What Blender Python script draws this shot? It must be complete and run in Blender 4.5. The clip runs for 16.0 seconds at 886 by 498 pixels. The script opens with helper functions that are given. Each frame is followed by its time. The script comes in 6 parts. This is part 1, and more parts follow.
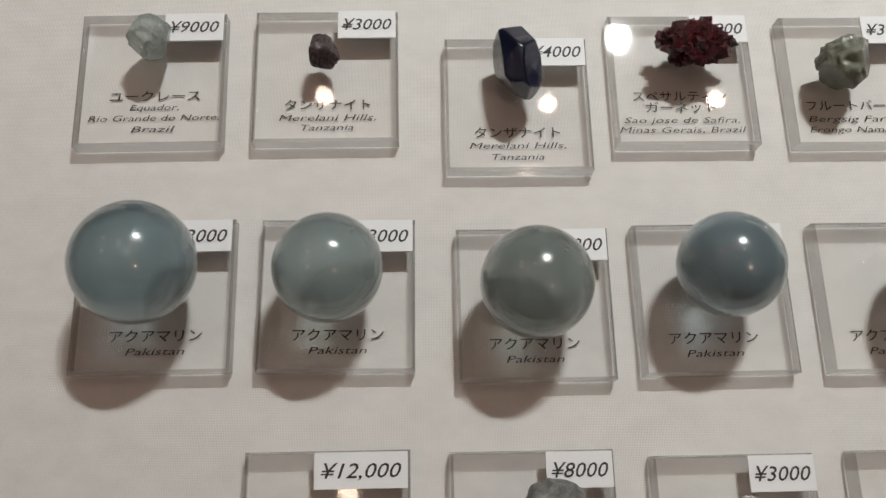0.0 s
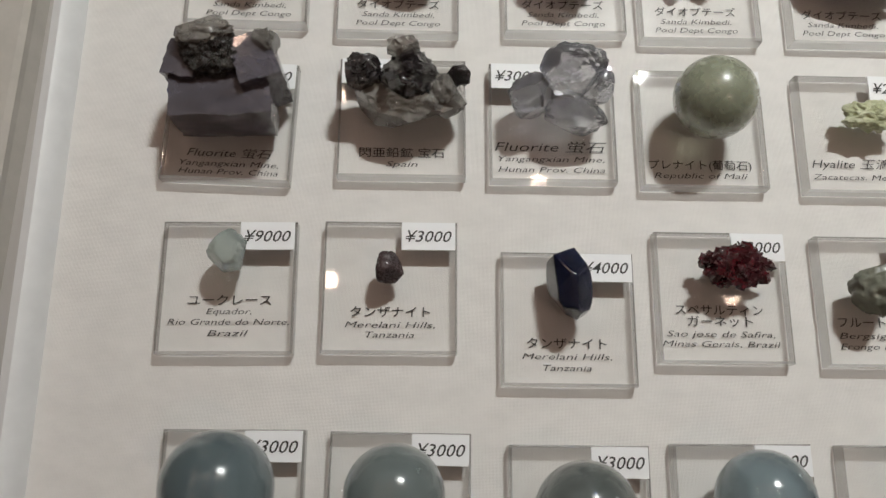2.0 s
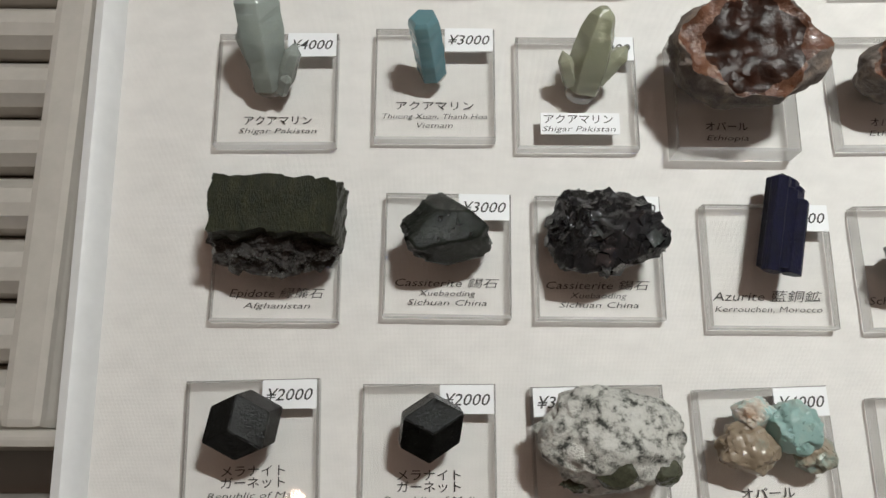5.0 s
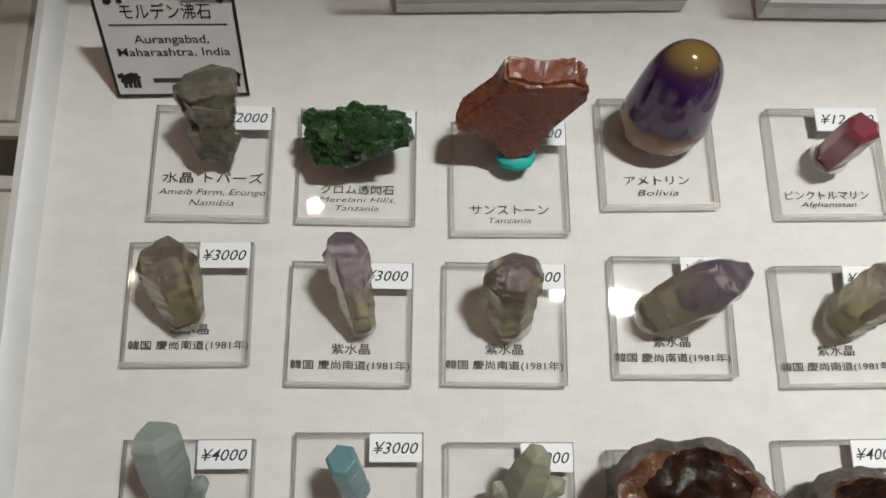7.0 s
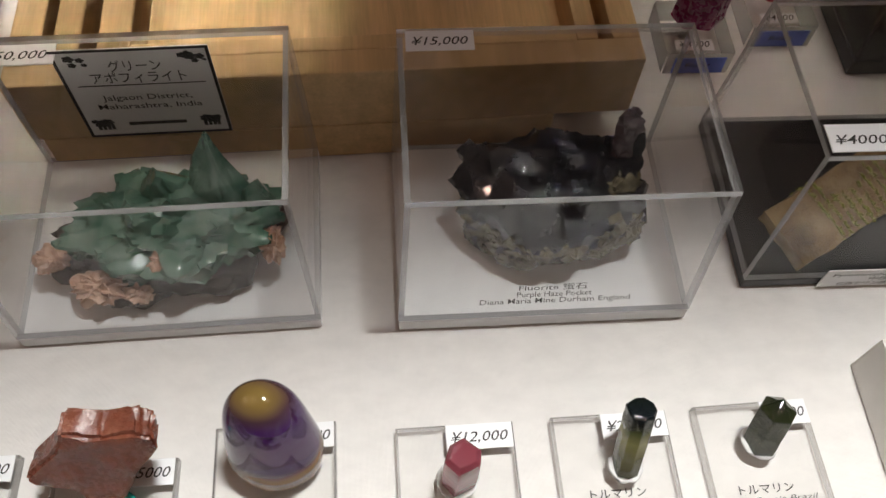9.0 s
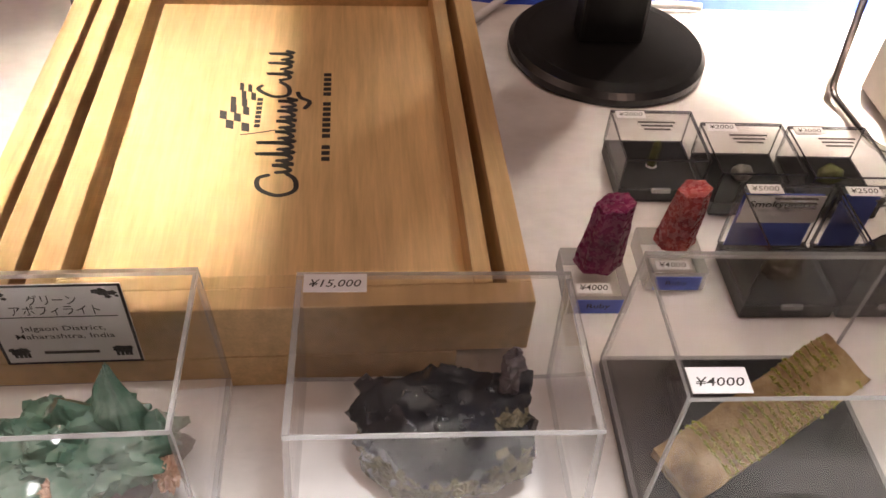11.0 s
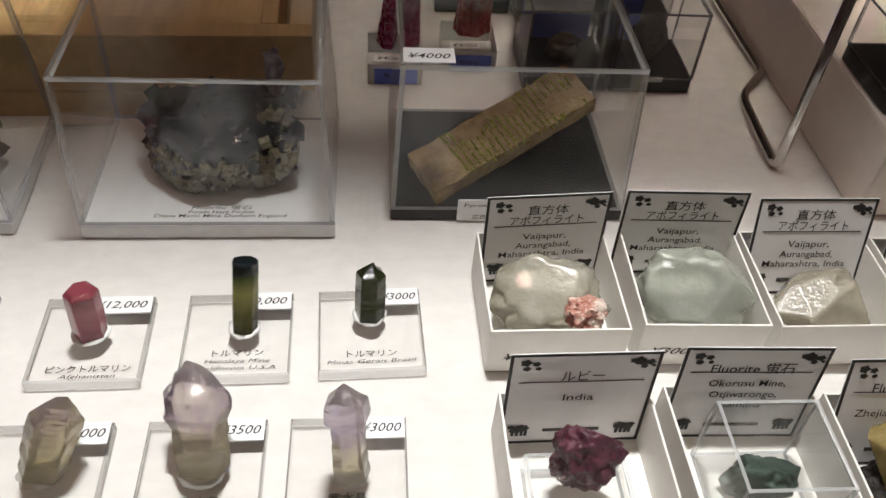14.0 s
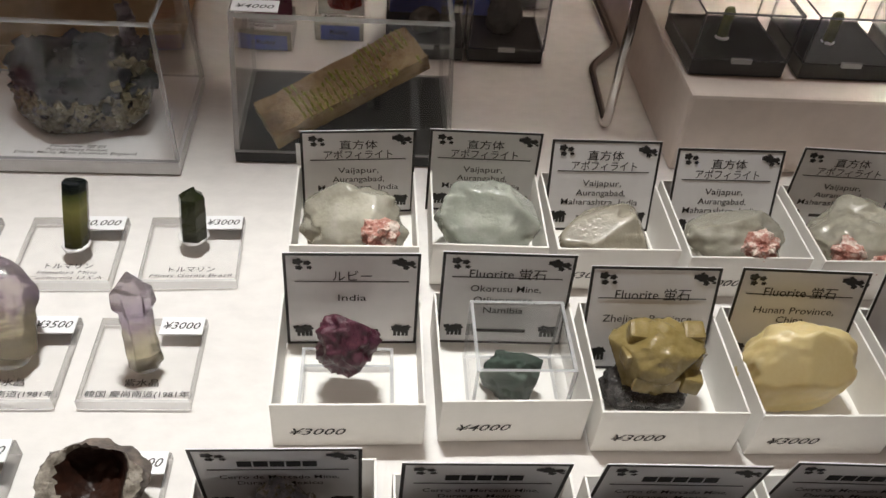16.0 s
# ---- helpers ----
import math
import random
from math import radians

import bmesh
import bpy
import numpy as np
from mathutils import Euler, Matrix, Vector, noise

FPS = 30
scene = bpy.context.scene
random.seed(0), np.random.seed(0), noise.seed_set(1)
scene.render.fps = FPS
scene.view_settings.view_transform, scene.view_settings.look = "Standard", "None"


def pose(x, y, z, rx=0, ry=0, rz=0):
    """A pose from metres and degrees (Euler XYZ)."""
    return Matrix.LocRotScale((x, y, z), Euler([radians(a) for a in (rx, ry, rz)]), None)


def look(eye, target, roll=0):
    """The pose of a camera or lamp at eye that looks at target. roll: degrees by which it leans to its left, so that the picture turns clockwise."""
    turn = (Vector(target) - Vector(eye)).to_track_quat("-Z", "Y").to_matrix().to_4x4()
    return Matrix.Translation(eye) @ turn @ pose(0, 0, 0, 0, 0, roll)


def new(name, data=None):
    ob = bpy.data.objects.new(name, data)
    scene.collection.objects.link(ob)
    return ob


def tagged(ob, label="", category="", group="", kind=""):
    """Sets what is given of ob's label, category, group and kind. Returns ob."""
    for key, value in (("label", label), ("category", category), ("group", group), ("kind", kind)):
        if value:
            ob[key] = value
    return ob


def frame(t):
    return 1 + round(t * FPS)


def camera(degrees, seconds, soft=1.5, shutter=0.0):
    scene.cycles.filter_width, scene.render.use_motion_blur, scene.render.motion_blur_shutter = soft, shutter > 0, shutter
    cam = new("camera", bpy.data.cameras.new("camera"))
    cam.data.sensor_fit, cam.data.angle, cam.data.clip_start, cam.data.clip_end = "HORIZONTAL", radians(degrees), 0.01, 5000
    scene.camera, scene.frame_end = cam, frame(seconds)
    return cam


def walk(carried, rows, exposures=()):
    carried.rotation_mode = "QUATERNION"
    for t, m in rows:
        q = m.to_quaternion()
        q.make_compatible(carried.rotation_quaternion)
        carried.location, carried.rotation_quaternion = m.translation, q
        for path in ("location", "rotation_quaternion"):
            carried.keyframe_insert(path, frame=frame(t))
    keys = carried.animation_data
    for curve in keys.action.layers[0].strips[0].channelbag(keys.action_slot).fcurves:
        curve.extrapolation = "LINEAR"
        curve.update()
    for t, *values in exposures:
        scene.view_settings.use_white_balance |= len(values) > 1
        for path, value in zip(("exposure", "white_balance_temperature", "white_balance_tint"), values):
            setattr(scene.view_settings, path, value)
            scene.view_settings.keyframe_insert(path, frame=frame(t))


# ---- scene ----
cam = camera(56.59, 16.0)
PATH = [
    (0, (0.00600, -0.13214, 0.21152), (0.01277, -0.06136, -0.02816), 5.50),
    (0.5, (-0.01157, -0.12825, 0.22467), (-0.00678, -0.05792, -0.01519), 5.16),
    (1, (-0.01517, -0.11505, 0.23440), (-0.01072, -0.04851, -0.00654), 5.37),
    (1.5, (-0.01023, -0.10310, 0.23968), (-0.00706, -0.03579, -0.00106), 4.32),
    (2, (-0.01040, -0.07444, 0.24459), (-0.00501, -0.00837, 0.00353), 6.36),
    (2.5, (-0.00945, -0.04080, 0.24952), (-0.00361, 0.02623, 0.00874), 6.60),
    (3, (-0.00879, -0.00370, 0.25487), (-0.00252, 0.06157, 0.01362), 6.68),
    (3.5, (-0.00954, 0.02889, 0.26008), (-0.00889, 0.09726, 0.01961), 2.66),
    (4, (-0.01116, 0.07878, 0.26921), (-0.01525, 0.14441, 0.02802), -0.83),
    (4.5, (-0.02890, 0.13717, 0.25872), (-0.03195, 0.20273, 0.01749), -1.29),
    (5, (-0.02372, 0.18851, 0.25546), (-0.02196, 0.25179, 0.01361), 1.79),
    (5.2, (-0.01806, 0.20845, 0.25629), (-0.01354, 0.27191, 0.01452), 3.90),
    (7.3, (-0.00580, 0.32850, 0.27152), (0.00427, 0.39237, 0.03002), 9.31),
    (7.5, (0.00757, 0.33213, 0.27291), (0.01665, 0.39543, 0.03123), 8.25),
    (8, (0.05164, 0.34058, 0.27272), (0.06162, 0.40899, 0.03247), 6.95),
    (8.2, (0.07000, 0.34500, 0.27300), (0.08060, 0.41900, 0.03440), 6.20),
    (8.5, (0.09851, 0.35322, 0.27039), (0.11052, 0.44560, 0.03839), 4.75),
    (9, (0.11815, 0.35849, 0.27749), (0.13207, 0.48137, 0.06022), 3.86),
    (9.5, (0.12481, 0.36202, 0.27864), (0.14006, 0.50565, 0.07459), 4.01),
    (10, (0.13815, 0.36190, 0.28409), (0.15367, 0.51919, 0.09040), 4.37),
    (10.2, (0.14202, 0.35832, 0.28775), (0.15803, 0.52122, 0.09878), 4.59),
    (12.3, (0.17754, 0.32798, 0.29746), (0.19991, 0.50866, 0.12613), 4.23),
    (12.5, (0.18626, 0.31745, 0.28715), (0.20961, 0.49819, 0.11602), 4.40),
    (13, (0.21015, 0.29407, 0.27785), (0.23384, 0.47343, 0.10532), 4.79),
    (13.5, (0.22665, 0.25732, 0.26554), (0.25081, 0.43516, 0.09151), 5.42),
    (14, (0.23896, 0.22225, 0.25140), (0.26123, 0.39907, 0.07608), 5.10),
    (14.5, (0.24975, 0.18149, 0.24606), (0.27078, 0.36051, 0.07283), 5.33),
    (15, (0.26508, 0.14678, 0.23927), (0.28478, 0.32698, 0.06711), 5.06),
    (15.5, (0.28674, 0.15639, 0.24691), (0.30731, 0.33744, 0.07575), 5.20),
    (16, (0.31538, 0.16532, 0.25200), (0.33717, 0.34720, 0.08187), 5.77),
]
EXPOSURES = [(0, -0.2, 6350, 8), (1, -0.22, 6350, 8), (2, -0.3, 6350, 8), (2.5, -0.4, 6350, 8), (3, -0.42, 6350, 8), (4, -0.52, 6350, 8), (5, -0.58, 6350, 8), (7.4, -0.88, 6350, 8), (8, -1.12, 6350, 8), (8.5, -1.05, 6350, 8), (9.0, -0.4, 6500, 12), (9.5, 0.37, 6750, 20), (10, 0.7, 6750, 20), (12.5, 0.52, 6750, 20), (13, 0.4, 6750, 20), (13.5, 0.05, 6650, 16), (14, -0.4, 6500, 12), (14.5, -0.8, 6500, 12), (15, -0.92, 6500, 12), (15.5, -0.68, 6500, 12), (16, -0.5, 6500, 12)]
walk(cam, [(t, look(eye, target, roll)) for t, eye, target, roll in PATH], EXPOSURES)

# ---- light: a desk lamp over the table, ceiling spots of the shop, added beams ----
world = bpy.data.worlds.new("room_air")
scene.world = world
world.use_nodes = True
world.node_tree.nodes["Background"].inputs[0].default_value = (0.9, 0.92, 1.0, 1)
world.node_tree.nodes["Background"].inputs[1].default_value = 0.05


def area_lamp(name, eye, target, size, power, colour, shape="SQUARE"):
    lamp = bpy.data.lights.new(name, "AREA")
    lamp.shape, lamp.size, lamp.energy, lamp.color = shape, size, power, colour
    ob = new(name, lamp)
    ob.matrix_world = look(eye, target)
    return ob


desk = area_lamp("desk_lamp_light", (0.27, 0.572, 0.95), (0.21, 0.33, 0.0), 0.13, 4.5, (0.975, 0.99, 0.95), "RECTANGLE")
desk.data.size_y = 0.030
desk.data.spread = radians(94)
# the last spot is strengthened as a front fill for upright faces
for sx, sy, power, wide in ((-0.9, 0.9, 0.5, 0.055), (-0.414, 0.828, 1.0, 0.055), (0.355, 0.853, 1.0, 0.055), (0.6, 1.6, 0.6, 0.055), (-0.32, 1.14, 0.5, 0.055), (0.43, 1.12, 0.5, 0.055), (1.0, 1.14, 0.5, 0.055), (-0.31, 0.51, 0.4, 0.055), (0.42, 0.51, 0.4, 0.055), (0.97, 0.50, 0.5, 0.055), (0.35, -0.9, 0.15, 0.055), (-0.44, 0.084, 0.5, 0.055),
                           (-1.85, 1.40, 1.3, 0.08), (-1.65, 0.78, 1.3, 0.08), (-1.75, 0.20, 1.3, 0.08), (-1.60, -0.65, 1.3, 0.08), (-0.20, -0.13, 0.25, 0.06), (0.95, -1.00, 4.0, 0.10)):
    area_lamp("ceiling_spot_light", (sx, sy, 2.3), (0.1, 0.3, 0.0), wide, power, (1.0, 0.69, 0.53), "DISK")
# unseen beams added to brighten back cloth, rubies, wooden tray and block
for eye, target, power, cone in (((0.75, 1.5, 2.3), (0.56, 0.97, 0.0), 3.6, 13), ((0.6, 1.2, 2.3), (0.36, 0.67, 0.0), 0.12, 13), ((0.112, 0.74, 2.3), (0.01, 0.70, 0.0), 0.28, 10), ((0.77, 0.72, 2.3), (0.67, 0.62, 0.0), 0.70, 9.5)):
    beam = area_lamp("added_beam_light", eye, target, 0.05, power, (1.0, 0.90, 0.75), "DISK")
    beam.data.spread = radians(cone)

# ---- materials ----
def nodes_of(name):
    m = bpy.data.materials.new(name)
    m.use_nodes = True
    return m, m.node_tree.nodes, m.node_tree.links, m.node_tree.nodes["Principled BSDF"]


def coords(n, l, scale=(1, 1, 1)):
    tc = n.new("ShaderNodeTexCoord")
    mp = n.new("ShaderNodeMapping")
    mp.inputs["Scale"].default_value = scale
    l.new(tc.outputs["Object"], mp.inputs["Vector"])
    return mp.outputs["Vector"]


def noise_tex(n, l, vec, scale, detail=4.0, rough=0.6):
    t = n.new("ShaderNodeTexNoise")
    t.inputs["Scale"].default_value, t.inputs["Detail"].default_value, t.inputs["Roughness"].default_value = scale, detail, rough
    l.new(vec, t.inputs["Vector"])
    return t.outputs["Fac"]


def ramp(n, l, fac, stops):
    r = n.new("ShaderNodeValToRGB")
    e = r.color_ramp.elements
    while len(e) < len(stops):
        e.new(0.5)
    for k, (p, c) in enumerate(stops):
        e[k].position, e[k].color = p, (*c, 1)
    l.new(fac, r.inputs["Fac"])
    return r.outputs["Color"]


def bump(n, l, p, height, strength, distance):
    b = n.new("ShaderNodeBump")
    b.inputs["Strength"].default_value, b.inputs["Distance"].default_value = strength, distance
    l.new(height, b.inputs["Height"])
    l.new(b.outputs["Normal"], p.inputs["Normal"])


def stone(name, stops, scale=150, rough=0.35, grit=0.5, trans=0.0, sss=0.0, stretch=(1, 1, 1), spec=0.5, metal=0.0, coat=0.0):
    """A mineral: mottled colour from the stops, fine grain, relief."""
    m, n, l, p = nodes_of(name)
    v = coords(n, l, stretch)
    a = noise_tex(n, l, v, scale, 6, 0.65)
    l.new(ramp(n, l, a, stops), p.inputs["Base Color"])
    b = noise_tex(n, l, v, scale * 5, 4, 0.6)
    rr = n.new("ShaderNodeMapRange")
    rr.inputs["To Min"].default_value, rr.inputs["To Max"].default_value = max(rough - 0.15, 0.03), min(rough + 0.2, 1)
    l.new(b, rr.inputs["Value"])
    l.new(rr.outputs["Result"], p.inputs["Roughness"])
    p.inputs["Transmission Weight"].default_value = trans
    p.inputs["IOR"].default_value = 1.5
    p.inputs["Metallic"].default_value = metal
    p.inputs["Specular IOR Level"].default_value = spec
    p.inputs["Coat Weight"].default_value = coat
    if sss:
        p.inputs["Subsurface Weight"].default_value = sss
        p.inputs["Subsurface Radius"].default_value = (0.006, 0.006, 0.006)
        p.inputs["Subsurface Scale"].default_value = 1.0
    bump(n, l, p, b, grit, 0.0006)
    return m


def banded(name, stops, height, rough=0.12, trans=0.25, wobble=0.25, sss=0.0):
    """A crystal whose colour changes along its own height."""
    m, n, l, p = nodes_of(name)
    v = coords(n, l)
    sep = n.new("ShaderNodeSeparateXYZ")
    l.new(v, sep.inputs[0])
    d = n.new("ShaderNodeMath")
    d.operation = "DIVIDE"
    l.new(sep.outputs["Z"], d.inputs[0])
    d.inputs[1].default_value = height
    nz = noise_tex(n, l, v, 160, 4)
    ma = n.new("ShaderNodeMath")
    ma.operation = "MULTIPLY_ADD"
    l.new(nz, ma.inputs[0])
    ma.inputs[1].default_value = wobble
    l.new(d.outputs[0], ma.inputs[2])
    sub = n.new("ShaderNodeMath")
    sub.operation = "SUBTRACT"
    l.new(ma.outputs[0], sub.inputs[0])
    sub.inputs[1].default_value = wobble / 2
    l.new(ramp(n, l, sub.outputs[0], stops), p.inputs["Base Color"])
    p.inputs["Roughness"].default_value, p.inputs["Transmission Weight"].default_value = rough, trans
    if sss:
        p.inputs["Subsurface Weight"].default_value = sss
        p.inputs["Subsurface Radius"].default_value = (0.006, 0.006, 0.006)
        p.inputs["Subsurface Scale"].default_value = 1.0
    bump(n, l, p, noise_tex(n, l, v, 500, 4), 0.25, 0.0005)
    return m


def plain(name, colour, rough=0.5, metal=0.0, vary=0.06, scale=120, grain=0.15):
    m, n, l, p = nodes_of(name)
    v = coords(n, l)
    a = noise_tex(n, l, v, scale, 5)
    lo, hi = [c * (1 - vary) for c in colour], [min(c * (1 + vary), 1) for c in colour]
    l.new(ramp(n, l, a, [(0.3, lo), (0.7, hi)]), p.inputs["Base Color"])
    p.inputs["Roughness"].default_value, p.inputs["Metallic"].default_value = rough, metal
    if grain:
        bump(n, l, p, noise_tex(n, l, v, 1500, 3), grain, 0.0003)
    return m


def cloth_material(name, colour):
    m, n, l, p = nodes_of(name)
    v = coords(n, l)
    w1, w2 = n.new("ShaderNodeTexWave"), n.new("ShaderNodeTexWave")
    for w, axis in ((w1, "X"), (w2, "Y")):
        w.bands_direction = axis
        w.inputs["Scale"].default_value, w.inputs["Distortion"].default_value, w.inputs["Detail"].default_value = 780, 0.6, 2
        l.new(v, w.inputs["Vector"])
    add = n.new("ShaderNodeMath")
    add.operation = "MULTIPLY_ADD"
    l.new(w1.outputs["Fac"], add.inputs[0])
    add.inputs[1].default_value = 1.7
    l.new(w2.outputs["Fac"], add.inputs[2])
    slub = noise_tex(n, l, coords(n, l, (1, 1.6, 1)), 90, 5)
    mul = n.new("ShaderNodeMath")
    mul.operation = "MULTIPLY_ADD"
    l.new(add.outputs[0], mul.inputs[0])
    mul.inputs[1].default_value = 0.11
    l.new(slub, mul.inputs[2])
    lo, hi = [c * 0.90 for c in colour], [min(1, c * 1.05) for c in colour]
    l.new(ramp(n, l, mul.outputs[0], [(0.28, lo), (0.85, hi)]), p.inputs["Base Color"])
    p.inputs["Roughness"].default_value = 0.85
    p.inputs["Sheen Weight"].default_value = 0.15
    bump(n, l, p, add.outputs[0], 0.26, 0.0002)
    return m


def clear_material(name, tint, white=0.0, rough=0.03, polish=0.036):
    """Clear acrylic: light goes straight through, its polish grows towards grazing; white: share of milky scatter."""
    m, n, l, p = nodes_of(name)
    n.remove(p)
    out = n["Material Output"]
    tr, gl, di = n.new("ShaderNodeBsdfTransparent"), n.new("ShaderNodeBsdfGlossy"), n.new("ShaderNodeBsdfDiffuse")
    tr.inputs[0].default_value, gl.inputs[0].default_value, di.inputs[0].default_value = (*tint, 1), (1, 1, 1, 1), (0.85, 0.86, 0.86, 1)
    gl.inputs["Roughness"].default_value = rough
    milky = n.new("ShaderNodeMixShader")
    milky.inputs[0].default_value = white
    l.new(tr.outputs[0], milky.inputs[1])
    l.new(di.outputs[0], milky.inputs[2])
    lw = n.new("ShaderNodeLayerWeight")
    lw.inputs["Blend"].default_value = 0.5
    po = n.new("ShaderNodeMath")
    po.operation = "POWER"
    l.new(lw.outputs["Facing"], po.inputs[0])
    po.inputs[1].default_value = 5.0
    fr = n.new("ShaderNodeMath")
    fr.operation = "MULTIPLY_ADD"
    l.new(po.outputs[0], fr.inputs[0])
    fr.inputs[1].default_value, fr.inputs[2].default_value = 0.75, polish
    mix = n.new("ShaderNodeMixShader")
    l.new(fr.outputs[0], mix.inputs[0])
    l.new(milky.outputs[0], mix.inputs[1])
    l.new(gl.outputs[0], mix.inputs[2])
    l.new(mix.outputs[0], out.inputs["Surface"])
    return m


def wood_material(name, colour):
    m, n, l, p = nodes_of(name)
    v = coords(n, l, (14, 1, 14))
    a = noise_tex(n, l, v, 9, 8, 0.7)
    b = noise_tex(n, l, coords(n, l, (60, 2, 60)), 12, 4, 0.6)
    mx = n.new("ShaderNodeMath")
    mx.operation = "MULTIPLY_ADD"
    l.new(b, mx.inputs[0])
    mx.inputs[1].default_value = 0.3
    l.new(a, mx.inputs[2])
    lo, hi = [c * 0.72 for c in colour], [min(1, c * 1.15) for c in colour]
    l.new(ramp(n, l, mx.outputs[0], [(0.4, lo), (0.85, hi)]), p.inputs["Base Color"])
    p.inputs["Roughness"].default_value = 0.5
    bump(n, l, p, b, 0.2, 0.0004)
    return m


CLOTH = cloth_material("ivory_linen", (0.71, 0.685, 0.66))
CLEAR = clear_material("clear_acrylic", (1.0, 1.0, 0.999), 0.001, polish=0.026)
# lit and shaded copies of one acrylic edge, the light put into the colour
CLEAR_EDGE = clear_material("bright_acrylic_edge", (0.80, 0.80, 0.79), 0.42, 0.12)
CLEAR_EDGE_SHADED = clear_material("shaded_acrylic_edge", (0.60, 0.59, 0.58), 0.10, 0.10)
CASE = clear_material("clear_case_acrylic", (0.994, 0.995, 0.995), 0.0015, 0.02, polish=0.024)
CASE_EDGE = clear_material("case_acrylic_edge", (0.78, 0.79, 0.81), 0.34, 0.1)
DARK_EDGE = clear_material("case_dark_edge", (0.25, 0.26, 0.30), 0.08, 0.08)
PAPER = plain("white_paper", (0.82, 0.82, 0.83), 0.6, vary=0.02)
CARD = plain("white_card_stock", (0.80, 0.79, 0.79), 0.65, vary=0.03)
BOXPAPER = plain("white_box_card", (0.80, 0.78, 0.74), 0.55, vary=0.03)
INK = plain("black_ink", (0.025, 0.023, 0.022), 0.6, vary=0.1)
FADED = plain("grey_printing", (0.06, 0.055, 0.05), 0.6, vary=0.15)
BLACK = plain("black_plastic", (0.012, 0.012, 0.013), 0.28, vary=0.2)
WHITE_PLASTIC = plain("white_plastic", (0.74, 0.74, 0.74), 0.45, vary=0.04)
TRAY_PLASTIC = plain("cream_flocked_tray", (0.46, 0.43, 0.39), 0.8, vary=0.06)
BLUE = plain("blue_cloth", (0.01, 0.05, 0.42), 0.7, vary=0.1)
CHROME = plain("chromed_wire", (0.62, 0.60, 0.58), 0.16, 1.0, vary=0.03, grain=0.0)
BLOCK = plain("pinkish_white_board", (0.74, 0.66, 0.60), 0.5, vary=0.04)
WALL = plain("grey_shop_wall", (0.42, 0.40, 0.38), 0.85, vary=0.06, scale=4)
CEILING = plain("white_ceiling", (0.62, 0.61, 0.60), 0.85, vary=0.04, scale=4)
FLOOR = plain("brown_floor", (0.16, 0.12, 0.09), 0.5, vary=0.15, scale=6)
WOOD = wood_material("pale_pine", (0.62, 0.42, 0.20))
WOOD_PANEL = wood_material("honey_panel", (0.72, 0.50, 0.24))
BLUE_LABEL = plain("blue_printed_paper", (0.10, 0.16, 0.62), 0.5)
PUTTY = plain("teal_putty", (0.02, 0.42, 0.36), 0.6, vary=0.1)
CLEAR_PUTTY = clear_material("clear_putty", (0.86, 0.85, 0.82), 0.16, 0.1)
WHITE_PUTTY = plain("white_putty", (0.80, 0.80, 0.79), 0.5)

# ---- builders ----
def link(name, bm, materials, parent=None, label="", smooth=False):
    if smooth:
        for e in bm.edges:
            if len(e.link_faces) == 2 and e.calc_face_angle() > 0.62:
                e.smooth = False
        for f in bm.faces:
            f.smooth = True
    me = bpy.data.meshes.new(name)
    bm.to_mesh(me)
    bm.free()
    for m in materials if isinstance(materials, (list, tuple)) else [materials]:
        me.materials.append(m)
    ob = new(name, me)
    ob.parent = parent
    return tagged(ob, label)


def part(name, bm, material, parent, label="", smooth=False):
    return link(name, bm, material, parent, label, smooth)


def thing(name, m, label, category, group=""):
    ob = new(name)
    ob.empty_display_size = 0.01
    ob.matrix_world = m
    return tagged(ob, label, category, group)


def box_bm(x0, y0, z0, x1, y1, z1, bevel=0.0, edge_axis=None):
    """A block; edge_axis: the faces that do not look along that axis get material 1."""
    bm = bmesh.new()
    bmesh.ops.create_cube(bm, size=1)
    for v in bm.verts:
        v.co = Vector(((x0 + x1) / 2 + v.co.x * (x1 - x0), (y0 + y1) / 2 + v.co.y * (y1 - y0), (z0 + z1) / 2 + v.co.z * (z1 - z0)))
    bm.normal_update()
    if edge_axis is not None:
        for f in bm.faces:
            f.material_index = 0 if abs(f.normal[edge_axis]) > 0.9 else 1
    if bevel:
        bmesh.ops.bevel(bm, geom=bm.edges[:], offset=bevel, segments=2, affect="EDGES", profile=0.6)
        bm.normal_update()
    return bm


TEXTS = {}


def text_bm(body, height, width=None, shear=0.0, bold=0.0, x=0.0, y=0.0, z=0.0, align="CENTER"):
    """Flat lettering in the built-in font, stretched to a width, in the plane z."""
    key = (body, shear, bold, align)
    if key not in TEXTS:
        cu = bpy.data.curves.new("lettering", "FONT")
        cu.body, cu.size, cu.shear, cu.align_x, cu.resolution_u, cu.offset = body, 1.0, shear, align, 2, bold
        ob = bpy.data.objects.new("lettering", cu)
        scene.collection.objects.link(ob)
        me = bpy.data.meshes.new_from_object(ob.evaluated_get(bpy.context.evaluated_depsgraph_get()))
        bpy.data.objects.remove(ob)
        TEXTS[key] = me
    bm = bmesh.new()
    bm.from_mesh(TEXTS[key])
    if not bm.verts:
        return bm
    xs = [v.co.x for v in bm.verts]
    sx = width / (max(xs) - min(xs)) if width else height / 0.72
    mid = (max(xs) + min(xs)) / 2 if align == "CENTER" else min(xs)
    for v in bm.verts:
        v.co = Vector(((v.co.x - mid) * sx + x, v.co.y * height / 0.72 + y, z))
    return bm


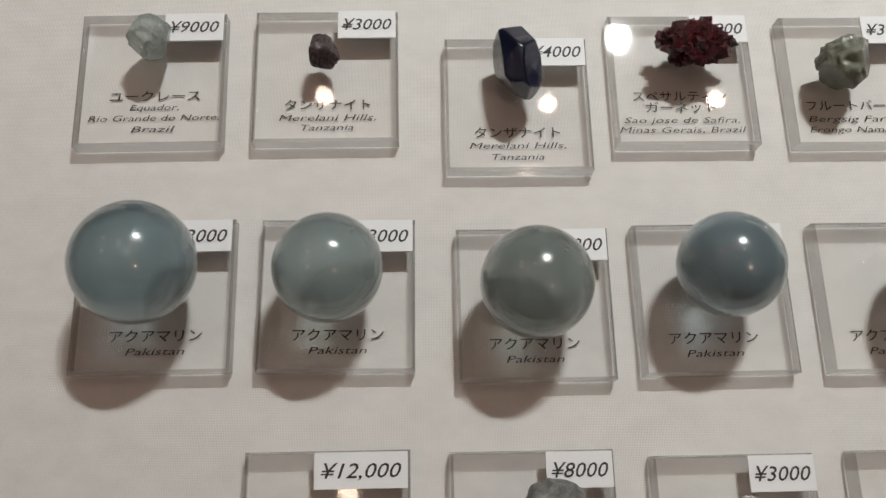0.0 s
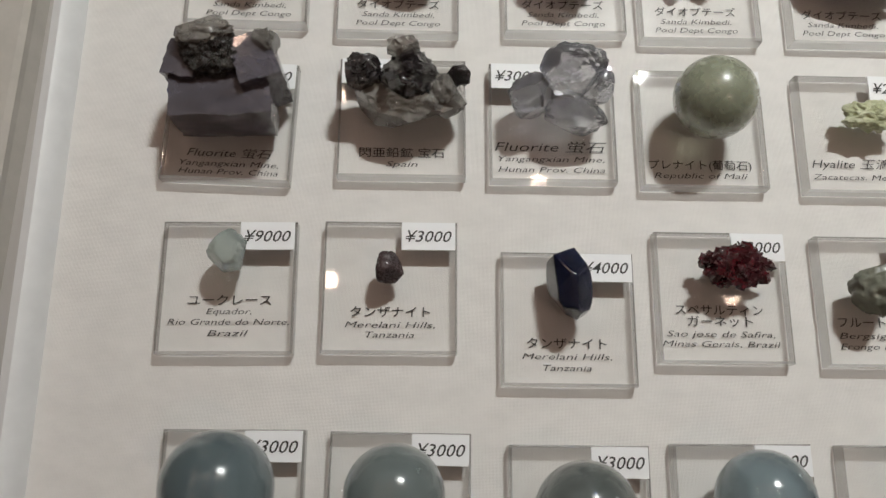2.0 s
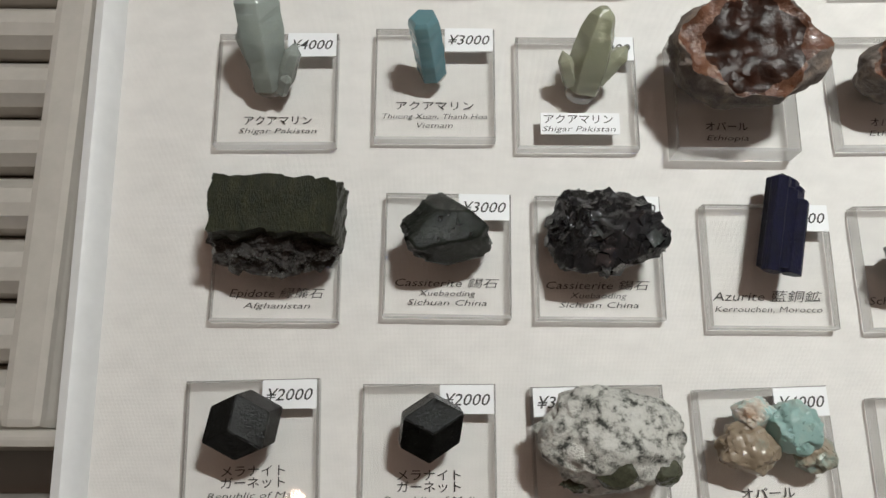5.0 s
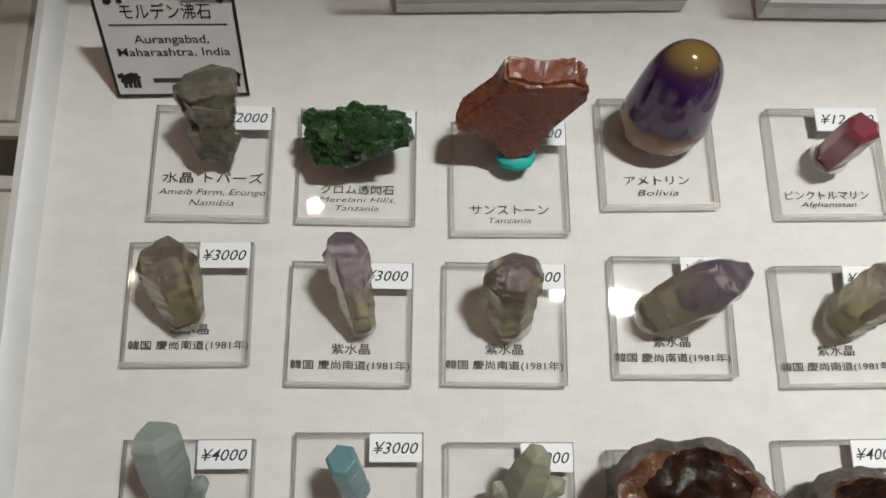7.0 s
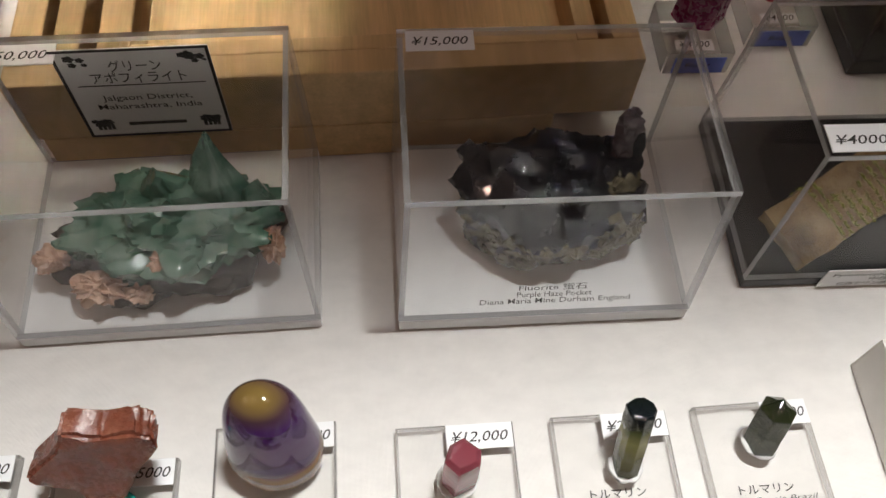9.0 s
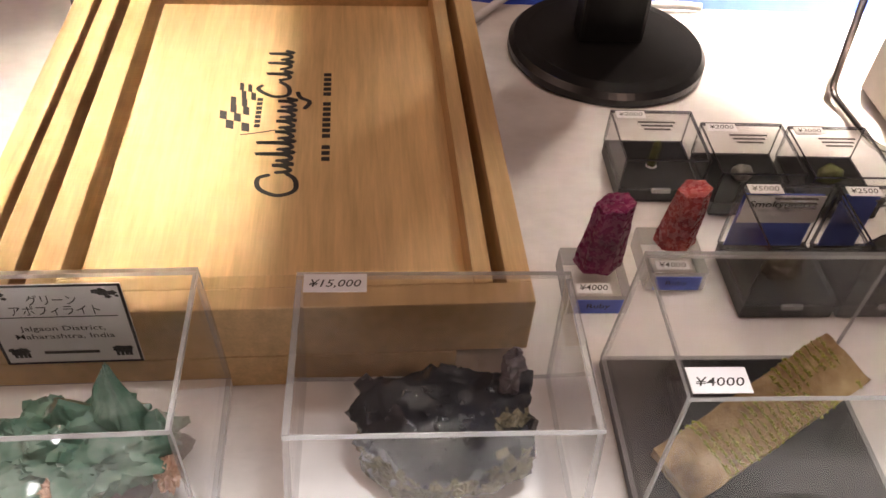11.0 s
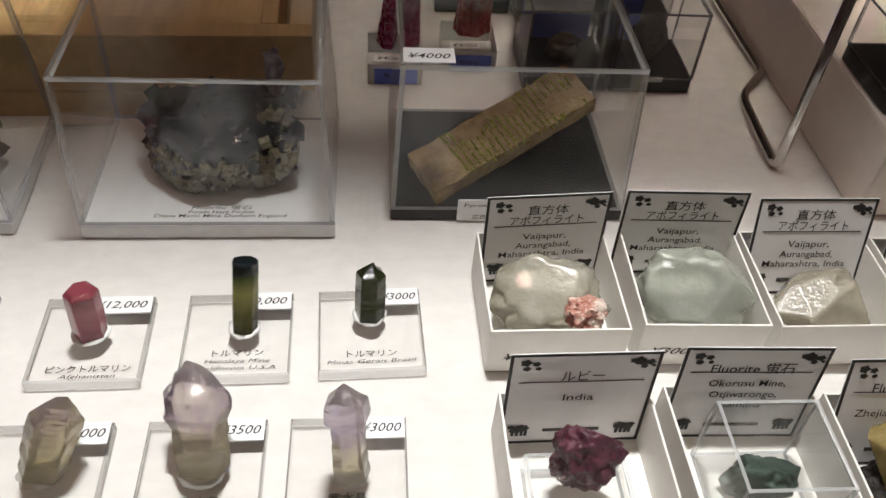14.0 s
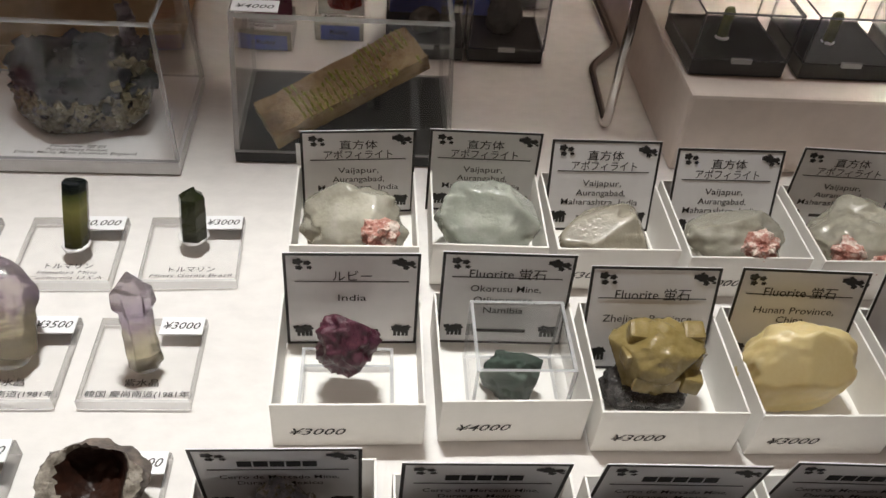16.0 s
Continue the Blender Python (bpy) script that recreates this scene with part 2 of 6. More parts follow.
def merge(*bms):
    """One bmesh out of several; the later ones keep their material indices."""
    out = bmesh.new()
    for b in bms:
        me = bpy.data.meshes.new("t")
        b.to_mesh(me)
        b.free()
        out.from_mesh(me)
        bpy.data.meshes.remove(me)
    return out


def moved(bm, m):
    bmesh.ops.transform(bm, matrix=m, verts=bm.verts)
    return bm


def unit_sphere(sub):
    bm = bmesh.new()
    bmesh.ops.create_icosphere(bm, subdivisions=sub, radius=1)
    return bm


def rock_bm(w, d, h, seed, lump=0.25, freq=1.6, fine=0.05, finef=7.0, planes=0, depth=(0.62, 0.95), sub=5, flat=0.12, ridge=0.0, ridgef=4.0):
    """A lump of mineral: an uneven ball, cut by flat cleavage faces, standing on a flattened foot at z = 0."""
    rng = random.Random(seed)
    bm = unit_sphere(sub)
    off = Vector((seed * 3.7, seed * 1.9, seed * 5.3))
    co = np.array([v.co[:] for v in bm.verts])
    r = np.array([1 + lump * noise.fractal(Vector(c) * freq + off, 0.8, 2.1, 3) + fine * noise.noise(Vector(c) * finef + off) for c in co])
    if ridge:
        r += np.array([ridge * (noise.voronoi(Vector(c) * ridgef + off)[0][0] - 0.3) for c in co])
    for _ in range(planes):
        p = np.array([rng.gauss(0, 1), rng.gauss(0, 1), rng.gauss(0, 0.9)])
        p /= np.linalg.norm(p)
        dot = co @ p
        lim = np.where(dot > 0.05, rng.uniform(*depth) / np.maximum(dot, 0.05), 9)
        r = np.minimum(r, lim)
    co *= r[:, None]
    lo, hi = co.min(0), co.max(0)
    co[:, 2] = np.maximum(co[:, 2], lo[2] + flat * (hi[2] - lo[2]))
    lo = co.min(0)
    s = np.array([w, d, h]) / (hi - lo)
    co = (co - (lo + hi) / 2) * s
    co[:, 2] -= co[:, 2].min()
    for v, c in zip(bm.verts, co):
        v.co = c
    return bm


def prism_bm(radius, height, n=6, tip=0.25, seed=0, squash=1.0, taper=1.0, skew=0.0, rows=6, waist=1.0):
    """A crystal prism with a pointed end (tip: its share of the height; 0: a flat, bevelled end)."""
    rng = random.Random(seed)
    bm = bmesh.new()
    ang = [2 * math.pi * (k + rng.uniform(-0.12, 0.12)) / n for k in range(n)]
    rad = [radius * rng.uniform(0.88, 1.08) for _ in range(n)]
    rings = []
    body = height * (1 - tip)
    for j in range(rows + 1):
        f = j / rows
        k = (1 + (taper - 1) * f) * (waist if f < 0.55 else 1.0)
        rings.append([bm.verts.new((math.cos(a) * q * k * rng.uniform(0.98, 1.02), math.sin(a) * q * k * squash * rng.uniform(0.98, 1.02), body * f)) for a, q in zip(ang, rad)])
    if tip:
        top = bm.verts.new((radius * skew, radius * skew * 0.6, height))
    for a, b in zip(rings, rings[1:]):
        for k in range(n):
            bm.faces.new((a[k], a[(k + 1) % n], b[(k + 1) % n], b[k]))
    bm.faces.new(rings[0][::-1])
    if tip:
        for k in range(n):
            bm.faces.new((rings[-1][k], rings[-1][(k + 1) % n], top))
    else:
        bm.faces.new(rings[-1])
    bmesh.ops.bevel(bm, geom=bm.edges[:], offset=radius * 0.05, segments=1, affect="EDGES")
    return bm


def aim(p, direction, spin=0.0):
    return Matrix.Translation(p) @ Vector(direction).to_track_quat("Z", "Y").to_matrix().to_4x4() @ Matrix.Rotation(spin, 4, "Z")


def crust_bm(host, count, seed, size=(0.0015, 0.003), shape="cube", upper=-0.2, inside=None):
    """Small crystals grown out of the upper side of a lump."""
    rng = random.Random(seed)
    faces = [f for f in host.faces if f.normal.z > upper and (inside is None or inside(f.calc_center_median()))]
    out = bmesh.new()
    for _ in range(count if faces else 0):
        f = rng.choice(faces)
        s = rng.uniform(*size)
        dirn = f.normal + Vector((rng.gauss(0, 0.4), rng.gauss(0, 0.4), rng.gauss(0, 0.4)))
        m = aim(f.calc_center_median() - f.normal * s * 0.4, dirn, rng.uniform(0, 3))
        if shape == "cube":
            g = bmesh.ops.create_cube(out, size=s)
            bmesh.ops.transform(out, matrix=m, verts=g["verts"])
        else:
            g = bmesh.ops.create_cone(out, cap_ends=True, segments=6, radius1=s * 0.4, radius2=s * (0.12 if shape == "point" else 0.3), depth=s * 2.2)
            bmesh.ops.transform(out, matrix=m, verts=g["verts"])
    return out


# ---- the setting ----
def structure(ob, label, category):
    return tagged(ob, label, category, kind="structure")


TABLE_X0, TABLE_X1, TABLE_Y0, TABLE_Y1 = -0.125, 1.1, -0.5, 0.905


def tablecloth():
    bm = bmesh.new()
    nx, ny = 200, 220
    grid = []
    for j in range(ny + 1):
        row = []
        for i in range(nx + 1):
            x = TABLE_X0 - 0.004 + (TABLE_X1 - TABLE_X0) * i / nx
            y = TABLE_Y0 + (TABLE_Y1 - TABLE_Y0) * j / ny
            x -= 0.008 * min(max((y + 0.1) / 0.5, 0), 1) * (1 - i / nx)
            fold = min(max((y - 0.60) / 0.12, 0), 1) * min(max((x - 0.205) / 0.03, 0), 1)
            z = -0.0001 + 0.00012 * (noise.noise(Vector((x * 22, y * 22, 0))) - 0.6)
            z += fold * 0.0016 * (math.sin(y * 150 + 3 * noise.noise(Vector((x * 9, y * 6, 2)))) - 1)
            row.append(bm.verts.new((x, y, z)))
        grid.append(row)
    for j in range(ny):
        for i in range(nx):
            bm.faces.new((grid[j][i], grid[j][i + 1], grid[j + 1][i + 1], grid[j + 1][i]))
    return structure(link("tablecloth", bm, CLOTH, smooth=True), "ivory linen tablecloth with a fine weave covering the table", "tablecloth")


tablecloth()
structure(link("table", box_bm(-0.14, TABLE_Y0, -0.72, TABLE_X1, TABLE_Y1 - 0.003, -0.006), WALL), "plain table body under the ivory cloth", "table")


def rounded_rim():
    """The table's raised rim, a round-edged white bar."""
    bm = bmesh.new()
    profile = [(0.0005, -0.001), (-0.0005, 0.003), (-0.0022, 0.0062), (-0.0048, 0.0076), (-0.0078, 0.0066), (-0.0094, 0.003), (-0.0098, -0.004), (-0.0098, -0.09)]
    loops = []
    for k in range(41):
        y = TABLE_Y0 + (TABLE_Y1 - TABLE_Y0) * k / 40
        base = -0.1205 - 0.0125 * min(max((y + 0.1) / 0.5, 0), 1) + 0.0004 * noise.noise(Vector((0, y * 30, 0)))
        loops.append([bm.verts.new((base + px, y, pz)) for px, pz in profile])
    for a, b in zip(loops, loops[1:]):
        for k in range(len(profile) - 1):
            bm.faces.new((a[k], b[k], b[k + 1], a[k + 1]))
    bmesh.ops.recalc_face_normals(bm, faces=bm.faces[:])
    return structure(link("trim", bm, WHITE_PLASTIC, smooth=True), "smooth white rounded rim along the table edge", "trim")


rounded_rim()
structure(link("floor", box_bm(-3.0, -3.0, -0.78, 3.5, 3.6, -0.74), FLOOR), "dark brown shop floor under the table", "floor")
structure(link("ceiling", box_bm(-3.0, -3.0, 2.45, 3.5, 3.6, 2.55), CEILING), "plain white shop ceiling above the table", "ceiling")
for nm, b in (("wall_north", (-3.0, 3.5, -0.74, 3.5, 3.6, 2.45)), ("wall_south", (-3.0, -3.0, -0.74, 3.5, -2.9, 2.45)), ("wall_west", (-3.0, -2.9, -0.74, -2.9, 3.5, 2.45)), ("wall_east", (3.4, -2.9, -0.74, 3.5, 3.5, 2.45))):
    structure(link(nm, box_bm(*b), WALL), "plain grey wall closing the shop room", "wall")

# ---- what stands beside and behind the table ----
def groove_tray(x, y, seed):
    """A cream display tray with soft ribs, lower than the table rim."""
    t = thing("display_tray", pose(x, y, -0.062), "cream ribbed display tray below the table edge", "tray", "display trays beside the table")
    w, d, h = 0.26, 0.228, 0.05
    part("tray_wall", box_bm(-w, 0, 0, 0, 0.006, h, 0.0025), TRAY_PLASTIC, t)
    part("tray_wall", box_bm(-w, d - 0.006, 0, 0, d, h, 0.0025), TRAY_PLASTIC, t)
    bm = box_bm(-0.026, 0.006, 0, 0, d - 0.006, h, 0.003)
    for v in bm.verts:
        if v.co.x > -0.013:
            v.co.x += 0.009 if v.co.z < h * 0.5 else -0.012
    part("tray_wall", bm, TRAY_PLASTIC, t)
    part("tray_wall", box_bm(-w, 0.006, 0, -w + 0.008, d - 0.006, h, 0.003), TRAY_PLASTIC, t)
    part("tray_base", box_bm(-w + 0.008, 0.006, 0, -0.026, d - 0.006, 0.012), TRAY_PLASTIC, t)
    step = 0.0235
    for k in range(9):
        y0 = 0.006 + k * step
        bm = bmesh.new()
        prof = [(0, 0.024), (0, 0.034), (0.0035, 0.0385), (0.008, 0.040), (0.014, 0.038), (step - 0.0045, 0.031), (step - 0.0004, 0.0235)]
        a = [bm.verts.new((-w + 0.008, y0 + p, q)) for p, q in prof]
        b = [bm.verts.new((-0.026, y0 + p, q)) for p, q in prof]
        for i in range(len(prof) - 1):
            bm.faces.new((a[i], b[i], b[i + 1], a[i + 1]))
        bm.faces.new(a)
        bm.faces.new(b[::-1])
        part("rib", bm, TRAY_PLASTIC, t, smooth=False)
    return t


groove_tray(-0.137, -0.05, 1)
groove_tray(-0.137, 0.193, 2)
groove_tray(-0.140, 0.435, 3)
structure(link("side_table", box_bm(-0.62, -0.4, -0.74, -0.145, 0.9, -0.063), WALL), "grey side table carrying the display trays", "table")

stone_dark = stone("dark_violet_stone", [(0.3, (0.012, 0.008, 0.02)), (0.7, (0.05, 0.03, 0.07))], 200, 0.2)
stone_teal = stone("teal_stone", [(0.3, (0.008, 0.05, 0.07)), (0.7, (0.05, 0.20, 0.25))], 160, 0.12, coat=0.4)
stone_lilac = stone("lilac_grey_stone", [(0.3, (0.06, 0.05, 0.09)), (0.7, (0.20, 0.18, 0.26))], 160, 0.12, coat=0.4)
for sx, sy, mt, lb in ((-0.199, 0.2955, stone_teal, "small teal polished stone lying in a tray"), (-0.208, 0.2715, stone_lilac, "small lilac-grey polished stone lying in a tray"), (-0.199, 0.2485, stone_dark, "small dark plum polished stone lying in a tray")):
    ob = link("polished_stone", rock_bm(0.030, 0.013, 0.010, int(sy * 900), 0.1, 1.2, 0.02, sub=3), mt, smooth=True)
    ob.matrix_world = pose(sx, sy, -0.0215)
    tagged(ob, lb, "stone", "stones in the tray")

structure(link("back_table", box_bm(-0.6, 0.93, -0.74, 1.4, 1.6, -0.03, 0.004), BLUE), "bright blue cloth-covered counter behind the table", "counter")


# ---- acrylic stands with price tags and printing ----
def stand(x, y, ang, price, lines, tag_at="right", thick=0.005, strip=False, size=0.04):
    """A clear square plate; price: text of the tag or None; lines: (text, letter height, width, distance from the front edge)."""
    t = thing("acrylic_stand", pose(x, y, 0.0002, 0, 0, ang), "clear square acrylic stand with printed caption and price tag", "display stand", "acrylic stands on the cloth")
    h = size / 2
    bm = box_bm(-h, -h, 0, h, h, thick, 0, 2)
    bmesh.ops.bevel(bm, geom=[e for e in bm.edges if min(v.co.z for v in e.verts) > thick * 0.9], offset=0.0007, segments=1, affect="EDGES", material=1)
    # front edge keeps the bright copy, back and sides get the painted shade
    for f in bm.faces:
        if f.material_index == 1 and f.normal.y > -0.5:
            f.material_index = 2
    part("plate", bm, [CLEAR, CLEAR_EDGE, CLEAR_EDGE_SHADED], t, "clear acrylic plate")
    if price:
        tw, th = (0.0225 if len(price) > 6 else 0.0162), 0.0086
        cx = h - tw / 2 - 0.0006 if tag_at == "right" else -h + tw / 2 + 0.0006
        tag = part("price_tag", box_bm(cx - tw / 2, h - th - 0.0004, thick, cx + tw / 2, h - 0.0004, thick + 0.0006), PAPER, t, "white paper price tag")
        part("lettering", text_bm(price, 0.0036, tw * 0.86, 0.28, 0.004, cx, h - th * 0.5 - 0.0022, thick + 0.00075), INK, tag)
    if strip:
        part("caption_strip", box_bm(-0.0125, -h + 0.0045, thick, 0.0135, -h + 0.012, thick + 0.0004), PAPER, t, "white caption strip")
    for body, hh, ww, up in lines:
        lift = thick + 0.0006 if strip else 0.00012
        up += 0.0 if strip else (thick - 0.0006) * 0.28
        part("caption", text_bm(body, hh, ww, 0.0 if ord(body[0]) > 255 else 0.24, 0.003 if ord(body[0]) > 255 else -0.006, 0.0, -h + up, lift), INK, t)
    return t


def jp(body, ww, up, hh=0.0026):
    return (body, hh, ww, up)


def en(body, ww, up, hh=0.0019):
    return (body, hh, ww, up)


AQ = [jp("アクアマリン", 0.0235, 0.0076), en("Pakistan", 0.0150, 0.0040)]
stand(-0.0160, -0.1425, 1.0, "¥12,000", [])
stand(0.0338, -0.1425, 1.0, "¥8000", [])
stand(0.0834, -0.1435, 1.0, "¥3000", [])
stand(0.1332, -0.1423, 1.0, "¥3000", [])
stand(-0.0622, -0.0836, 1.3, "¥3000", AQ)
stand(-0.0154, -0.0832, 0.5, "¥3000", AQ)
stand(0.0356, -0.0854, 0.9, "¥3000", AQ)
stand(0.0826, -0.0838, 1.3, "¥3000", AQ)
stand(0.1310, -0.0830, 1.0, "¥3000", AQ)
stand(-0.0687, -0.0223, 1.7, "¥9000", [jp("ユークレース", 0.025, 0.0142), en("Equador,", 0.0135, 0.0112), en("Rio Grande do Norte,", 0.036, 0.0080), en("Brazil", 0.012, 0.0046)])
stand(-0.0205, -0.0207, 1.2, "¥3000", [jp("タンザナイト", 0.024, 0.0105), en("Merelani Hills,", 0.027, 0.0070), en("Tanzania", 0.0145, 0.0040)])
stand(0.0328, -0.0287, 0.9, "¥4000", [jp("タンザナイト", 0.024, 0.0105), en("Merelani Hills,", 0.027, 0.0070), en("Tanzania", 0.0145, 0.0036)])
stand(0.0797, -0.0207, 0.9, "¥3000", [jp("スペサルティン", 0.027, 0.0142), jp("ガーネット", 0.020, 0.0107), en("Sao jose de Safira,", 0.033, 0.0072), en("Minas Gerais, Brazil", 0.036, 0.0042)])
stand(0.1295, -0.0204, 1.0, "¥3000", [jp("フルートパーズ", 0.027, 0.0115), en("Bergsig Farm,", 0.027, 0.0078), en("Erongo Namibia", 0.027, 0.0045)])
stand(-0.0728, 0.0309, -0.5, "¥3000", [en("Fluorite 蛍石", 0.027, 0.0082, 0.0026), en("Yangangxian Mine,", 0.031, 0.0050), en("Hunan Prov. China", 0.031, 0.0023)])
stand(-0.0190, 0.0340, 1.2, "¥3000", [jp("閃亜鉛鉱 宝石", 0.027, 0.0072), en("Spain", 0.010, 0.0038)], "left")
stand(0.0286, 0.0342, 1.2, "¥3000", [en("Fluorite 蛍石", 0.036, 0.0105, 0.0031), en("Yangangxian Mine,", 0.034, 0.0070), en("Hunan Prov. China", 0.034, 0.0034)], "left")
stand(0.0764, 0.0339, 1.2, "¥3000", [jp("プレナイト(葡萄石)", 0.033, 0.0066), en("Republic of Mali", 0.030, 0.0034)])
stand(0.1282, 0.0341, 1.0, "¥2000", [en("Hyalite 玉滴石", 0.031, 0.0085, 0.0028), en("Zacatecas, Mexico", 0.031, 0.0045)])
DIO = [jp("ダイオプテーズ", 0.0275, 0.0105), en("Sanda Kimbedi,", 0.024, 0.0072), en("Pool Dept Congo", 0.028, 0.0040)]
stand(-0.0716, 0.0853, 0.8, "¥3000", DIO)
stand(-0.0221, 0.0837, 1.0, "¥3000", DIO)
stand(0.0329, 0.0859, 1.5, "¥3000", DIO)
stand(0.0778, 0.0852, 1.5, "¥3000", DIO)
stand(0.1279, 0.0860, 1.0, "¥3000", DIO)
stand(-0.0742, 0.1361, 1.0, "¥2000", [jp("クロムカルセドニー", 0.034, 0.0095), en("Belezik Mine,", 0.022, 0.0062), en("Bursa Turkey", 0.022, 0.0032)])
stand(-0.0267, 0.1338, 1.5, "¥2000", [jp("クロムカルセドニー", 0.034, 0.0088), en("Belezik Mine,", 0.022, 0.0055), en("Bursa Turkey", 0.022, 0.0027)])
stand(0.0252, 0.1379, 2.3, "¥9000", [jp("アレキサンドライト", 0.035, 0.0056), en("Minas Gerais Brazil", 0.034, 0.0026)])
stand(0.0783, 0.1357, 2.3, "¥9000", [jp("アレキサンドライト", 0.035, 0.0058), en("Minas Gerais Brazil", 0.034, 0.0028)])
stand(0.1249, 0.1380, 1.0, "¥9000", [jp("アレキサンドライト", 0.035, 0.0088), en("Mangara Manyara,", 0.029, 0.0055), en("Tanzania", 0.016, 0.0026)])
MEL = [jp("メラナイト", 0.019, 0.0108), jp("ガーネット", 0.019, 0.0074), en("Republic of Mali", 0.027, 0.0042)]
stand(-0.0786, 0.1931, 1.6, "¥2000", MEL)
stand(-0.0259, 0.1920, 0.2, "¥2000", MEL)
stand(0.0250, 0.1916, 1.3, "¥3000", [en("Inner Mongolia China", 0.034, 0.0036)], "left")
stand(0.0750, 0.1912, 2.2, "¥4000", [jp("オパール", 0.016, 0.0066), en("Welo Ethiopia", 0.023, 0.0036)])
stand(0.1279, 0.1886, 1.0, "¥4000", [jp("オパール", 0.016, 0.0066), en("Welo Ethiopia", 0.023, 0.0036)])
stand(-0.0741, 0.2511, -0.2, None, [en("Epidote 緑簾石", 0.030, 0.0070, 0.0026), en("Afghanistan", 0.021, 0.0034)])
stand(-0.0204, 0.2525, -0.7, "¥3000", [en("Cassiterite 錫石", 0.033, 0.0092, 0.0025), en("Xuebaoding", 0.018, 0.0062), en("Sichuan China", 0.025, 0.0032)])
stand(0.0274, 0.2519, -0.2, "¥3000", [en("Cassiterite 錫石", 0.033, 0.0092, 0.0025), en("Xuebaoding", 0.018, 0.0062), en("Sichuan China", 0.025, 0.0032)])
stand(0.0810, 0.2493, -0.2, "¥3000", [en("Azurite 藍銅鉱", 0.035, 0.0082, 0.0029), en("Kerrouchen, Morocco", 0.034, 0.0046)])
stand(0.1298, 0.2492, 1.0, "¥3000", [en("Scheelite 灰重石", 0.034, 0.0075, 0.0026)])
stand(-0.0771, 0.3090, 0.5, "¥4000", [jp("アクアマリン", 0.0225, 0.0078), en("Shigar Pakistan", 0.026, 0.0045)])
stand(-0.0247, 0.3112, 0.0, "¥3000", [jp("アクアマリン", 0.026, 0.0112), en("Thuong Xuan, Thanh Hoa", 0.035, 0.0078), en("Vietnam", 0.012, 0.0046)])
stand(0.0224, 0.3083, 0.0, "¥3000", [jp("アクアマリン", 0.0225, 0.0084), en("Shigar Pakistan", 0.024, 0.0054)], strip=True)
stand(0.0730, 0.3059, -0.3, "¥10,000", [jp("オパール", 0.014, 0.0082), en("Ethiopia", 0.014, 0.0045)], thick=0.010)
OPAL = [jp("オパール", 0.0135, 0.0082, 0.0024), en("Ethiopia", 0.0155, 0.0046)]
stand(0.1280, 0.3093, 1.0, "¥4000", OPAL)
stand(0.1791, 0.3081, 0.8, "¥4000", OPAL, thick=0.009)
stand(0.2291, 0.3063, -0.6, "¥4000", OPAL)
AM = [jp("紫水晶", 0.0125, 0.0092, 0.0027), ("韓国 慶尚南道(1981年)", 0.0023, 0.0385, 0.0042)]
stand(-0.0811, 0.3722, 0.7, "¥3000", AM)
stand(-0.0285, 0.3660, -0.6, "¥3000", AM)
stand(0.0217, 0.3662, -0.6, "¥4000", AM)
stand(0.0774, 0.3690, 0.2, "¥3000", AM)
stand(0.1325, 0.3664, 1.0, "¥3000", AM)
stand(0.1839, 0.3668, 0.3, "¥3500", AM)
stand(0.2318, 0.3669, -0.1, "¥3000", AM)
stand(-0.0770, 0.4208, -0.2, "¥2000", [jp("水晶 トパーズ", 0.034, 0.0125, 0.0030), en("Ameib Farm, Erongo", 0.036, 0.0080, 0.0022), en("Namibia", 0.015, 0.0042, 0.0022)])
stand(-0.0278, 0.4202, -0.2, "¥4000", [jp("クロム透閃石", 0.025, 0.0098), en("Merelani Hills,", 0.026, 0.0066), en("Tanzania", 0.0145, 0.0036)])
stand(0.0242, 0.4167, 0.6, "¥5000", [jp("サンストーン", 0.027, 0.0066, 0.0029), en("Tanzania", 0.0145, 0.0034)])
stand(0.0760, 0.4266, 1.3, "¥5000", [jp("アメトリン", 0.023, 0.0082, 0.0028), en("Bolivia", 0.0145, 0.0040, 0.0023)])
stand(0.1361, 0.4239, 1.3, "¥12,000", [jp("ピンクトルマリン", 0.030, 0.0064), en("Afghanistan", 0.020, 0.0035)])
stand(0.1893, 0.4255, 1.3, "¥20,000", [jp("トルマリン", 0.019, 0.0115), en("Himalaya Mine", 0.024, 0.0082), en("California U.S.A", 0.029, 0.0050)])
stand(0.2396, 0.4274, 2.2, "¥3000", [jp("トルマリン", 0.019, 0.0088), en("Minas Gerais Brazil", 0.034, 0.0056)])


# ---- specimens on the stands ----
def specimen(name, bm, material, x, y, z, label, turn=0.0, smooth=True, group="mineral specimens"):
    ob = link(name, bm, material, smooth=smooth)
    ob.matrix_world = pose(x, y, z, 0, 0, turn)
    return tagged(ob, label, "mineral", group)


Z0 = 0.0054


def ball(x, y, w, d, h, material, label, z=Z0):
    bm = bmesh.new()
    bmesh.ops.create_uvsphere(bm, u_segments=64, v_segments=40, radius=h / 2)
    moved(bm, Matrix.Translation((0, 0, h / 2)))
    ob = specimen("polished_sphere", bm, material, x, y, z, label, group="polished spheres")
    bm = bmesh.new()
    bmesh.ops.create_cone(bm, cap_ends=True, segments=24, radius1=0.0042, radius2=0.0036, depth=0.0016)
    ring = link("sphere_rest", moved(bm, Matrix.Translation((0, 0, -0.0002))), CLEAR_EDGE)
    ring.matrix_world = pose(x, y, z + 0.0006)
    tagged(ring, "tiny clear ring under a polished sphere", "ring", "sphere rests")
    return ob


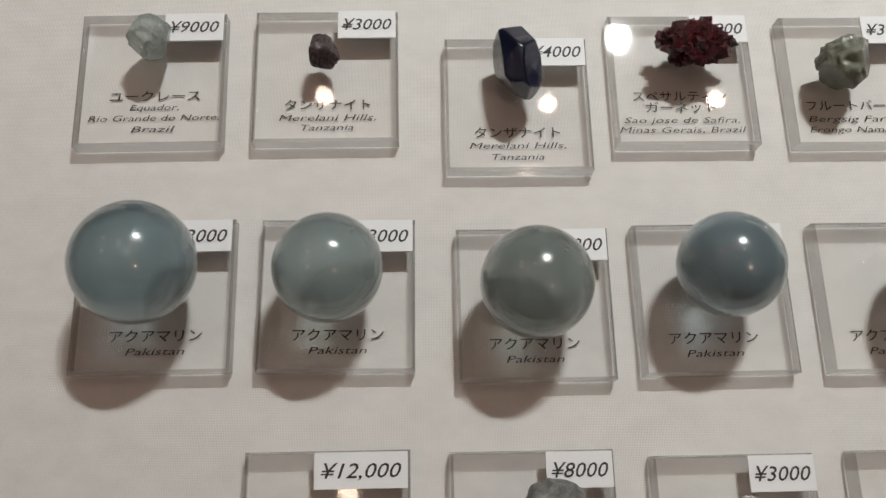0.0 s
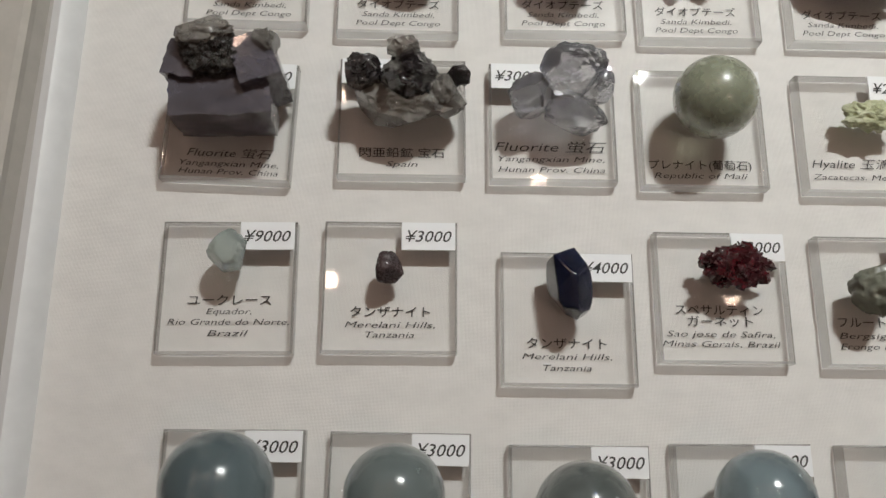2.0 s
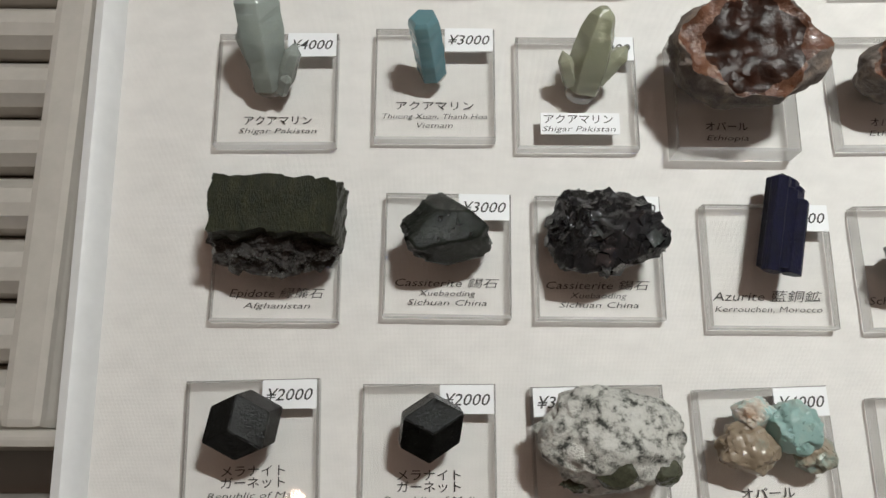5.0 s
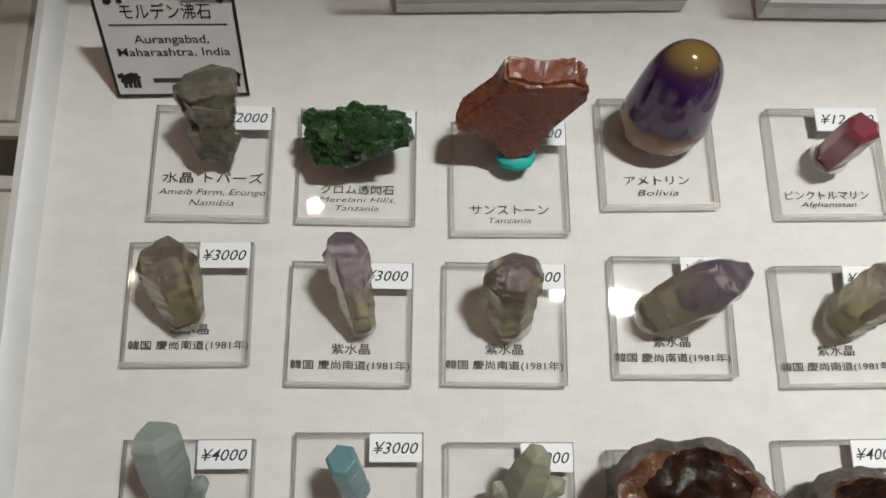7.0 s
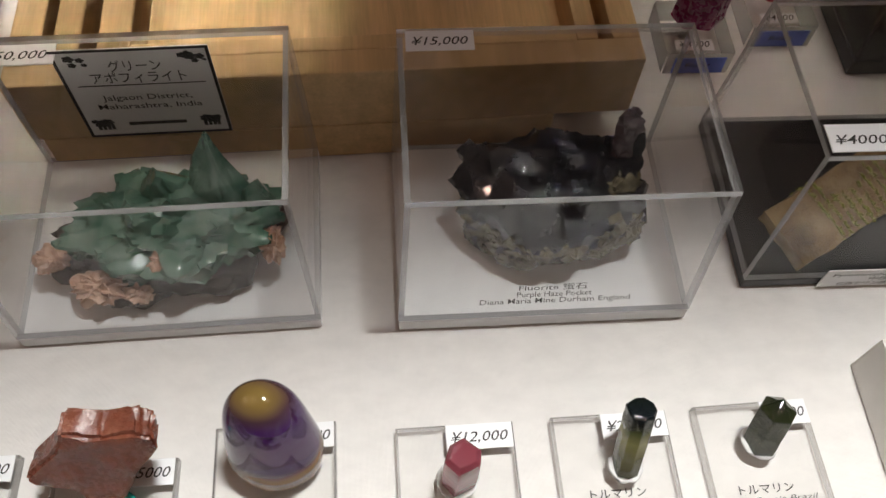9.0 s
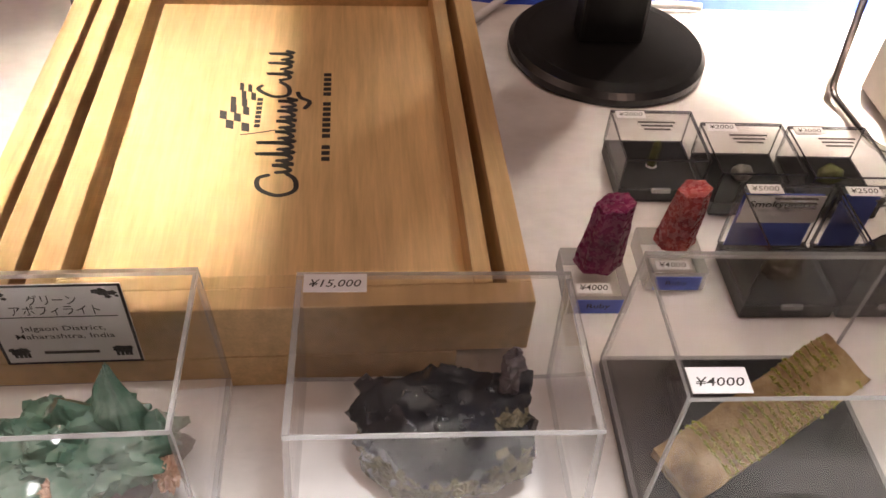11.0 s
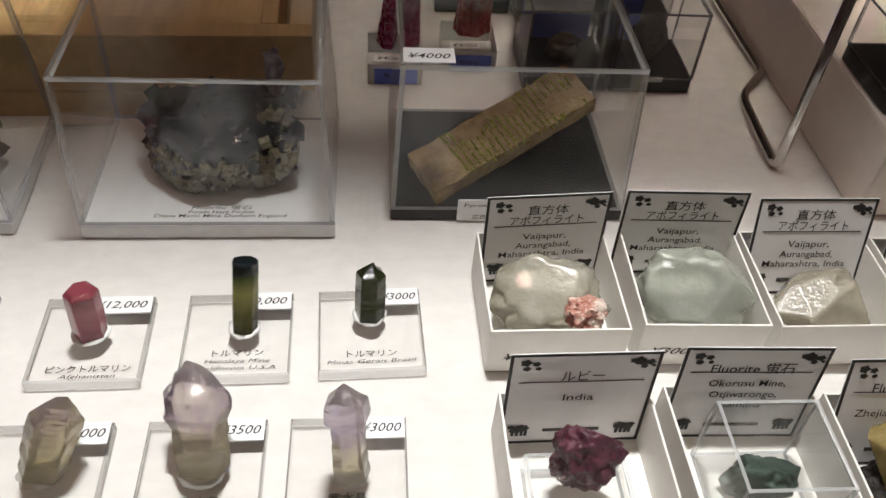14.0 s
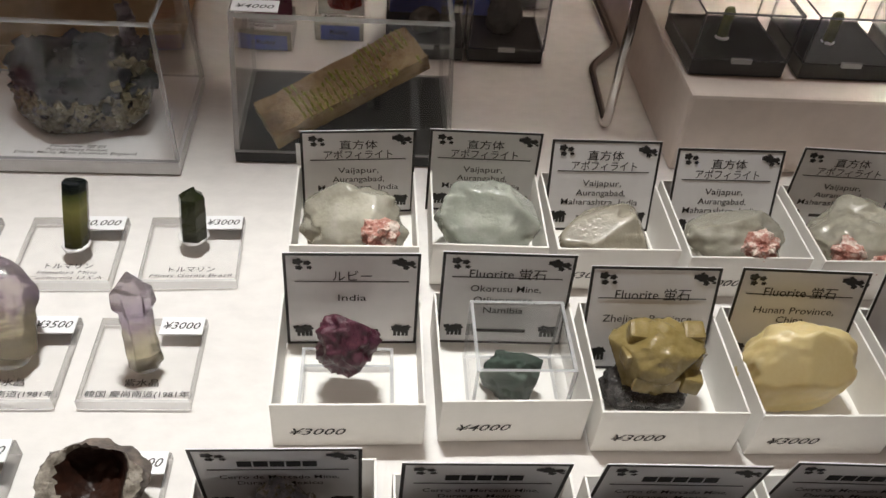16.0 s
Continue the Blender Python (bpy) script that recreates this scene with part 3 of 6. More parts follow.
def gem(name, a, b, c, sss=0.0, trans=0.72, rough=0.16):
    m = stone(name, [(0.25, a), (0.55, b), (0.8, c)], 55, rough, 0.0, trans, sss, coat=0.8)
    m.node_tree.nodes["Principled BSDF"].inputs["Coat Roughness"].default_value = 0.015
    return m


aqua_deep = gem("aquamarine_deep", (0.27, 0.35, 0.38), (0.31, 0.40, 0.43), (0.38, 0.46, 0.48))
aqua_pale = gem("aquamarine_pale", (0.35, 0.43, 0.44), (0.41, 0.48, 0.48), (0.48, 0.53, 0.52))
aqua_grey = gem("aquamarine_grey", (0.29, 0.33, 0.32), (0.33, 0.37, 0.36), (0.39, 0.42, 0.41))
aqua_blue = gem("aquamarine_blue", (0.31, 0.41, 0.45), (0.37, 0.46, 0.50), (0.44, 0.51, 0.54))
prehnite = gem("prehnite_green", (0.32, 0.34, 0.24), (0.42, 0.44, 0.33), (0.58, 0.59, 0.50), 0.1, 0.45, 0.25)
ball(-0.0626, -0.0793, 0.0298, 0.0298, 0.0298, aqua_deep, "large blue-grey polished aquamarine sphere on an acrylic stand")
ball(-0.0165, -0.0800, 0.0269, 0.0269, 0.0269, aqua_pale, "pale green-grey polished aquamarine sphere on an acrylic stand")
ball(0.0342, -0.0835, 0.0277, 0.0277, 0.0277, aqua_grey, "smoky grey polished aquamarine sphere on an acrylic stand")
ball(0.0822, -0.0787, 0.0262, 0.0262, 0.0262, aqua_blue, "light blue polished aquamarine sphere on an acrylic stand")
ball(0.1400, -0.0800, 0.027, 0.027, 0.027, aqua_pale, "pale polished aquamarine sphere on an acrylic stand")
ball(0.0763, 0.0382, 0.0252, 0.0252, 0.0252, prehnite, "pale green round prehnite ball on an acrylic stand")

brownish = stone("brown_stone", [(0.3, (0.10, 0.06, 0.04)), (0.7, (0.32, 0.22, 0.15))], 200)
greyrock = stone("grey_stone", [(0.3, (0.05, 0.05, 0.05)), (0.7, (0.30, 0.29, 0.27))], 260)
milky = stone("milky_crystal", [(0.3, (0.45, 0.44, 0.40)), (0.7, (0.75, 0.74, 0.70))], 120, 0.2, 0.3, 0.2, 0.4)
for px, py, mt, lb in ((-0.020, -0.1435, brownish, "small brown stone"), (0.037, -0.1360, greyrock, "small dark grey stone"), (0.083, -0.1400, milky, "small milky white stone"), (0.133, -0.1430, greyrock, "small grey stone")):
    specimen("mineral_specimen", rock_bm(0.016, 0.014, 0.013, int(px * 1000) + 60, planes=6, sub=4), mt, px, py, Z0, lb + " on an acrylic stand")


def lump(x, y, w, d, h, seed, material, label, turn=0.0, z=Z0, name="mineral_specimen", smooth=True, **kw):
    return specimen(name, rock_bm(w, d, h, seed, **kw), material, x, y, z, label, turn, smooth)


def lump_crust(x, y, w, d, h, seed, base, crystal_mt, label, count, size, shape="cube", upper=-0.2, z=Z0, inside=None, **kw):
    """A lump with many small crystals, as a thing of two parts."""
    t = thing("mineral_specimen", pose(x, y, z), label, "mineral", "mineral specimens")
    bm = rock_bm(w, d, h, seed, **kw)
    bm.normal_update()
    c = crust_bm(bm, count, seed + 5, size, shape, upper, inside)
    part("matrix", bm, base, t, smooth=True)
    tagged(part("crystal_crust", c, crystal_mt, t), kind="stuff")
    return t


def cluster(x, y, z, label, lumps, turn=0.0):
    """A specimen of several grown-together pieces: (name, material, place, size, seed, options); option block: a squarish piece, crust: small crystals on it."""
    t = thing("mineral_specimen", pose(x, y, z, 0, 0, turn), label, "mineral", "mineral specimens")
    for name, mt, at, size, seed, kw in lumps:
        kw = dict(kw)
        grains, block, tilt, smooth = kw.pop("crust", None), kw.pop("block", 0), kw.pop("tilt", (0, 0, 0)), kw.pop("smooth", True)
        bm = block_bm(*size, seed, 9, block) if block else rock_bm(*size, seed, **kw)
        m = Matrix.Translation(at) @ Euler(tilt).to_matrix().to_4x4()
        bm.normal_update()
        c = crust_bm(bm, grains[0], seed + 5, grains[1], "cube", 0.0) if grains else None
        part(name, moved(bm, m), mt, t, smooth=smooth)
        if c:
            tagged(part("crystal_crust", moved(c, m), mt, t), kind="stuff")
    return t


def block_bm(w, d, h, seed, cuts=22, rough=0.0012):
    """A broken block with fairly straight sides."""
    bm = box_bm(-w / 2, -d / 2, 0, w / 2, d / 2, h)
    bmesh.ops.subdivide_edges(bm, edges=bm.edges[:], cuts=cuts, use_grid_fill=True)
    o = Vector((seed, seed * 2.3, 0))
    for v in bm.verts:
        c = v.co.copy()
        k = noise.fractal(c * 160 + o, 0.7, 2.1, 4)
        q = noise.noise(c * 45 + o)
        v.co = c + Vector((k * rough + q * rough * 1.3, k * rough * 1.2, min(c.z / 0.004, 1) * (q * rough * 1.4 + noise.noise(Vector((c.x * 600, c.y * 60, seed))) * rough * (0.15 if rough > 0.001 else 0.0))))
    return bm


euclase = stone("euclase_clear", [(0.3, (0.40, 0.48, 0.45)), (0.7, (0.75, 0.80, 0.77))], 260, 0.08, 0.4, 0.7, 0.0)
lump(-0.0683, -0.0128, 0.0119, 0.0129, 0.0120, 11, euclase, "clear pale-green euclase crystal lump", planes=9, lump=0.12, fine=0.08, depth=(0.75, 0.98))
tanz_dark = stone("tanzanite_dark", [(0.3, (0.018, 0.012, 0.014)), (0.7, (0.10, 0.07, 0.07))], 260, 0.25)
lump(-0.0206, -0.0161, 0.0083, 0.0095, 0.0080, 12, tanz_dark, "small dark brown tanzanite chip", planes=9, sub=4)
tanz_blue = stone("tanzanite_blue", [(0.3, (0.003, 0.004, 0.010)), (0.6, (0.010, 0.014, 0.040)), (0.8, (0.05, 0.06, 0.14))], 120, 0.08, 0.3, coat=0.6)
lump(0.0324, -0.0196, 0.0124, 0.0211, 0.0130, 19, tanz_blue, "glossy dark blue tanzanite crystal", planes=14, lump=0.08, fine=0.01, depth=(0.62, 0.9), turn=8)
garnet = stone("garnet_red", [(0.3, (0.012, 0.002, 0.003)), (0.6, (0.06, 0.006, 0.010)), (0.85, (0.22, 0.03, 0.04))], 240, 0.12, 0.8, coat=0.5)
lump_crust(0.0827, -0.0125, 0.0240, 0.0135, 0.0100, 14, garnet, garnet, "dark red spessartine garnet cluster", 110, (0.0012, 0.0028), lump=0.45, freq=2.0)
green_smoky = stone("olive_quartz", [(0.3, (0.16, 0.17, 0.13)), (0.7, (0.34, 0.34, 0.28))], 120, 0.1, 0.3, 0.3, 0.2)
lump(0.1236, -0.0188, 0.0154, 0.0168, 0.0140, 15, green_smoky, "olive-grey glassy topaz crystal", planes=9)

smoke_fl = stone("smoky_fluorite", [(0.3, (0.08, 0.074, 0.085)), (0.6, (0.20, 0.185, 0.22)), (0.8, (0.38, 0.36, 0.41))], 60, 0.10, 0.3, 0.5, 0.0, coat=0.4)
black_druse = stone("black_druse", [(0.3, (0.010, 0.009, 0.009)), (0.65, (0.05, 0.045, 0.042)), (0.85, (0.20, 0.19, 0.18))], 420, 0.22, 1.0, coat=0.3)


clear_q = stone("grey_clear_quartz", [(0.3, (0.24, 0.22, 0.20)), (0.7, (0.56, 0.54, 0.50))], 110, 0.08, 0.3, 0.6, 0.0, coat=0.4)
cluster(-0.0717, 0.0385, Z0, "smoky fluorite block with a black crust", (
    ("fluorite_block", smoke_fl, (-0.001, -0.005, 0), (0.0295, 0.0165, 0.0165), 31, {"block": 0.0007}),
    ("fluorite_block", smoke_fl, (0.0095, 0.0035, 0), (0.0125, 0.0150, 0.0205), 32, {"block": 0.0008, "tilt": (0, 0, 0.3)}),
    ("fluorite_block", smoke_fl, (-0.0120, 0.0040, 0), (0.0095, 0.0110, 0.0185), 35, {"block": 0.0008, "tilt": (0, 0, -0.2)}),
    ("dark_crust", black_druse, (-0.0035, 0.0055, 0.0090), (0.0245, 0.0180, 0.0155), 33, {"lump": 0.3, "fine": 0.12, "planes": 3, "crust": (40, (0.001, 0.002))}),
    ("pale_cap", clear_q, (-0.0045, 0.0105, 0.0200), (0.0170, 0.0095, 0.0060), 36, {"lump": 0.3, "planes": 5}),
    ("pale_cap", clear_q, (0.0120, 0.0085, 0.0150), (0.0090, 0.0080, 0.0080), 37, {"lump": 0.3, "planes": 6}),
), 3)
sphal = stone("sphalerite_dark", [(0.3, (0.006, 0.005, 0.006)), (0.6, (0.030, 0.025, 0.026)), (0.85, (0.12, 0.10, 0.085))], 200, 0.1, 0.7, coat=0.6)
SM = {"lump": 0.3, "planes": 7, "fine": 0.09}
cluster(-0.0178, 0.0395, Z0, "dark sphalerite crystals on clear grey quartz", (
    ("quartz_base", clear_q, (0, -0.002, 0), (0.0335, 0.0200, 0.0135), 41, {"lump": 0.3, "planes": 9, "depth": (0.6, 0.9)}),
    ("quartz_base", clear_q, (0.0125, -0.001, 0.002), (0.0130, 0.0130, 0.0130), 46, {"lump": 0.2, "planes": 9}),
    ("dark_crystal", sphal, (0.0005, 0.0020, 0.0070), (0.0185, 0.0150, 0.0150), 42, {**SM, "crust": (14, (0.002, 0.004))}),
    ("dark_crystal", sphal, (-0.0130, 0.0035, 0.0080), (0.0110, 0.0110, 0.0100), 43, {**SM, "crust": (8, (0.0015, 0.003))}),
    ("dark_crystal", sphal, (0.0155, 0.0040, 0.0080), (0.0080, 0.0080, 0.0080), 44, SM),
    ("quartz_tip", clear_q, (-0.0010, 0.0085, 0.0160), (0.0100, 0.0080, 0.0080), 45, {"lump": 0.2, "planes": 9}),
))
ice = stone("icy_fluorite", [(0.30, (0.42, 0.40, 0.50)), (0.5, (0.72, 0.73, 0.76)), (0.75, (0.92, 0.92, 0.92))], 90, 0.04, 0.15, 0.88, 0.0, coat=0.5)
IC = {"lump": 0.2, "planes": 13, "depth": (0.6, 0.92), "smooth": False, "sub": 4}
cluster(0.0297, 0.0400, Z0, "clear icy fluorite with violet-grey veins", (
    ("crystal", ice, (0.0035, 0.0060, 0.0030), (0.0210, 0.0160, 0.0180), 47, IC),
    ("crystal", ice, (-0.0085, -0.0005, 0), (0.0150, 0.0160, 0.0130), 48, IC),
    ("crystal", ice, (0.0050, -0.0055, 0), (0.0200, 0.0130, 0.0120), 49, IC),
    ("crystal", ice, (0.0115, 0.0015, 0.0020), (0.0100, 0.0120, 0.0140), 50, IC),
))
hyal = stone("hyalite_yellow", [(0.3, (0.45, 0.47, 0.28)), (0.7, (0.75, 0.77, 0.55))], 200, 0.1, 0.8, 0.2, 0.3)
lump(0.1295, 0.0383, 0.0198, 0.0113, 0.0080, 45, hyal, "pale yellow-green botryoidal hyalite", ridge=0.5, lump=0.35)

dioptase = stone("dioptase_green", [(0.3, (0.001, 0.006, 0.004)), (0.55, (0.001, 0.022, 0.015)), (0.8, (0.006, 0.10, 0.068))], 130, 0.12, 0.9, coat=0.6)
dio_host = stone("dioptase_matrix", [(0.3, (0.003, 0.02, 0.014)), (0.6, (0.02, 0.05, 0.04)), (0.85, (0.14, 0.12, 0.09))], 200, 0.4, 0.9)
DP = {"lump": 0.28, "freq": 1.9, "planes": 6, "depth": (0.7, 0.95), "fine": 0.07}
lump_crust(-0.0696, 0.0925, 0.0200, 0.0275, 0.0165, 51, dioptase, dioptase, "dark emerald-green dioptase cluster, tall and rounded", 50, (0.0012, 0.0030), **DP)
cluster(-0.0203, 0.0905, Z0, "forked dark green dioptase cluster", (
    ("crystal_mass", dioptase, (0, -0.002, 0), (0.0265, 0.0170, 0.0135), 52, {**DP, "lump": 0.4, "crust": (60, (0.0014, 0.0034))}),
    ("crystal_spur", dioptase, (0.0085, 0.0065, 0.0020), (0.0085, 0.0110, 0.0165), 56, {**DP, "crust": (14, (0.0012, 0.0026))}),
    ("crystal_spur", dioptase, (-0.0090, 0.0055, 0.0010), (0.0120, 0.0110, 0.0130), 57, {**DP, "crust": (16, (0.0012, 0.0026))}),
))
lump_crust(0.0328, 0.0902, 0.0250, 0.0205, 0.0145, 53, dio_host, dioptase, "blocky green dioptase cluster with brown matrix", 55, (0.0014, 0.0034), **DP)
cluster(0.0794, 0.0932, Z0, "small dark green dioptase cluster", (
    ("crystal_mass", dioptase, (0.002, 0.001, 0), (0.0165, 0.0150, 0.0100), 54, {**DP, "crust": (30, (0.0012, 0.0028))}),
    ("crystal_spur", dioptase, (-0.0080, -0.0050, 0), (0.0070, 0.0060, 0.0055), 58, DP),
))
lump_crust(0.1292, 0.0913, 0.0352, 0.0193, 0.0120, 55, dioptase, dioptase, "long bright green dioptase cluster", 60, (0.0014, 0.003), **DP)

chalc = stone("brown_chalcedony", [(0.25, (0.025, 0.020, 0.014)), (0.5, (0.10, 0.075, 0.04)), (0.75, (0.26, 0.20, 0.11))], 70, 0.38, 0.8, 0.15, 0.1)
chalc_y = stone("yellow_chalcedony", [(0.25, (0.05, 0.032, 0.010)), (0.5, (0.19, 0.12, 0.035)), (0.75, (0.32, 0.27, 0.16))], 60, 0.28, 0.6)
KN = {"lump": 0.24, "freq": 1.5, "fine": 0.06, "planes": 2, "depth": (0.8, 0.95)}
cream_crust = stone("cream_crust", [(0.3, (0.30, 0.24, 0.14)), (0.7, (0.62, 0.55, 0.40))], 220, 0.5, 0.8)
cluster(-0.0753, 0.1445, Z0, "brown-olive knobbly chrome chalcedony", (
    ("lobe", chalc, (-0.0090, 0.0010, 0), (0.0205, 0.0180, 0.0165), 61, KN),
    ("lobe", chalc, (0.0085, -0.0020, 0), (0.0215, 0.0175, 0.0155), 66, KN),
    ("lobe", chalc, (-0.0030, 0.0070, 0.0050), (0.0150, 0.0110, 0.0130), 67, KN),
    ("yellow_patch", cream_crust, (0.0045, 0.0035, 0.0105), (0.0085, 0.0070, 0.0060), 68, {"lump": 0.25}),
))
cluster(-0.0248, 0.1400, Z0, "yellow-brown rounded chrome chalcedony", (
    ("nodule", chalc_y, (0, 0, 0), (0.0305, 0.0225, 0.0180), 62, {"lump": 0.10, "freq": 1.3, "fine": 0.02, "planes": 3, "depth": (0.85, 0.97)}),
    ("cream_patch", cream_crust, (-0.0075, 0.0045, 0.0110), (0.0110, 0.0090, 0.0060), 69, {"lump": 0.25}),
), 6)
alex = stone("alexandrite_dark", [(0.3, (0.012, 0.012, 0.010)), (0.7, (0.06, 0.055, 0.045))], 220, 0.25, 0.7)


def leaning(x, y, w, length, lean_x, lean_y, material, label, n=6, tip=0.0, z=Z0, seed=1, squash=0.8):
    bm = prism_bm(w / 2, length, n, tip, seed, squash)
    m = aim((0, 0, 0), (lean_x, lean_y, 1))
    moved(bm, m)
    low = min(v.co.z for v in bm.verts)
    moved(bm, Matrix.Translation((0, 0, -low)))
    specimen("mineral_specimen", bm, material, x, y, z, label, smooth=False)
    foot = rock_bm(w * 1.15, w * 1.05, 0.0022, seed + 9, lump=0.15, sub=3)
    ob = link("putty_foot", foot, CLEAR_PUTTY, smooth=True)
    ob.matrix_world = pose(x, y, z - 0.0001)
    tagged(ob, "small clear putty foot holding a crystal upright", "putty", "putty feet")


leaning(0.0262, 0.1375, 0.0100, 0.0205, 0.28, 0.5, alex, "dark grey leaning alexandrite crystal", seed=3)
lump(0.0805, 0.1397, 0.0142, 0.0094, 0.0090, 64, alex, "small dark grey alexandrite crystal", planes=10, sub=4)
alex_g = stone("alexandrite_green", [(0.3, (0.03, 0.07, 0.05)), (0.7, (0.12, 0.20, 0.16))], 200, 0.15, 0.6)
lump(0.1343, 0.1480, 0.0206, 0.0129, 0.0100, 65, alex_g, "small grey-green alexandrite crystal lump", planes=9, sub=4)

melanite = stone("melanite_black", [(0.3, (0.002, 0.002, 0.002)), (0.7, (0.008, 0.008, 0.007))], 260, 0.2, 0.35, spec=0.11)


def dodeca(x, y, w, d, h, label, turn, seed):
    """A rhombic dodecahedron of garnet, slightly worn."""
    bm = bmesh.new()
    for a in (-1, 1):
        for b in (-1, 1):
            for c in (-1, 1):
                bm.verts.new((a, b, c))
        for k in range(3):
            v = [0, 0, 0]
            v[k] = 2 * a
            bm.verts.new(v)
    bmesh.ops.convex_hull(bm, input=bm.verts[:])
    bmesh.ops.dissolve_limit(bm, angle_limit=0.05, verts=bm.verts[:], edges=bm.edges[:])
    moved(bm, Euler((0.9, 0.35, seed)).to_matrix().to_4x4())
    lo = [min(v.co[k] for v in bm.verts) for k in range(3)]
    hi = [max(v.co[k] for v in bm.verts) for k in range(3)]
    for v in bm.verts:
        v.co = Vector(((v.co.x - (lo[0] + hi[0]) / 2) / (hi[0] - lo[0]) * w, (v.co.y - (lo[1] + hi[1]) / 2) / (hi[1] - lo[1]) * max(d, w * 0.85), (v.co.z - lo[2]) / (hi[2] - lo[2]) * h))
    bmesh.ops.bevel(bm, geom=bm.edges[:], offset=w * 0.012, segments=2, affect="EDGES")
    specimen("mineral_specimen", bm, melanite, x, y, Z0, label, turn, False)


dodeca(-0.0791, 0.1994, 0.0227, 0.0183, 0.0180, "sharp black melanite garnet dodecahedron", 10, 0.3)
dodeca(-0.0254, 0.1989, 0.0208, 0.0171, 0.0160, "black melanite garnet crystal with striated faces", 30, 1.1)
speck = stone("speckled_matrix", [(0.36, (0.03, 0.032, 0.026)), (0.43, (0.26, 0.255, 0.23)), (0.52, (0.54, 0.53, 0.49)), (0.75, (0.66, 0.65, 0.61))], 330, 0.45, 1.0)
olive_crystal = stone("olive_crystal", [(0.3, (0.03, 0.034, 0.020)), (0.7, (0.13, 0.13, 0.09))], 200, 0.12, 0.5, 0.3)
cluster(0.0258, 0.1945, Z0, "white and black speckled rock with olive crystals", (
    ("matrix", speck, (0, 0.001, 0), (0.0440, 0.0310, 0.0235), 71, {"lump": 0.16, "fine": 0.06}),
    ("olive_crystal", olive_crystal, (-0.0005, -0.0080, 0.0110), (0.0125, 0.0095, 0.0105), 75, {"planes": 9, "lump": 0.15}),
    ("olive_crystal", olive_crystal, (0.0140, -0.0075, 0.0080), (0.0105, 0.0090, 0.0100), 76, {"planes": 9, "lump": 0.15}),
    ("dark_patch", olive_crystal, (-0.0085, -0.0110, 0.0050), (0.0130, 0.0060, 0.0065), 77, {"lump": 0.4, "fine": 0.2}),
))
opal = stone("white_opal", [(0.30, (0.42, 0.28, 0.19)), (0.44, (0.58, 0.53, 0.46)), (0.54, (0.34, 0.53, 0.52)), (0.62, (0.60, 0.58, 0.52)), (0.78, (0.66, 0.46, 0.30))], 85, 0.35, 0.5, 0.1, 0.5, coat=0.05)
opal_turq = stone("turquoise_opal", [(0.3, (0.30, 0.44, 0.40)), (0.5, (0.36, 0.55, 0.52)), (0.75, (0.58, 0.62, 0.55))], 70, 0.3, 0.3, 0.35, 0.1)
opal_tan = stone("tan_opal", [(0.3, (0.24, 0.18, 0.12)), (0.52, (0.42, 0.34, 0.25)), (0.66, (0.34, 0.48, 0.44)), (0.8, (0.66, 0.42, 0.24))], 70, 0.3, 0.3, 0.35, 0.1)
OP = {"lump": 0.26, "freq": 1.5, "fine": 0.05, "planes": 3, "depth": (0.75, 0.95)}
cluster(0.0748, 0.1955, Z0, "milky opal lump with turquoise and orange flashes", (
    ("opal_lobe", opal_tan, (-0.0080, -0.0020, 0), (0.0185, 0.0165, 0.0110), 73, OP),
    ("opal_lobe", opal_turq, (0.0045, 0.0035, 0.0010), (0.0165, 0.0165, 0.0135), 78, OP),
    ("opal_lobe", opal_tan, (0.0115, -0.0035, 0), (0.0125, 0.0120, 0.0090), 79, OP),
    ("opal_lobe", opal, (-0.0055, 0.0070, 0.0010), (0.0130, 0.0110, 0.0110), 80, OP),
))
lump(0.1251, 0.1918, 0.0221, 0.0146, 0.0120, 74, green_smoky, "pale olive translucent stone", lump=0.3)

epid = stone("epidote_olive", [(0.3, (0.006, 0.007, 0.003)), (0.6, (0.020, 0.022, 0.009)), (0.85, (0.05, 0.048, 0.02))], 160, 0.30, 0.9, stretch=(3, 1, 1), spec=0.22)


def epidote_block(x, y, w, d, h, label):
    t = thing("mineral_specimen", pose(x, y, Z0, 0, 0, -1), label, "mineral", "mineral specimens")
    bm = block_bm(w * 0.90, d * 0.62, h * 0.9, 4)
    bm.normal_update()
    part("block", moved(bm, Matrix.Translation((w * 0.04, d * 0.12, 0))), epid, t, smooth=True)
    low = rock_bm(w * 0.98, d * 0.62, h * 0.7, 82, lump=0.3, fine=0.12)
    low.normal_update()
    c = crust_bm(low, 240, 5, (0.0015, 0.0038))
    m = Matrix.Translation((0, -d * 0.24, 0))
    part("broken_edge", moved(low, m), black_druse, t, "black sparkling broken edge", True)
    tagged(part("crystal_crust", moved(c, m), black_druse, t), kind="stuff")
    return t


epidote_block(-0.0731, 0.2579, 0.0412, 0.0267, 0.0260, "large olive-black blocky epidote on its stand")
cassit = stone("cassiterite_black", [(0.3, (0.004, 0.005, 0.004)), (0.65, (0.016, 0.019, 0.015)), (0.9, (0.06, 0.064, 0.056))], 240, 0.14, 0.7, spec=0.28)
lump(-0.0207, 0.2583, 0.0288, 0.0230, 0.0180, 88, cassit, "black faceted cassiterite crystal", planes=16, lump=0.3, ridge=0.25, ridgef=2.6, depth=(0.62, 0.92))
blackgloss = stone("black_glossy", [(0.3, (0.004, 0.004, 0.005)), (0.7, (0.022, 0.021, 0.022))], 180, 0.06, 0.6, spec=0.5, coat=0.3)
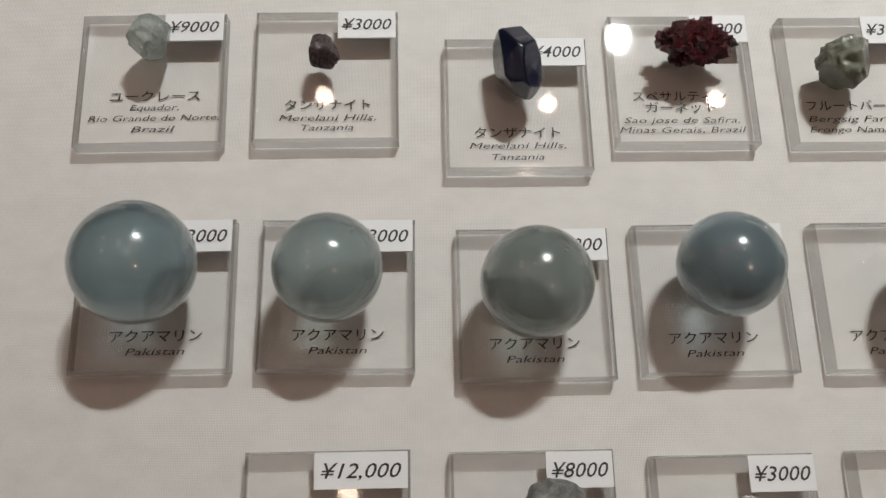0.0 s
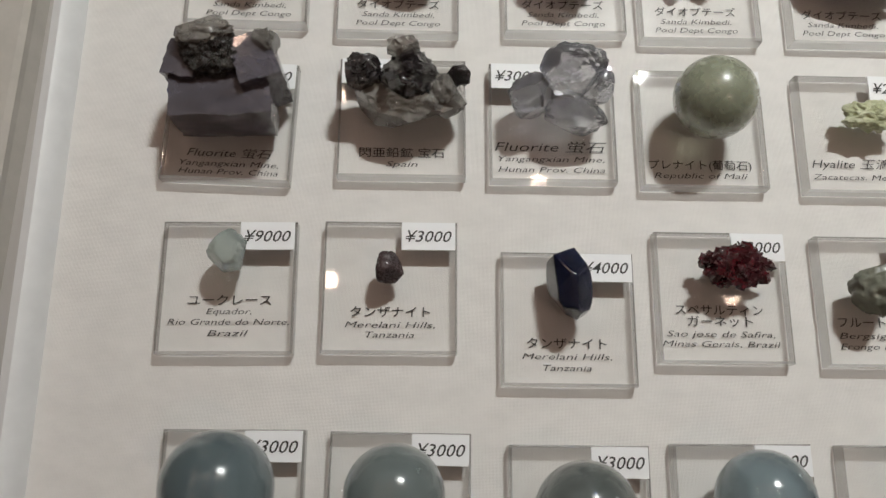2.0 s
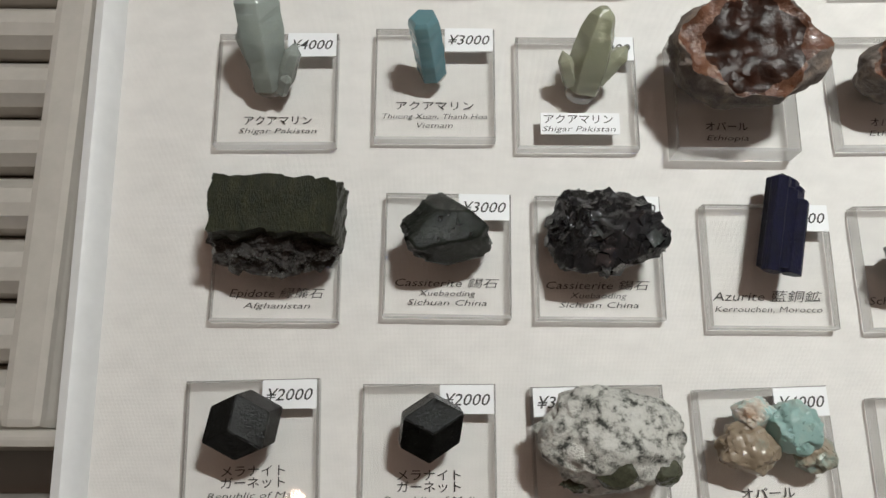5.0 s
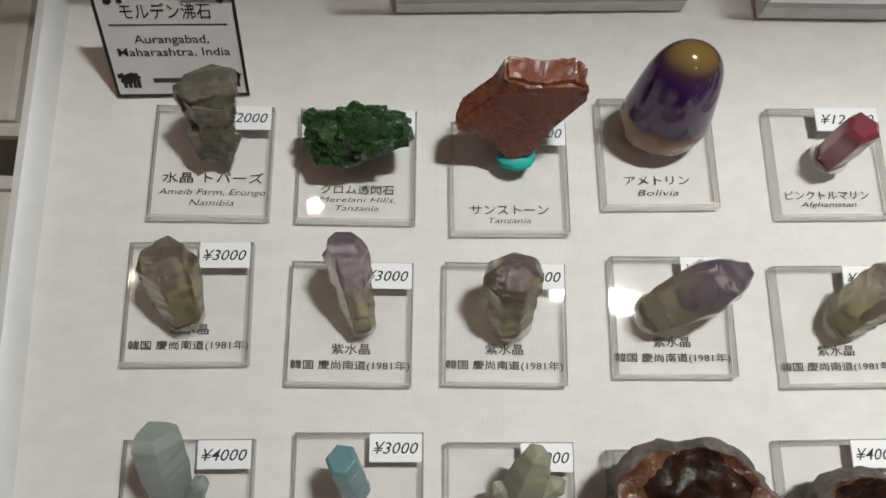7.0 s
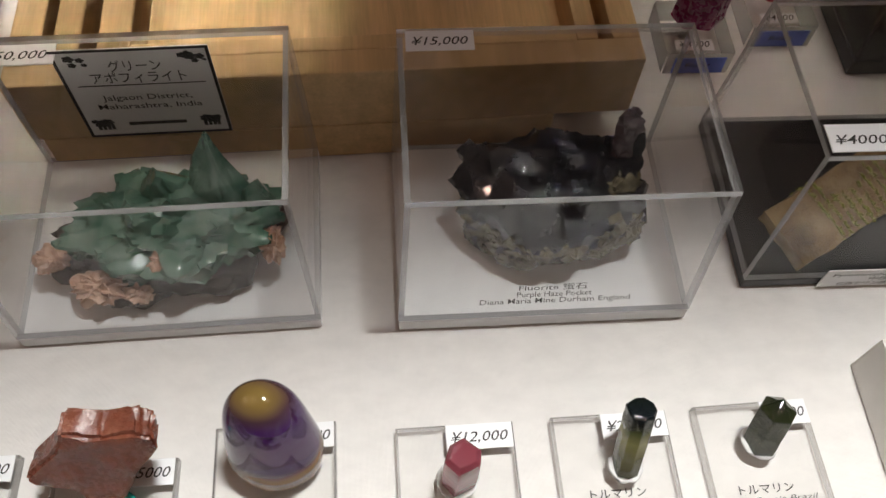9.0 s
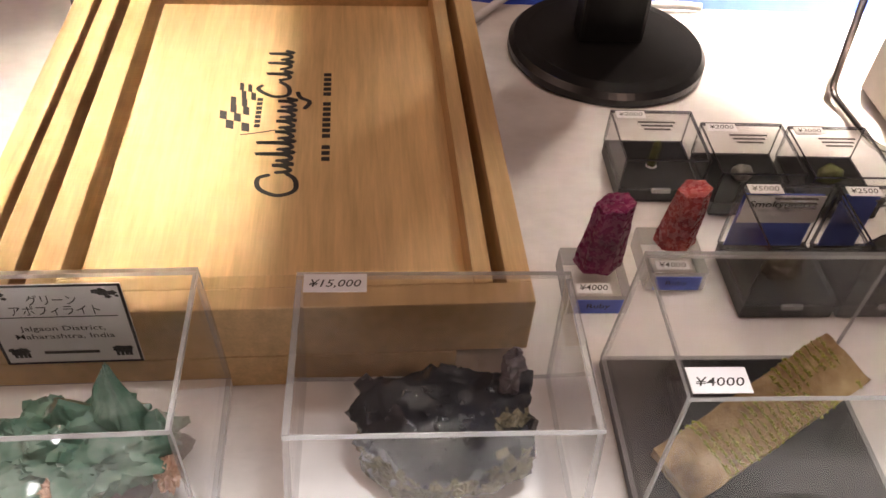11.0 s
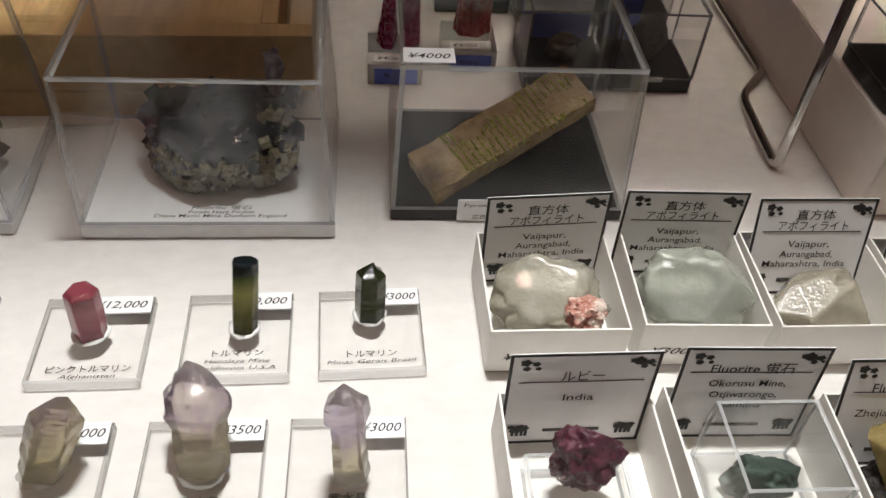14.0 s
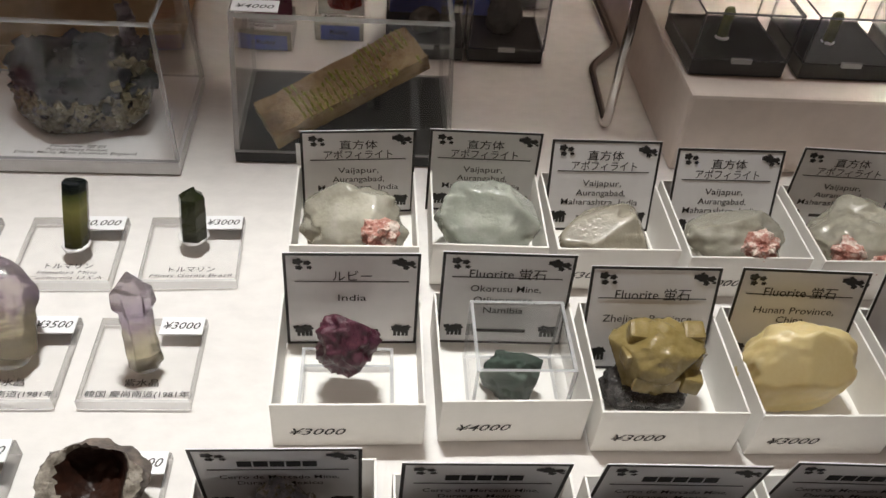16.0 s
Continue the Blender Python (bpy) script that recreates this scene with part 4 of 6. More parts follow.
lump_crust(0.0282, 0.2576, 0.0360, 0.0282, 0.0200, 83, blackgloss, blackgloss, "shiny black cassiterite crystal cluster", 150, (0.0018, 0.0045), upper=-0.1, lump=0.25, planes=5)
azur = stone("azurite_blue", [(0.3, (0.001, 0.001, 0.006)), (0.7, (0.004, 0.004, 0.030))], 240, 0.4, 0.9, stretch=(3, 1, 1), spec=0.25)


def azurite(x, y, w, d, h, label):
    t = thing("mineral_specimen", pose(x, y, Z0, 0, 0, -12), label, "mineral", "mineral specimens")
    rng = random.Random(5)
    for k in range(6):
        bm = prism_bm(w * rng.uniform(0.17, 0.24), d * rng.uniform(0.8, 1.05), 6, 0.06, k, 0.7)
        moved(bm, Matrix.Rotation(-math.pi / 2, 4, "X"))
        moved(bm, Matrix.Translation((w * (k % 3 - 1) * 0.19, -d / 2 + rng.uniform(0, 0.1) * d, h * (0.32 if k < 3 else 0.62))))
        part("crystal_blade", bm, azur, t)
    return t


azurite(0.0837, 0.2597, 0.0164, 0.0316, 0.0130, "dark blue elongated azurite crystal")
lump(0.1238, 0.2482, 0.0220, 0.0157, 0.0180, 85, greyrock, "dark grey scheelite crystal", planes=9)

whitish = banded("pale_aquamarine", [(0.0, (0.40, 0.42, 0.38)), (0.5, (0.50, 0.56, 0.53)), (1.0, (0.52, 0.58, 0.55))], 0.03, 0.15, 0.5, 0.5, 0.3)
yellowish = banded("yellow_aquamarine", [(0.0, (0.50, 0.50, 0.42)), (0.5, (0.52, 0.53, 0.38)), (1.0, (0.56, 0.57, 0.42))], 0.03, 0.15, 0.5, 0.5, 0.3)
blue_beryl = banded("sky_blue_beryl", [(0.0, (0.16, 0.33, 0.38)), (0.5, (0.20, 0.40, 0.46)), (1.0, (0.24, 0.42, 0.46))], 0.022, 0.15, 0.45, 0.5, 0.3)


def spire_bm(tip, profile, n, seed, squash=0.9, rough=0.05):
    """A crystal along the line from the origin to tip; profile: (share of the length, radius), a last radius 0 ends in a point."""
    rng = random.Random(seed)
    axis = Vector(tip)
    m = axis.to_track_quat("Z", "Y").to_matrix().to_4x4() @ Matrix.Rotation(seed * 0.7, 4, "Z")
    length = axis.length
    bm = bmesh.new()
    ang = [2 * math.pi * (k + rng.uniform(-0.16, 0.16)) / n for k in range(n)]
    face = [rng.uniform(0.88, 1.10) for _ in range(n)]
    steps = []
    for (fa, ra), (fb, rb) in zip(profile, profile[1:]):
        count = max(1, round((fb - fa) * 14))
        steps += [(fa + (fb - fa) * k / count, ra + (rb - ra) * k / count) for k in range(count)]
    if profile[-1][1]:
        steps.append(profile[-1])
    rings = []
    for f, r in steps:
        rings.append([bm.verts.new((math.cos(a) * r * q * (1 + rng.uniform(-rough, rough)), math.sin(a) * r * q * squash * (1 + rng.uniform(-rough, rough)), length * f + r * rough * 2 * rng.uniform(-1, 1))) for a, q in zip(ang, face)])
    for a, b in zip(rings, rings[1:]):
        for k in range(n):
            bm.faces.new((a[k], a[(k + 1) % n], b[(k + 1) % n], b[k]))
    bm.faces.new(rings[0][::-1])
    if profile[-1][1]:
        bm.faces.new(rings[-1])
    else:
        top = bm.verts.new((profile[-2][1] * rng.uniform(-0.4, 0.4), profile[-2][1] * rng.uniform(-0.3, 0.3), length))
        for k in range(n):
            bm.faces.new((rings[-1][k], rings[-1][(k + 1) % n], top))
    moved(bm, m)
    for v in bm.verts:
        v.co.z = max(v.co.z, 0.0002)
    bmesh.ops.bevel(bm, geom=bm.edges[:], offset=profile[0][1] * 0.035, segments=1, affect="EDGES")
    return bm


def standing(x, y, tip, profile, material, label, n=6, seed=0, squash=0.9, z=Z0, foot="clear", extra=(), rough=0.05):
    """A standing crystal; tip, its upper end and those of its side crystals (foot place, tip, radius), all from its own foot; radii in mm."""
    t = thing("mineral_specimen", pose(x, y, z), label, "mineral", "standing crystals")
    prof = [(f, r / 1000) for f, r in profile]
    part("crystal", spire_bm([c / 1000 for c in tip], prof, n, seed, squash, rough), material, t)
    for k, (at, end, r) in enumerate(extra):
        a = Vector(at) / 1000
        part("side_crystal", moved(spire_bm(Vector(end) / 1000 - a, [(0, r / 1000), (0.75, r / 1100), (1, 0)], 6, seed + k + 1), Matrix.Translation(a)), material, t)
    w = prof[0][1] * 2
    part("putty_foot", rock_bm(w * (1.12 if foot == "white" else 0.92), w * (1.04 if foot == "white" else 0.86), 0.0022, seed + 40, lump=0.15, sub=3), WHITE_PUTTY if foot == "white" else CLEAR_PUTTY, t, "pale putty foot", True)
    return t


standing(-0.0790, 0.3095, (-2, 21, 24), ((0, 6), (0.3, 6.5), (0.5, 7.5), (0.9, 7.5), (1, 5)), whitish, "pale grey-green standing aquamarine crystal group", seed=91, extra=(((5, 0, 2), (10, 9, 13), 3.2), ((4, -3, 1), (7, 0, 8), 2.6), ((-3, 4, 3), (-8, 14, 16), 3)))
standing(-0.0255, 0.3145, (-3, 8.5, 21), ((0, 5), (0.5, 5.4), (0.95, 5.2), (1, 4.2)), blue_beryl, "sky-blue standing aquamarine crystal", seed=92)
standing(0.0240, 0.3085, (4, 17, 23), ((0, 6.5), (0.4, 7.5), (0.7, 6.5), (0.92, 4.5), (1, 2)), yellowish, "pale yellow-green standing aquamarine crystal", seed=93, extra=(((4, 2, 4), (13, 9, 14), 3.2), ((-4, 1, 3), (-8, 8, 12), 3.2), ((2, 6, 8), (0, 14, 20), 3)))

opal_skin = stone("opal_grey_skin", [(0.3, (0.06, 0.052, 0.048)), (0.55, (0.16, 0.13, 0.11)), (0.8, (0.34, 0.25, 0.19))], 160, 0.7, 1.0)
opal_core = stone("opal_brown_core", [(0.3, (0.008, 0.004, 0.003)), (0.6, (0.032, 0.012, 0.007)), (0.85, (0.10, 0.04, 0.02))], 120, 0.34, 0.5, spec=0.3)
opal_rust = stone("opal_rust_rim", [(0.3, (0.14, 0.04, 0.015)), (0.7, (0.38, 0.14, 0.06))], 150, 0.35, 0.9)
opal_brown = stone("opal_brown_rim", [(0.3, (0.05, 0.020, 0.012)), (0.6, (0.15, 0.065, 0.035)), (0.85, (0.36, 0.24, 0.17))], 130, 0.3, 0.9, coat=0.3)


def opal_nut(x, y, w, d, h, seed, label, z=Z0, rim=opal_rust, face=(-0.1, -0.45, 0.8), core=0.72, hollow=0.95):
    """An opal nodule: rough skin, broken open to a dark glossy core."""
    t = thing("mineral_specimen", pose(x, y, z), label, "mineral", "opal nodules")
    bm = rock_bm(w, max(d, w * 0.72), h, seed, lump=0.14, fine=0.04, sub=5)
    f = Vector(face).normalized()
    c0 = Vector((0, 0, h * 0.5))
    ext = max((v.co - c0).dot(f) for v in bm.verts)
    reach = max(((v.co - c0) - f * (v.co - c0).dot(f)).length for v in bm.verts)
    dug = {}
    for v in bm.verts:
        p = v.co - c0
        k = p.dot(f)
        flat = p - f * k
        lim = ext * (0.30 + 0.30 * noise.noise(flat * 90 + Vector((seed, 0, 0))))
        side = flat.length / reach
        if k > lim:
            deep = max(0.0, core + 0.12 * noise.noise(flat * 150 + Vector((0, seed, 0))) - side) / core
            v.co = c0 + flat + f * (lim - ext * hollow * min(1, deep * 1.6) ** 0.8 + 0.0012 * noise.fractal(flat * 220, 0.8, 2.1, 3))
            dug[v.index] = deep
    bm.normal_update()
    for fc in bm.faces:
        low = [dug.get(v.index, -1) for v in fc.verts]
        if min(low) >= 0:
            fc.material_index = 2 if max(low) > 0.12 else 1
    part("nodule", bm, [opal_skin, rim, opal_core], t, smooth=True)
    return t


opal_nut(0.0722, 0.3119, 0.0471, 0.0345, 0.0340, 101, "large brown opal nodule broken open to a dark core", 0.0104, opal_brown, (-0.1, -0.2, 1.0), 0.66, 0.12)
opal_nut(0.1243, 0.3110, 0.0278, 0.0204, 0.0280, 102, "brown opal nodule broken open to a dark core", rim=opal_brown, hollow=0.15)
opal_nut(0.1785, 0.3147, 0.0338, 0.0198, 0.0260, 103, "grey opal nodule with rust-orange rim and dark core", 0.0094)
pale_rim = stone("opal_pale_rim", [(0.3, (0.10, 0.08, 0.06)), (0.7, (0.42, 0.38, 0.32))], 200, 0.6, 1.0)
opal_nut(0.2301, 0.3091, 0.0353, 0.0194, 0.0220, 104, "pale crusted opal nodule with black-brown glossy core", rim=pale_rim)

ameth = banded("amethyst_point", [(0.0, (0.54, 0.48, 0.31)), (0.35, (0.58, 0.52, 0.38)), (0.55, (0.50, 0.43, 0.40)), (0.68, (0.36, 0.27, 0.43)), (0.82, (0.52, 0.44, 0.52)), (1.0, (0.58, 0.52, 0.55))], 0.030, 0.06, 0.82, 0.8, 0.0)
ameth_dim = banded("smoky_amethyst", [(0.0, (0.52, 0.46, 0.25)), (0.45, (0.44, 0.38, 0.23)), (0.72, (0.38, 0.31, 0.25)), (1.0, (0.36, 0.28, 0.35))], 0.027, 0.06, 0.80, 0.9, 0.0)
standing(-0.0815, 0.3685, (-2.5, 17, 22), ((0, 7.5), (0.35, 9.5), (0.72, 10.5), (0.92, 7), (1, 3)), ameth_dim, "smoky amethyst point standing on its stand", seed=111)
standing(-0.0247, 0.3650, (-5, 22.5, 23.5), ((0, 5), (0.3, 6), (0.5, 6.2), (0.58, 7.4), (0.85, 7.6), (1, 5)), ameth, "slender pale amethyst point, standing", seed=112)
standing(0.0232, 0.3660, (-1.2, 15, 25), ((0, 7.5), (0.3, 8.5), (0.42, 8.2), (0.5, 10.2), (0.75, 9.8), (0.95, 5.5), (1, 3)), ameth_dim, "stubby smoky amethyst point, standing", seed=113, n=7)
standing(0.0705, 0.3690, (26, 11.5, 19), ((0, 8), (0.25, 10.5), (0.6, 11.5), (0.82, 8.5), (1, 2.5)), ameth, "clear amethyst point with a violet tip", seed=114, n=7, extra=(((8, 4, 9), (14, 8, 19), 4),))
standing(0.1335, 0.3675, (9.5, 10, 24), ((0, 8), (0.4, 8.8), (0.55, 9.2), (0.8, 9), (1, 4)), ameth_dim, "smoky amethyst point with a violet tip", seed=115)
standing(0.1842, 0.3670, (-2.8, 23, 30), ((0, 8.8), (0.3, 9.6), (0.42, 9.4), (0.52, 11.6), (0.68, 11), (0.86, 6.5), (1, 0)), ameth, "large scepter amethyst crystal, violet above", seed=116, n=7, rough=0.06)
standing(0.2331, 0.3635, (-1.8, 8.5, 39.5), ((0, 6.2), (0.45, 5.6), (0.58, 5.8), (0.66, 7.6), (0.82, 7.2), (1, 0)), ameth, "slim scepter amethyst crystal, violet head", seed=117)

topaz = stone("smoky_topaz", [(0.3, (0.11, 0.095, 0.065)), (0.7, (0.33, 0.295, 0.22))], 150, 0.10, 0.5, 0.5, 0.0, coat=0.3)
standing(-0.0745, 0.4240, (0.5, 15, 25), ((0, 5.5), (0.35, 8), (0.45, 7), (0.6, 9), (0.9, 10), (1, 8)), topaz, "smoky topaz and quartz crystal group, standing", seed=121, n=7, rough=0.1, extra=(((-4, 6, 12), (-9, 13, 24), 4), ((3, -2, 3), (7, 2, 12), 4), ((-3, -2, 3), (-6, 4, 14), 4)))
tremol = stone("chrome_tremolite", [(0.3, (0.004, 0.018, 0.004)), (0.6, (0.016, 0.06, 0.010)), (0.85, (0.09, 0.17, 0.06))], 200, 0.22, 1.0, coat=0.4)
lump_crust(-0.0273, 0.4266, 0.0368, 0.0212, 0.0220, 122, tremol, tremol, "dark green knobbly chrome tremolite", 60, (0.002, 0.005), lump=0.4, planes=4)
sunst = stone("sunstone_orange", [(0.3, (0.13, 0.034, 0.017)), (0.6, (0.235, 0.072, 0.040)), (0.85, (0.44, 0.20, 0.13))], 90, 0.25, 0.6, 0.12, 0.2)
def sunstone_bm():
    """A broken slab: flat front, straight top edge, a spur on one side, a blunt foot."""
    outline = ((2, 0), (7, 3), (11, 12), (21, 25), (21, 30), (16, 32), (6, 31), (-6, 33), (-9, 26), (-20, 16), (-20, 14), (-10, 7), (-4, 1))
    bm = bmesh.new()
    f = bm.faces.new([bm.verts.new((x / 1000, -0.004, z / 1000)) for x, z in outline])
    ext = bmesh.ops.extrude_face_region(bm, geom=[f])
    for v in ext["geom"]:
        if isinstance(v, bmesh.types.BMVert):
            v.co.y += 0.009
            v.co.x *= 0.94
    bmesh.ops.bevel(bm, geom=bm.edges[:], offset=0.0011, segments=2, affect="EDGES")
    bmesh.ops.triangulate(bm, faces=bm.faces[:])
    bmesh.ops.subdivide_edges(bm, edges=bm.edges[:], cuts=4, use_grid_fill=True)
    for v in bm.verts:
        c = v.co
        k = noise.fractal(c * 120, 0.7, 2.1, 4)
        v.co = c + Vector((k * 0.0014, 0.40 * c.z + k * 0.0010, k * 0.0008 * min(1, c.z / 0.004)))
    bmesh.ops.recalc_face_normals(bm, faces=bm.faces[:])
    return bm


t = thing("mineral_specimen", pose(0.0250, 0.4250, Z0), "orange sunstone slab on teal putty", "mineral", "mineral specimens")
part("crystal_slab", moved(sunstone_bm(), Matrix.Translation((0, 0, 0.0035))), sunst, t, smooth=True)
part("putty_foot", moved(rock_bm(0.0135, 0.0095, 0.0048, 7, lump=0.1, sub=4), Matrix.Translation((0.001, -0.0025, 0))), PUTTY, t, "teal putty lump", True)
ametrine = banded("ametrine_two_tone", [(0.0, (0.34, 0.18, 0.05)), (0.24, (0.30, 0.14, 0.05)), (0.32, (0.060, 0.014, 0.115)), (0.80, (0.075, 0.018, 0.14)), (0.88, (0.10, 0.05, 0.07)), (0.95, (0.26, 0.17, 0.05))], 0.0425, 0.05, 0.35, 0.24)
for nd in ametrine.node_tree.nodes:
    if nd.type == "TEX_NOISE" and nd.inputs["Scale"].default_value == 160:
        nd.inputs["Scale"].default_value, nd.inputs["Detail"].default_value = 38, 1.5
    if nd.type == "BUMP":
        nd.inputs["Strength"].default_value = 0.0


def ametrine_stone(x, y, w, label):
    t = thing("mineral_specimen", pose(x, y, Z0), label, "mineral", "mineral specimens")
    bm = bmesh.new()
    rings = []
    for j in range(25):
        k = j / 25
        r = w * 0.515 * (1 - 0.36 * k) * (1 - k ** 9) ** 0.5 * (0.88 + 0.12 * min(1, k * 6))
        rings.append([bm.verts.new((r * math.cos(2 * math.pi * q / 48) - 0.0012 * k, 0.80 * r * math.sin(2 * math.pi * q / 48) + 0.006 * k, 0.0012 + 0.0415 * k)) for q in range(48)])
    top = bm.verts.new((-0.0012, 0.006, 0.0428))
    for a, b in zip(rings, rings[1:]):
        for q in range(48):
            bm.faces.new((a[q], a[(q + 1) % 48], b[(q + 1) % 48], b[q]))
    for q in range(48):
        bm.faces.new((rings[-1][q], rings[-1][(q + 1) % 48], top))
    bm.faces.new(rings[0][::-1])
    part("polished_ametrine", bm, ametrine, t, "violet and amber polished ametrine", True)
    part("rest_ring", moved(rock_bm(w * 0.8, w * 0.5, 0.003, 4, lump=0.02, sub=3), Matrix.Translation((0, -w * 0.1, 0))), CLEAR_EDGE, t)
    return t


ametrine_stone(0.0771, 0.4357, 0.0324, "polished violet and amber ametrine freeform, standing")
pinkt = banded("pink_tourmaline", [(0.0, (0.22, 0.05, 0.07)), (0.3, (0.42, 0.13, 0.17)), (0.7, (0.50, 0.20, 0.23)), (1.0, (0.26, 0.06, 0.08))], 0.022, 0.1, 0.25, 0.25, 0.3)
greent = banded("green_tourmaline", [(0.0, (0.02, 0.02, 0.006)), (0.3, (0.08, 0.075, 0.02)), (0.6, (0.22, 0.21, 0.07)), (0.78, (0.08, 0.09, 0.03)), (0.86, (0.008, 0.012, 0.010)), (1.0, (0.010, 0.014, 0.018))], 0.028, 0.1, 0.2, 0.12)
darkt = banded("dark_tourmaline", [(0.0, (0.008, 0.010, 0.004)), (0.4, (0.035, 0.040, 0.010)), (0.8, (0.03, 0.035, 0.014)), (1.0, (0.008, 0.012, 0.008))], 0.024, 0.08, 0.2, 0.2)
standing(0.1358, 0.4250, (0.5, 2, 23), ((0, 6.4), (0.5, 6.8), (0.93, 6.6), (1, 4.6)), pinkt, "rose-pink tourmaline crystal in a putty foot", seed=131, foot="white", rough=0.02)
standing(0.1917, 0.4265, (1.4, 12, 26), ((0, 5.2), (0.5, 5.4), (0.97, 5.4), (1, 4.6)), greent, "green-black banded tourmaline crystal, standing", seed=132, n=9, foot="white", rough=0.02)
standing(0.2390, 0.4330, (0.6, 6.5, 23), ((0, 6), (0.6, 6), (0.82, 5.8), (1, 0)), darkt, "dark green tourmaline prism with pointed top", seed=133, foot="white", squash=0.95, rough=0.02)


# ---- large clear cases ----
def pane(name, b, axis, parent, edge=None, draft=None):
    bm = box_bm(*b, 0, axis)
    for v in bm.verts if draft else ():
        w, d, h, side, front, back = draft
        k = v.co.z / h
        v.co.x += side * k * (1 - 2 * v.co.x / w)
        v.co.y += k * (front * (1 - v.co.y / d) - back * v.co.y / d)
    return part(name, bm, [CASE, edge or CASE_EDGE], parent)


def clear_case(name, x, y, ang, w, d, h, label, base, base_h=0.006, wall=0.0022, edge=None, group="", z=0.0004, taper=(0, 0, 0)):
    """An upturned clear box on a base plate; taper: how far sides, front and back lean in."""
    t = thing(name, pose(x, y, z, 0, 0, ang), label, "display case", group)
    part("base", box_bm(0.0004, 0.0004, 0, w - 0.0004, d - 0.0004, base_h, 0.0006), base, t)
    z0 = base_h + 0.0002
    draft = (w, d, h, *taper) if any(taper) else None
    pane("front_pane", (0, 0, z0, w, wall, h - wall), 1, t, edge, draft)
    pane("back_pane", (0, d - wall, z0, w, d, h - wall), 1, t, edge, draft)
    pane("side_pane", (0, wall, z0, wall, d - wall, h - wall), 0, t, edge, draft)
    pane("side_pane", (w - wall, wall, z0, w, d - wall, h - wall), 0, t, edge, draft)
    pane("top_pane", (0, 0, h - wall, w, d, h), 2, t, edge, draft)
    return t


def tag_on(parent, price, x, y, z, tw=0.019, th=0.0085):
    tag = part("price_tag", box_bm(x, y, z, x + tw, y + th, z + 0.0004), PAPER, parent, "white paper price tag")
    part("lettering", text_bm(price, 0.0036, tw * 0.82, 0.25, 0.004, x + tw / 2, y + th * 0.26, z + 0.00055), INK, tag)


def petals(cx, cy, r, count, rng):
    """A small scalloped blob."""
    bm = bmesh.new()
    mid = bm.verts.new((cx, cy, 0))
    ring = []
    for k in range(30):
        a = 2 * math.pi * k / 30
        q = r * (0.98 + 0.38 * abs(math.cos(a * count / 2)) + rng.uniform(-0.05, 0.05))
        ring.append(bm.verts.new((cx + q * math.cos(a), cy + q * math.sin(a) * 0.8, 0)))
    for k in range(30):
        bm.faces.new((ring[k], ring[(k + 1) % 30], mid))
    return bm


def blossom_bm(rng, side, foot):
    """One printed ornament: a spray of blossoms above, a crouching four-legged silhouette below."""
    if foot:
        bits = [petals(-side * 0.0012, 0.0010, 0.0019, 7, rng), petals(side * 0.0010, 0.0004, 0.0020, 5, rng), petals(side * 0.0027, 0.0016, 0.0011, 5, rng)]
        bits += [box_bm(px - 0.0006, -0.0030, 0, px + 0.0006, 0.0, 0.00002) for px in (-0.0020, -0.0004, 0.0012, 0.0026)]
        return merge(*bits)
    spots = ((0, 0.0004, 0.0017), (0.0030, 0.0002, 0.0013), (-0.0026, 0.0010, 0.0012), (0.0012, -0.0017, 0.0010), (-0.0008, 0.0022, 0.0008), (0.0043, -0.0014, 0.0006)) if side > 0 else ((-0.0012, 0.0010, 0.0015), (0.0022, 0.0004, 0.0011), (-0.0008, -0.0018, 0.0011), (0.0030, -0.0018, 0.0008))
    return merge(*[petals(px, py, r, 5, rng) for px, py, r in spots])


def label_card(w, h, title, lines, rule=0.60, big=0.0042):
    """A bordered label card, standing in its own x-z plane, facing -y."""
    t = thing("label_card", Matrix(), "white bordered label card with mineral name", "label card", "label cards")
    part("card", box_bm(-w / 2, 0, 0, w / 2, 0.0004, h), CARD, t)
    bits = [box_bm(-w / 2, -0.0002, 0, w / 2, -0.0001, 0.0011), box_bm(-w / 2, -0.0002, h - 0.0011, w / 2, -0.0001, h)]
    bits += [box_bm(-w / 2, -0.0002, 0.0011, -w / 2 + 0.0011, -0.0001, h - 0.0011), box_bm(w / 2 - 0.0011, -0.0002, 0.0011, w / 2, -0.0001, h - 0.0011)]
    part("border", merge(*bits), INK, t, "black printed border")
    part("rule", box_bm(-w * 0.42, -0.0002, h * rule, w * 0.42, -0.0001, h * rule + 0.0004), INK, t)
    up = Matrix.Rotation(math.pi / 2, 4, "X")
    for k, (body, hh, ww, z) in enumerate(title + lines):
        part("lettering", moved(text_bm(body, hh, ww, 0, 0.003, 0, z), Matrix.Translation((0, -0.0002, 0)) @ up), INK, t)
    rng = random.Random(int(w * 9999) + len(title))
    for side in (-1, 1):
        for foot in (0, 1):
            part("ornament", moved(blossom_bm(rng, side, foot), Matrix.Translation((side * w * 0.37, -0.00025, h * 0.16 if foot else h - 0.0048)) @ up), INK, t, "black printed animal ornament" if foot else "black printed blossom ornament")
    part("maker_line", box_bm(-w * 0.2, -0.0002, h * 0.135, w * 0.2, -0.0001, h * 0.135 + 0.0016), FADED, t, "small illegible printed line")
    return t


def put_card(card, x, y, z, tilt, turn=0.0):
    card.matrix_world = pose(x, y, z, -tilt, 0, turn)
    return card


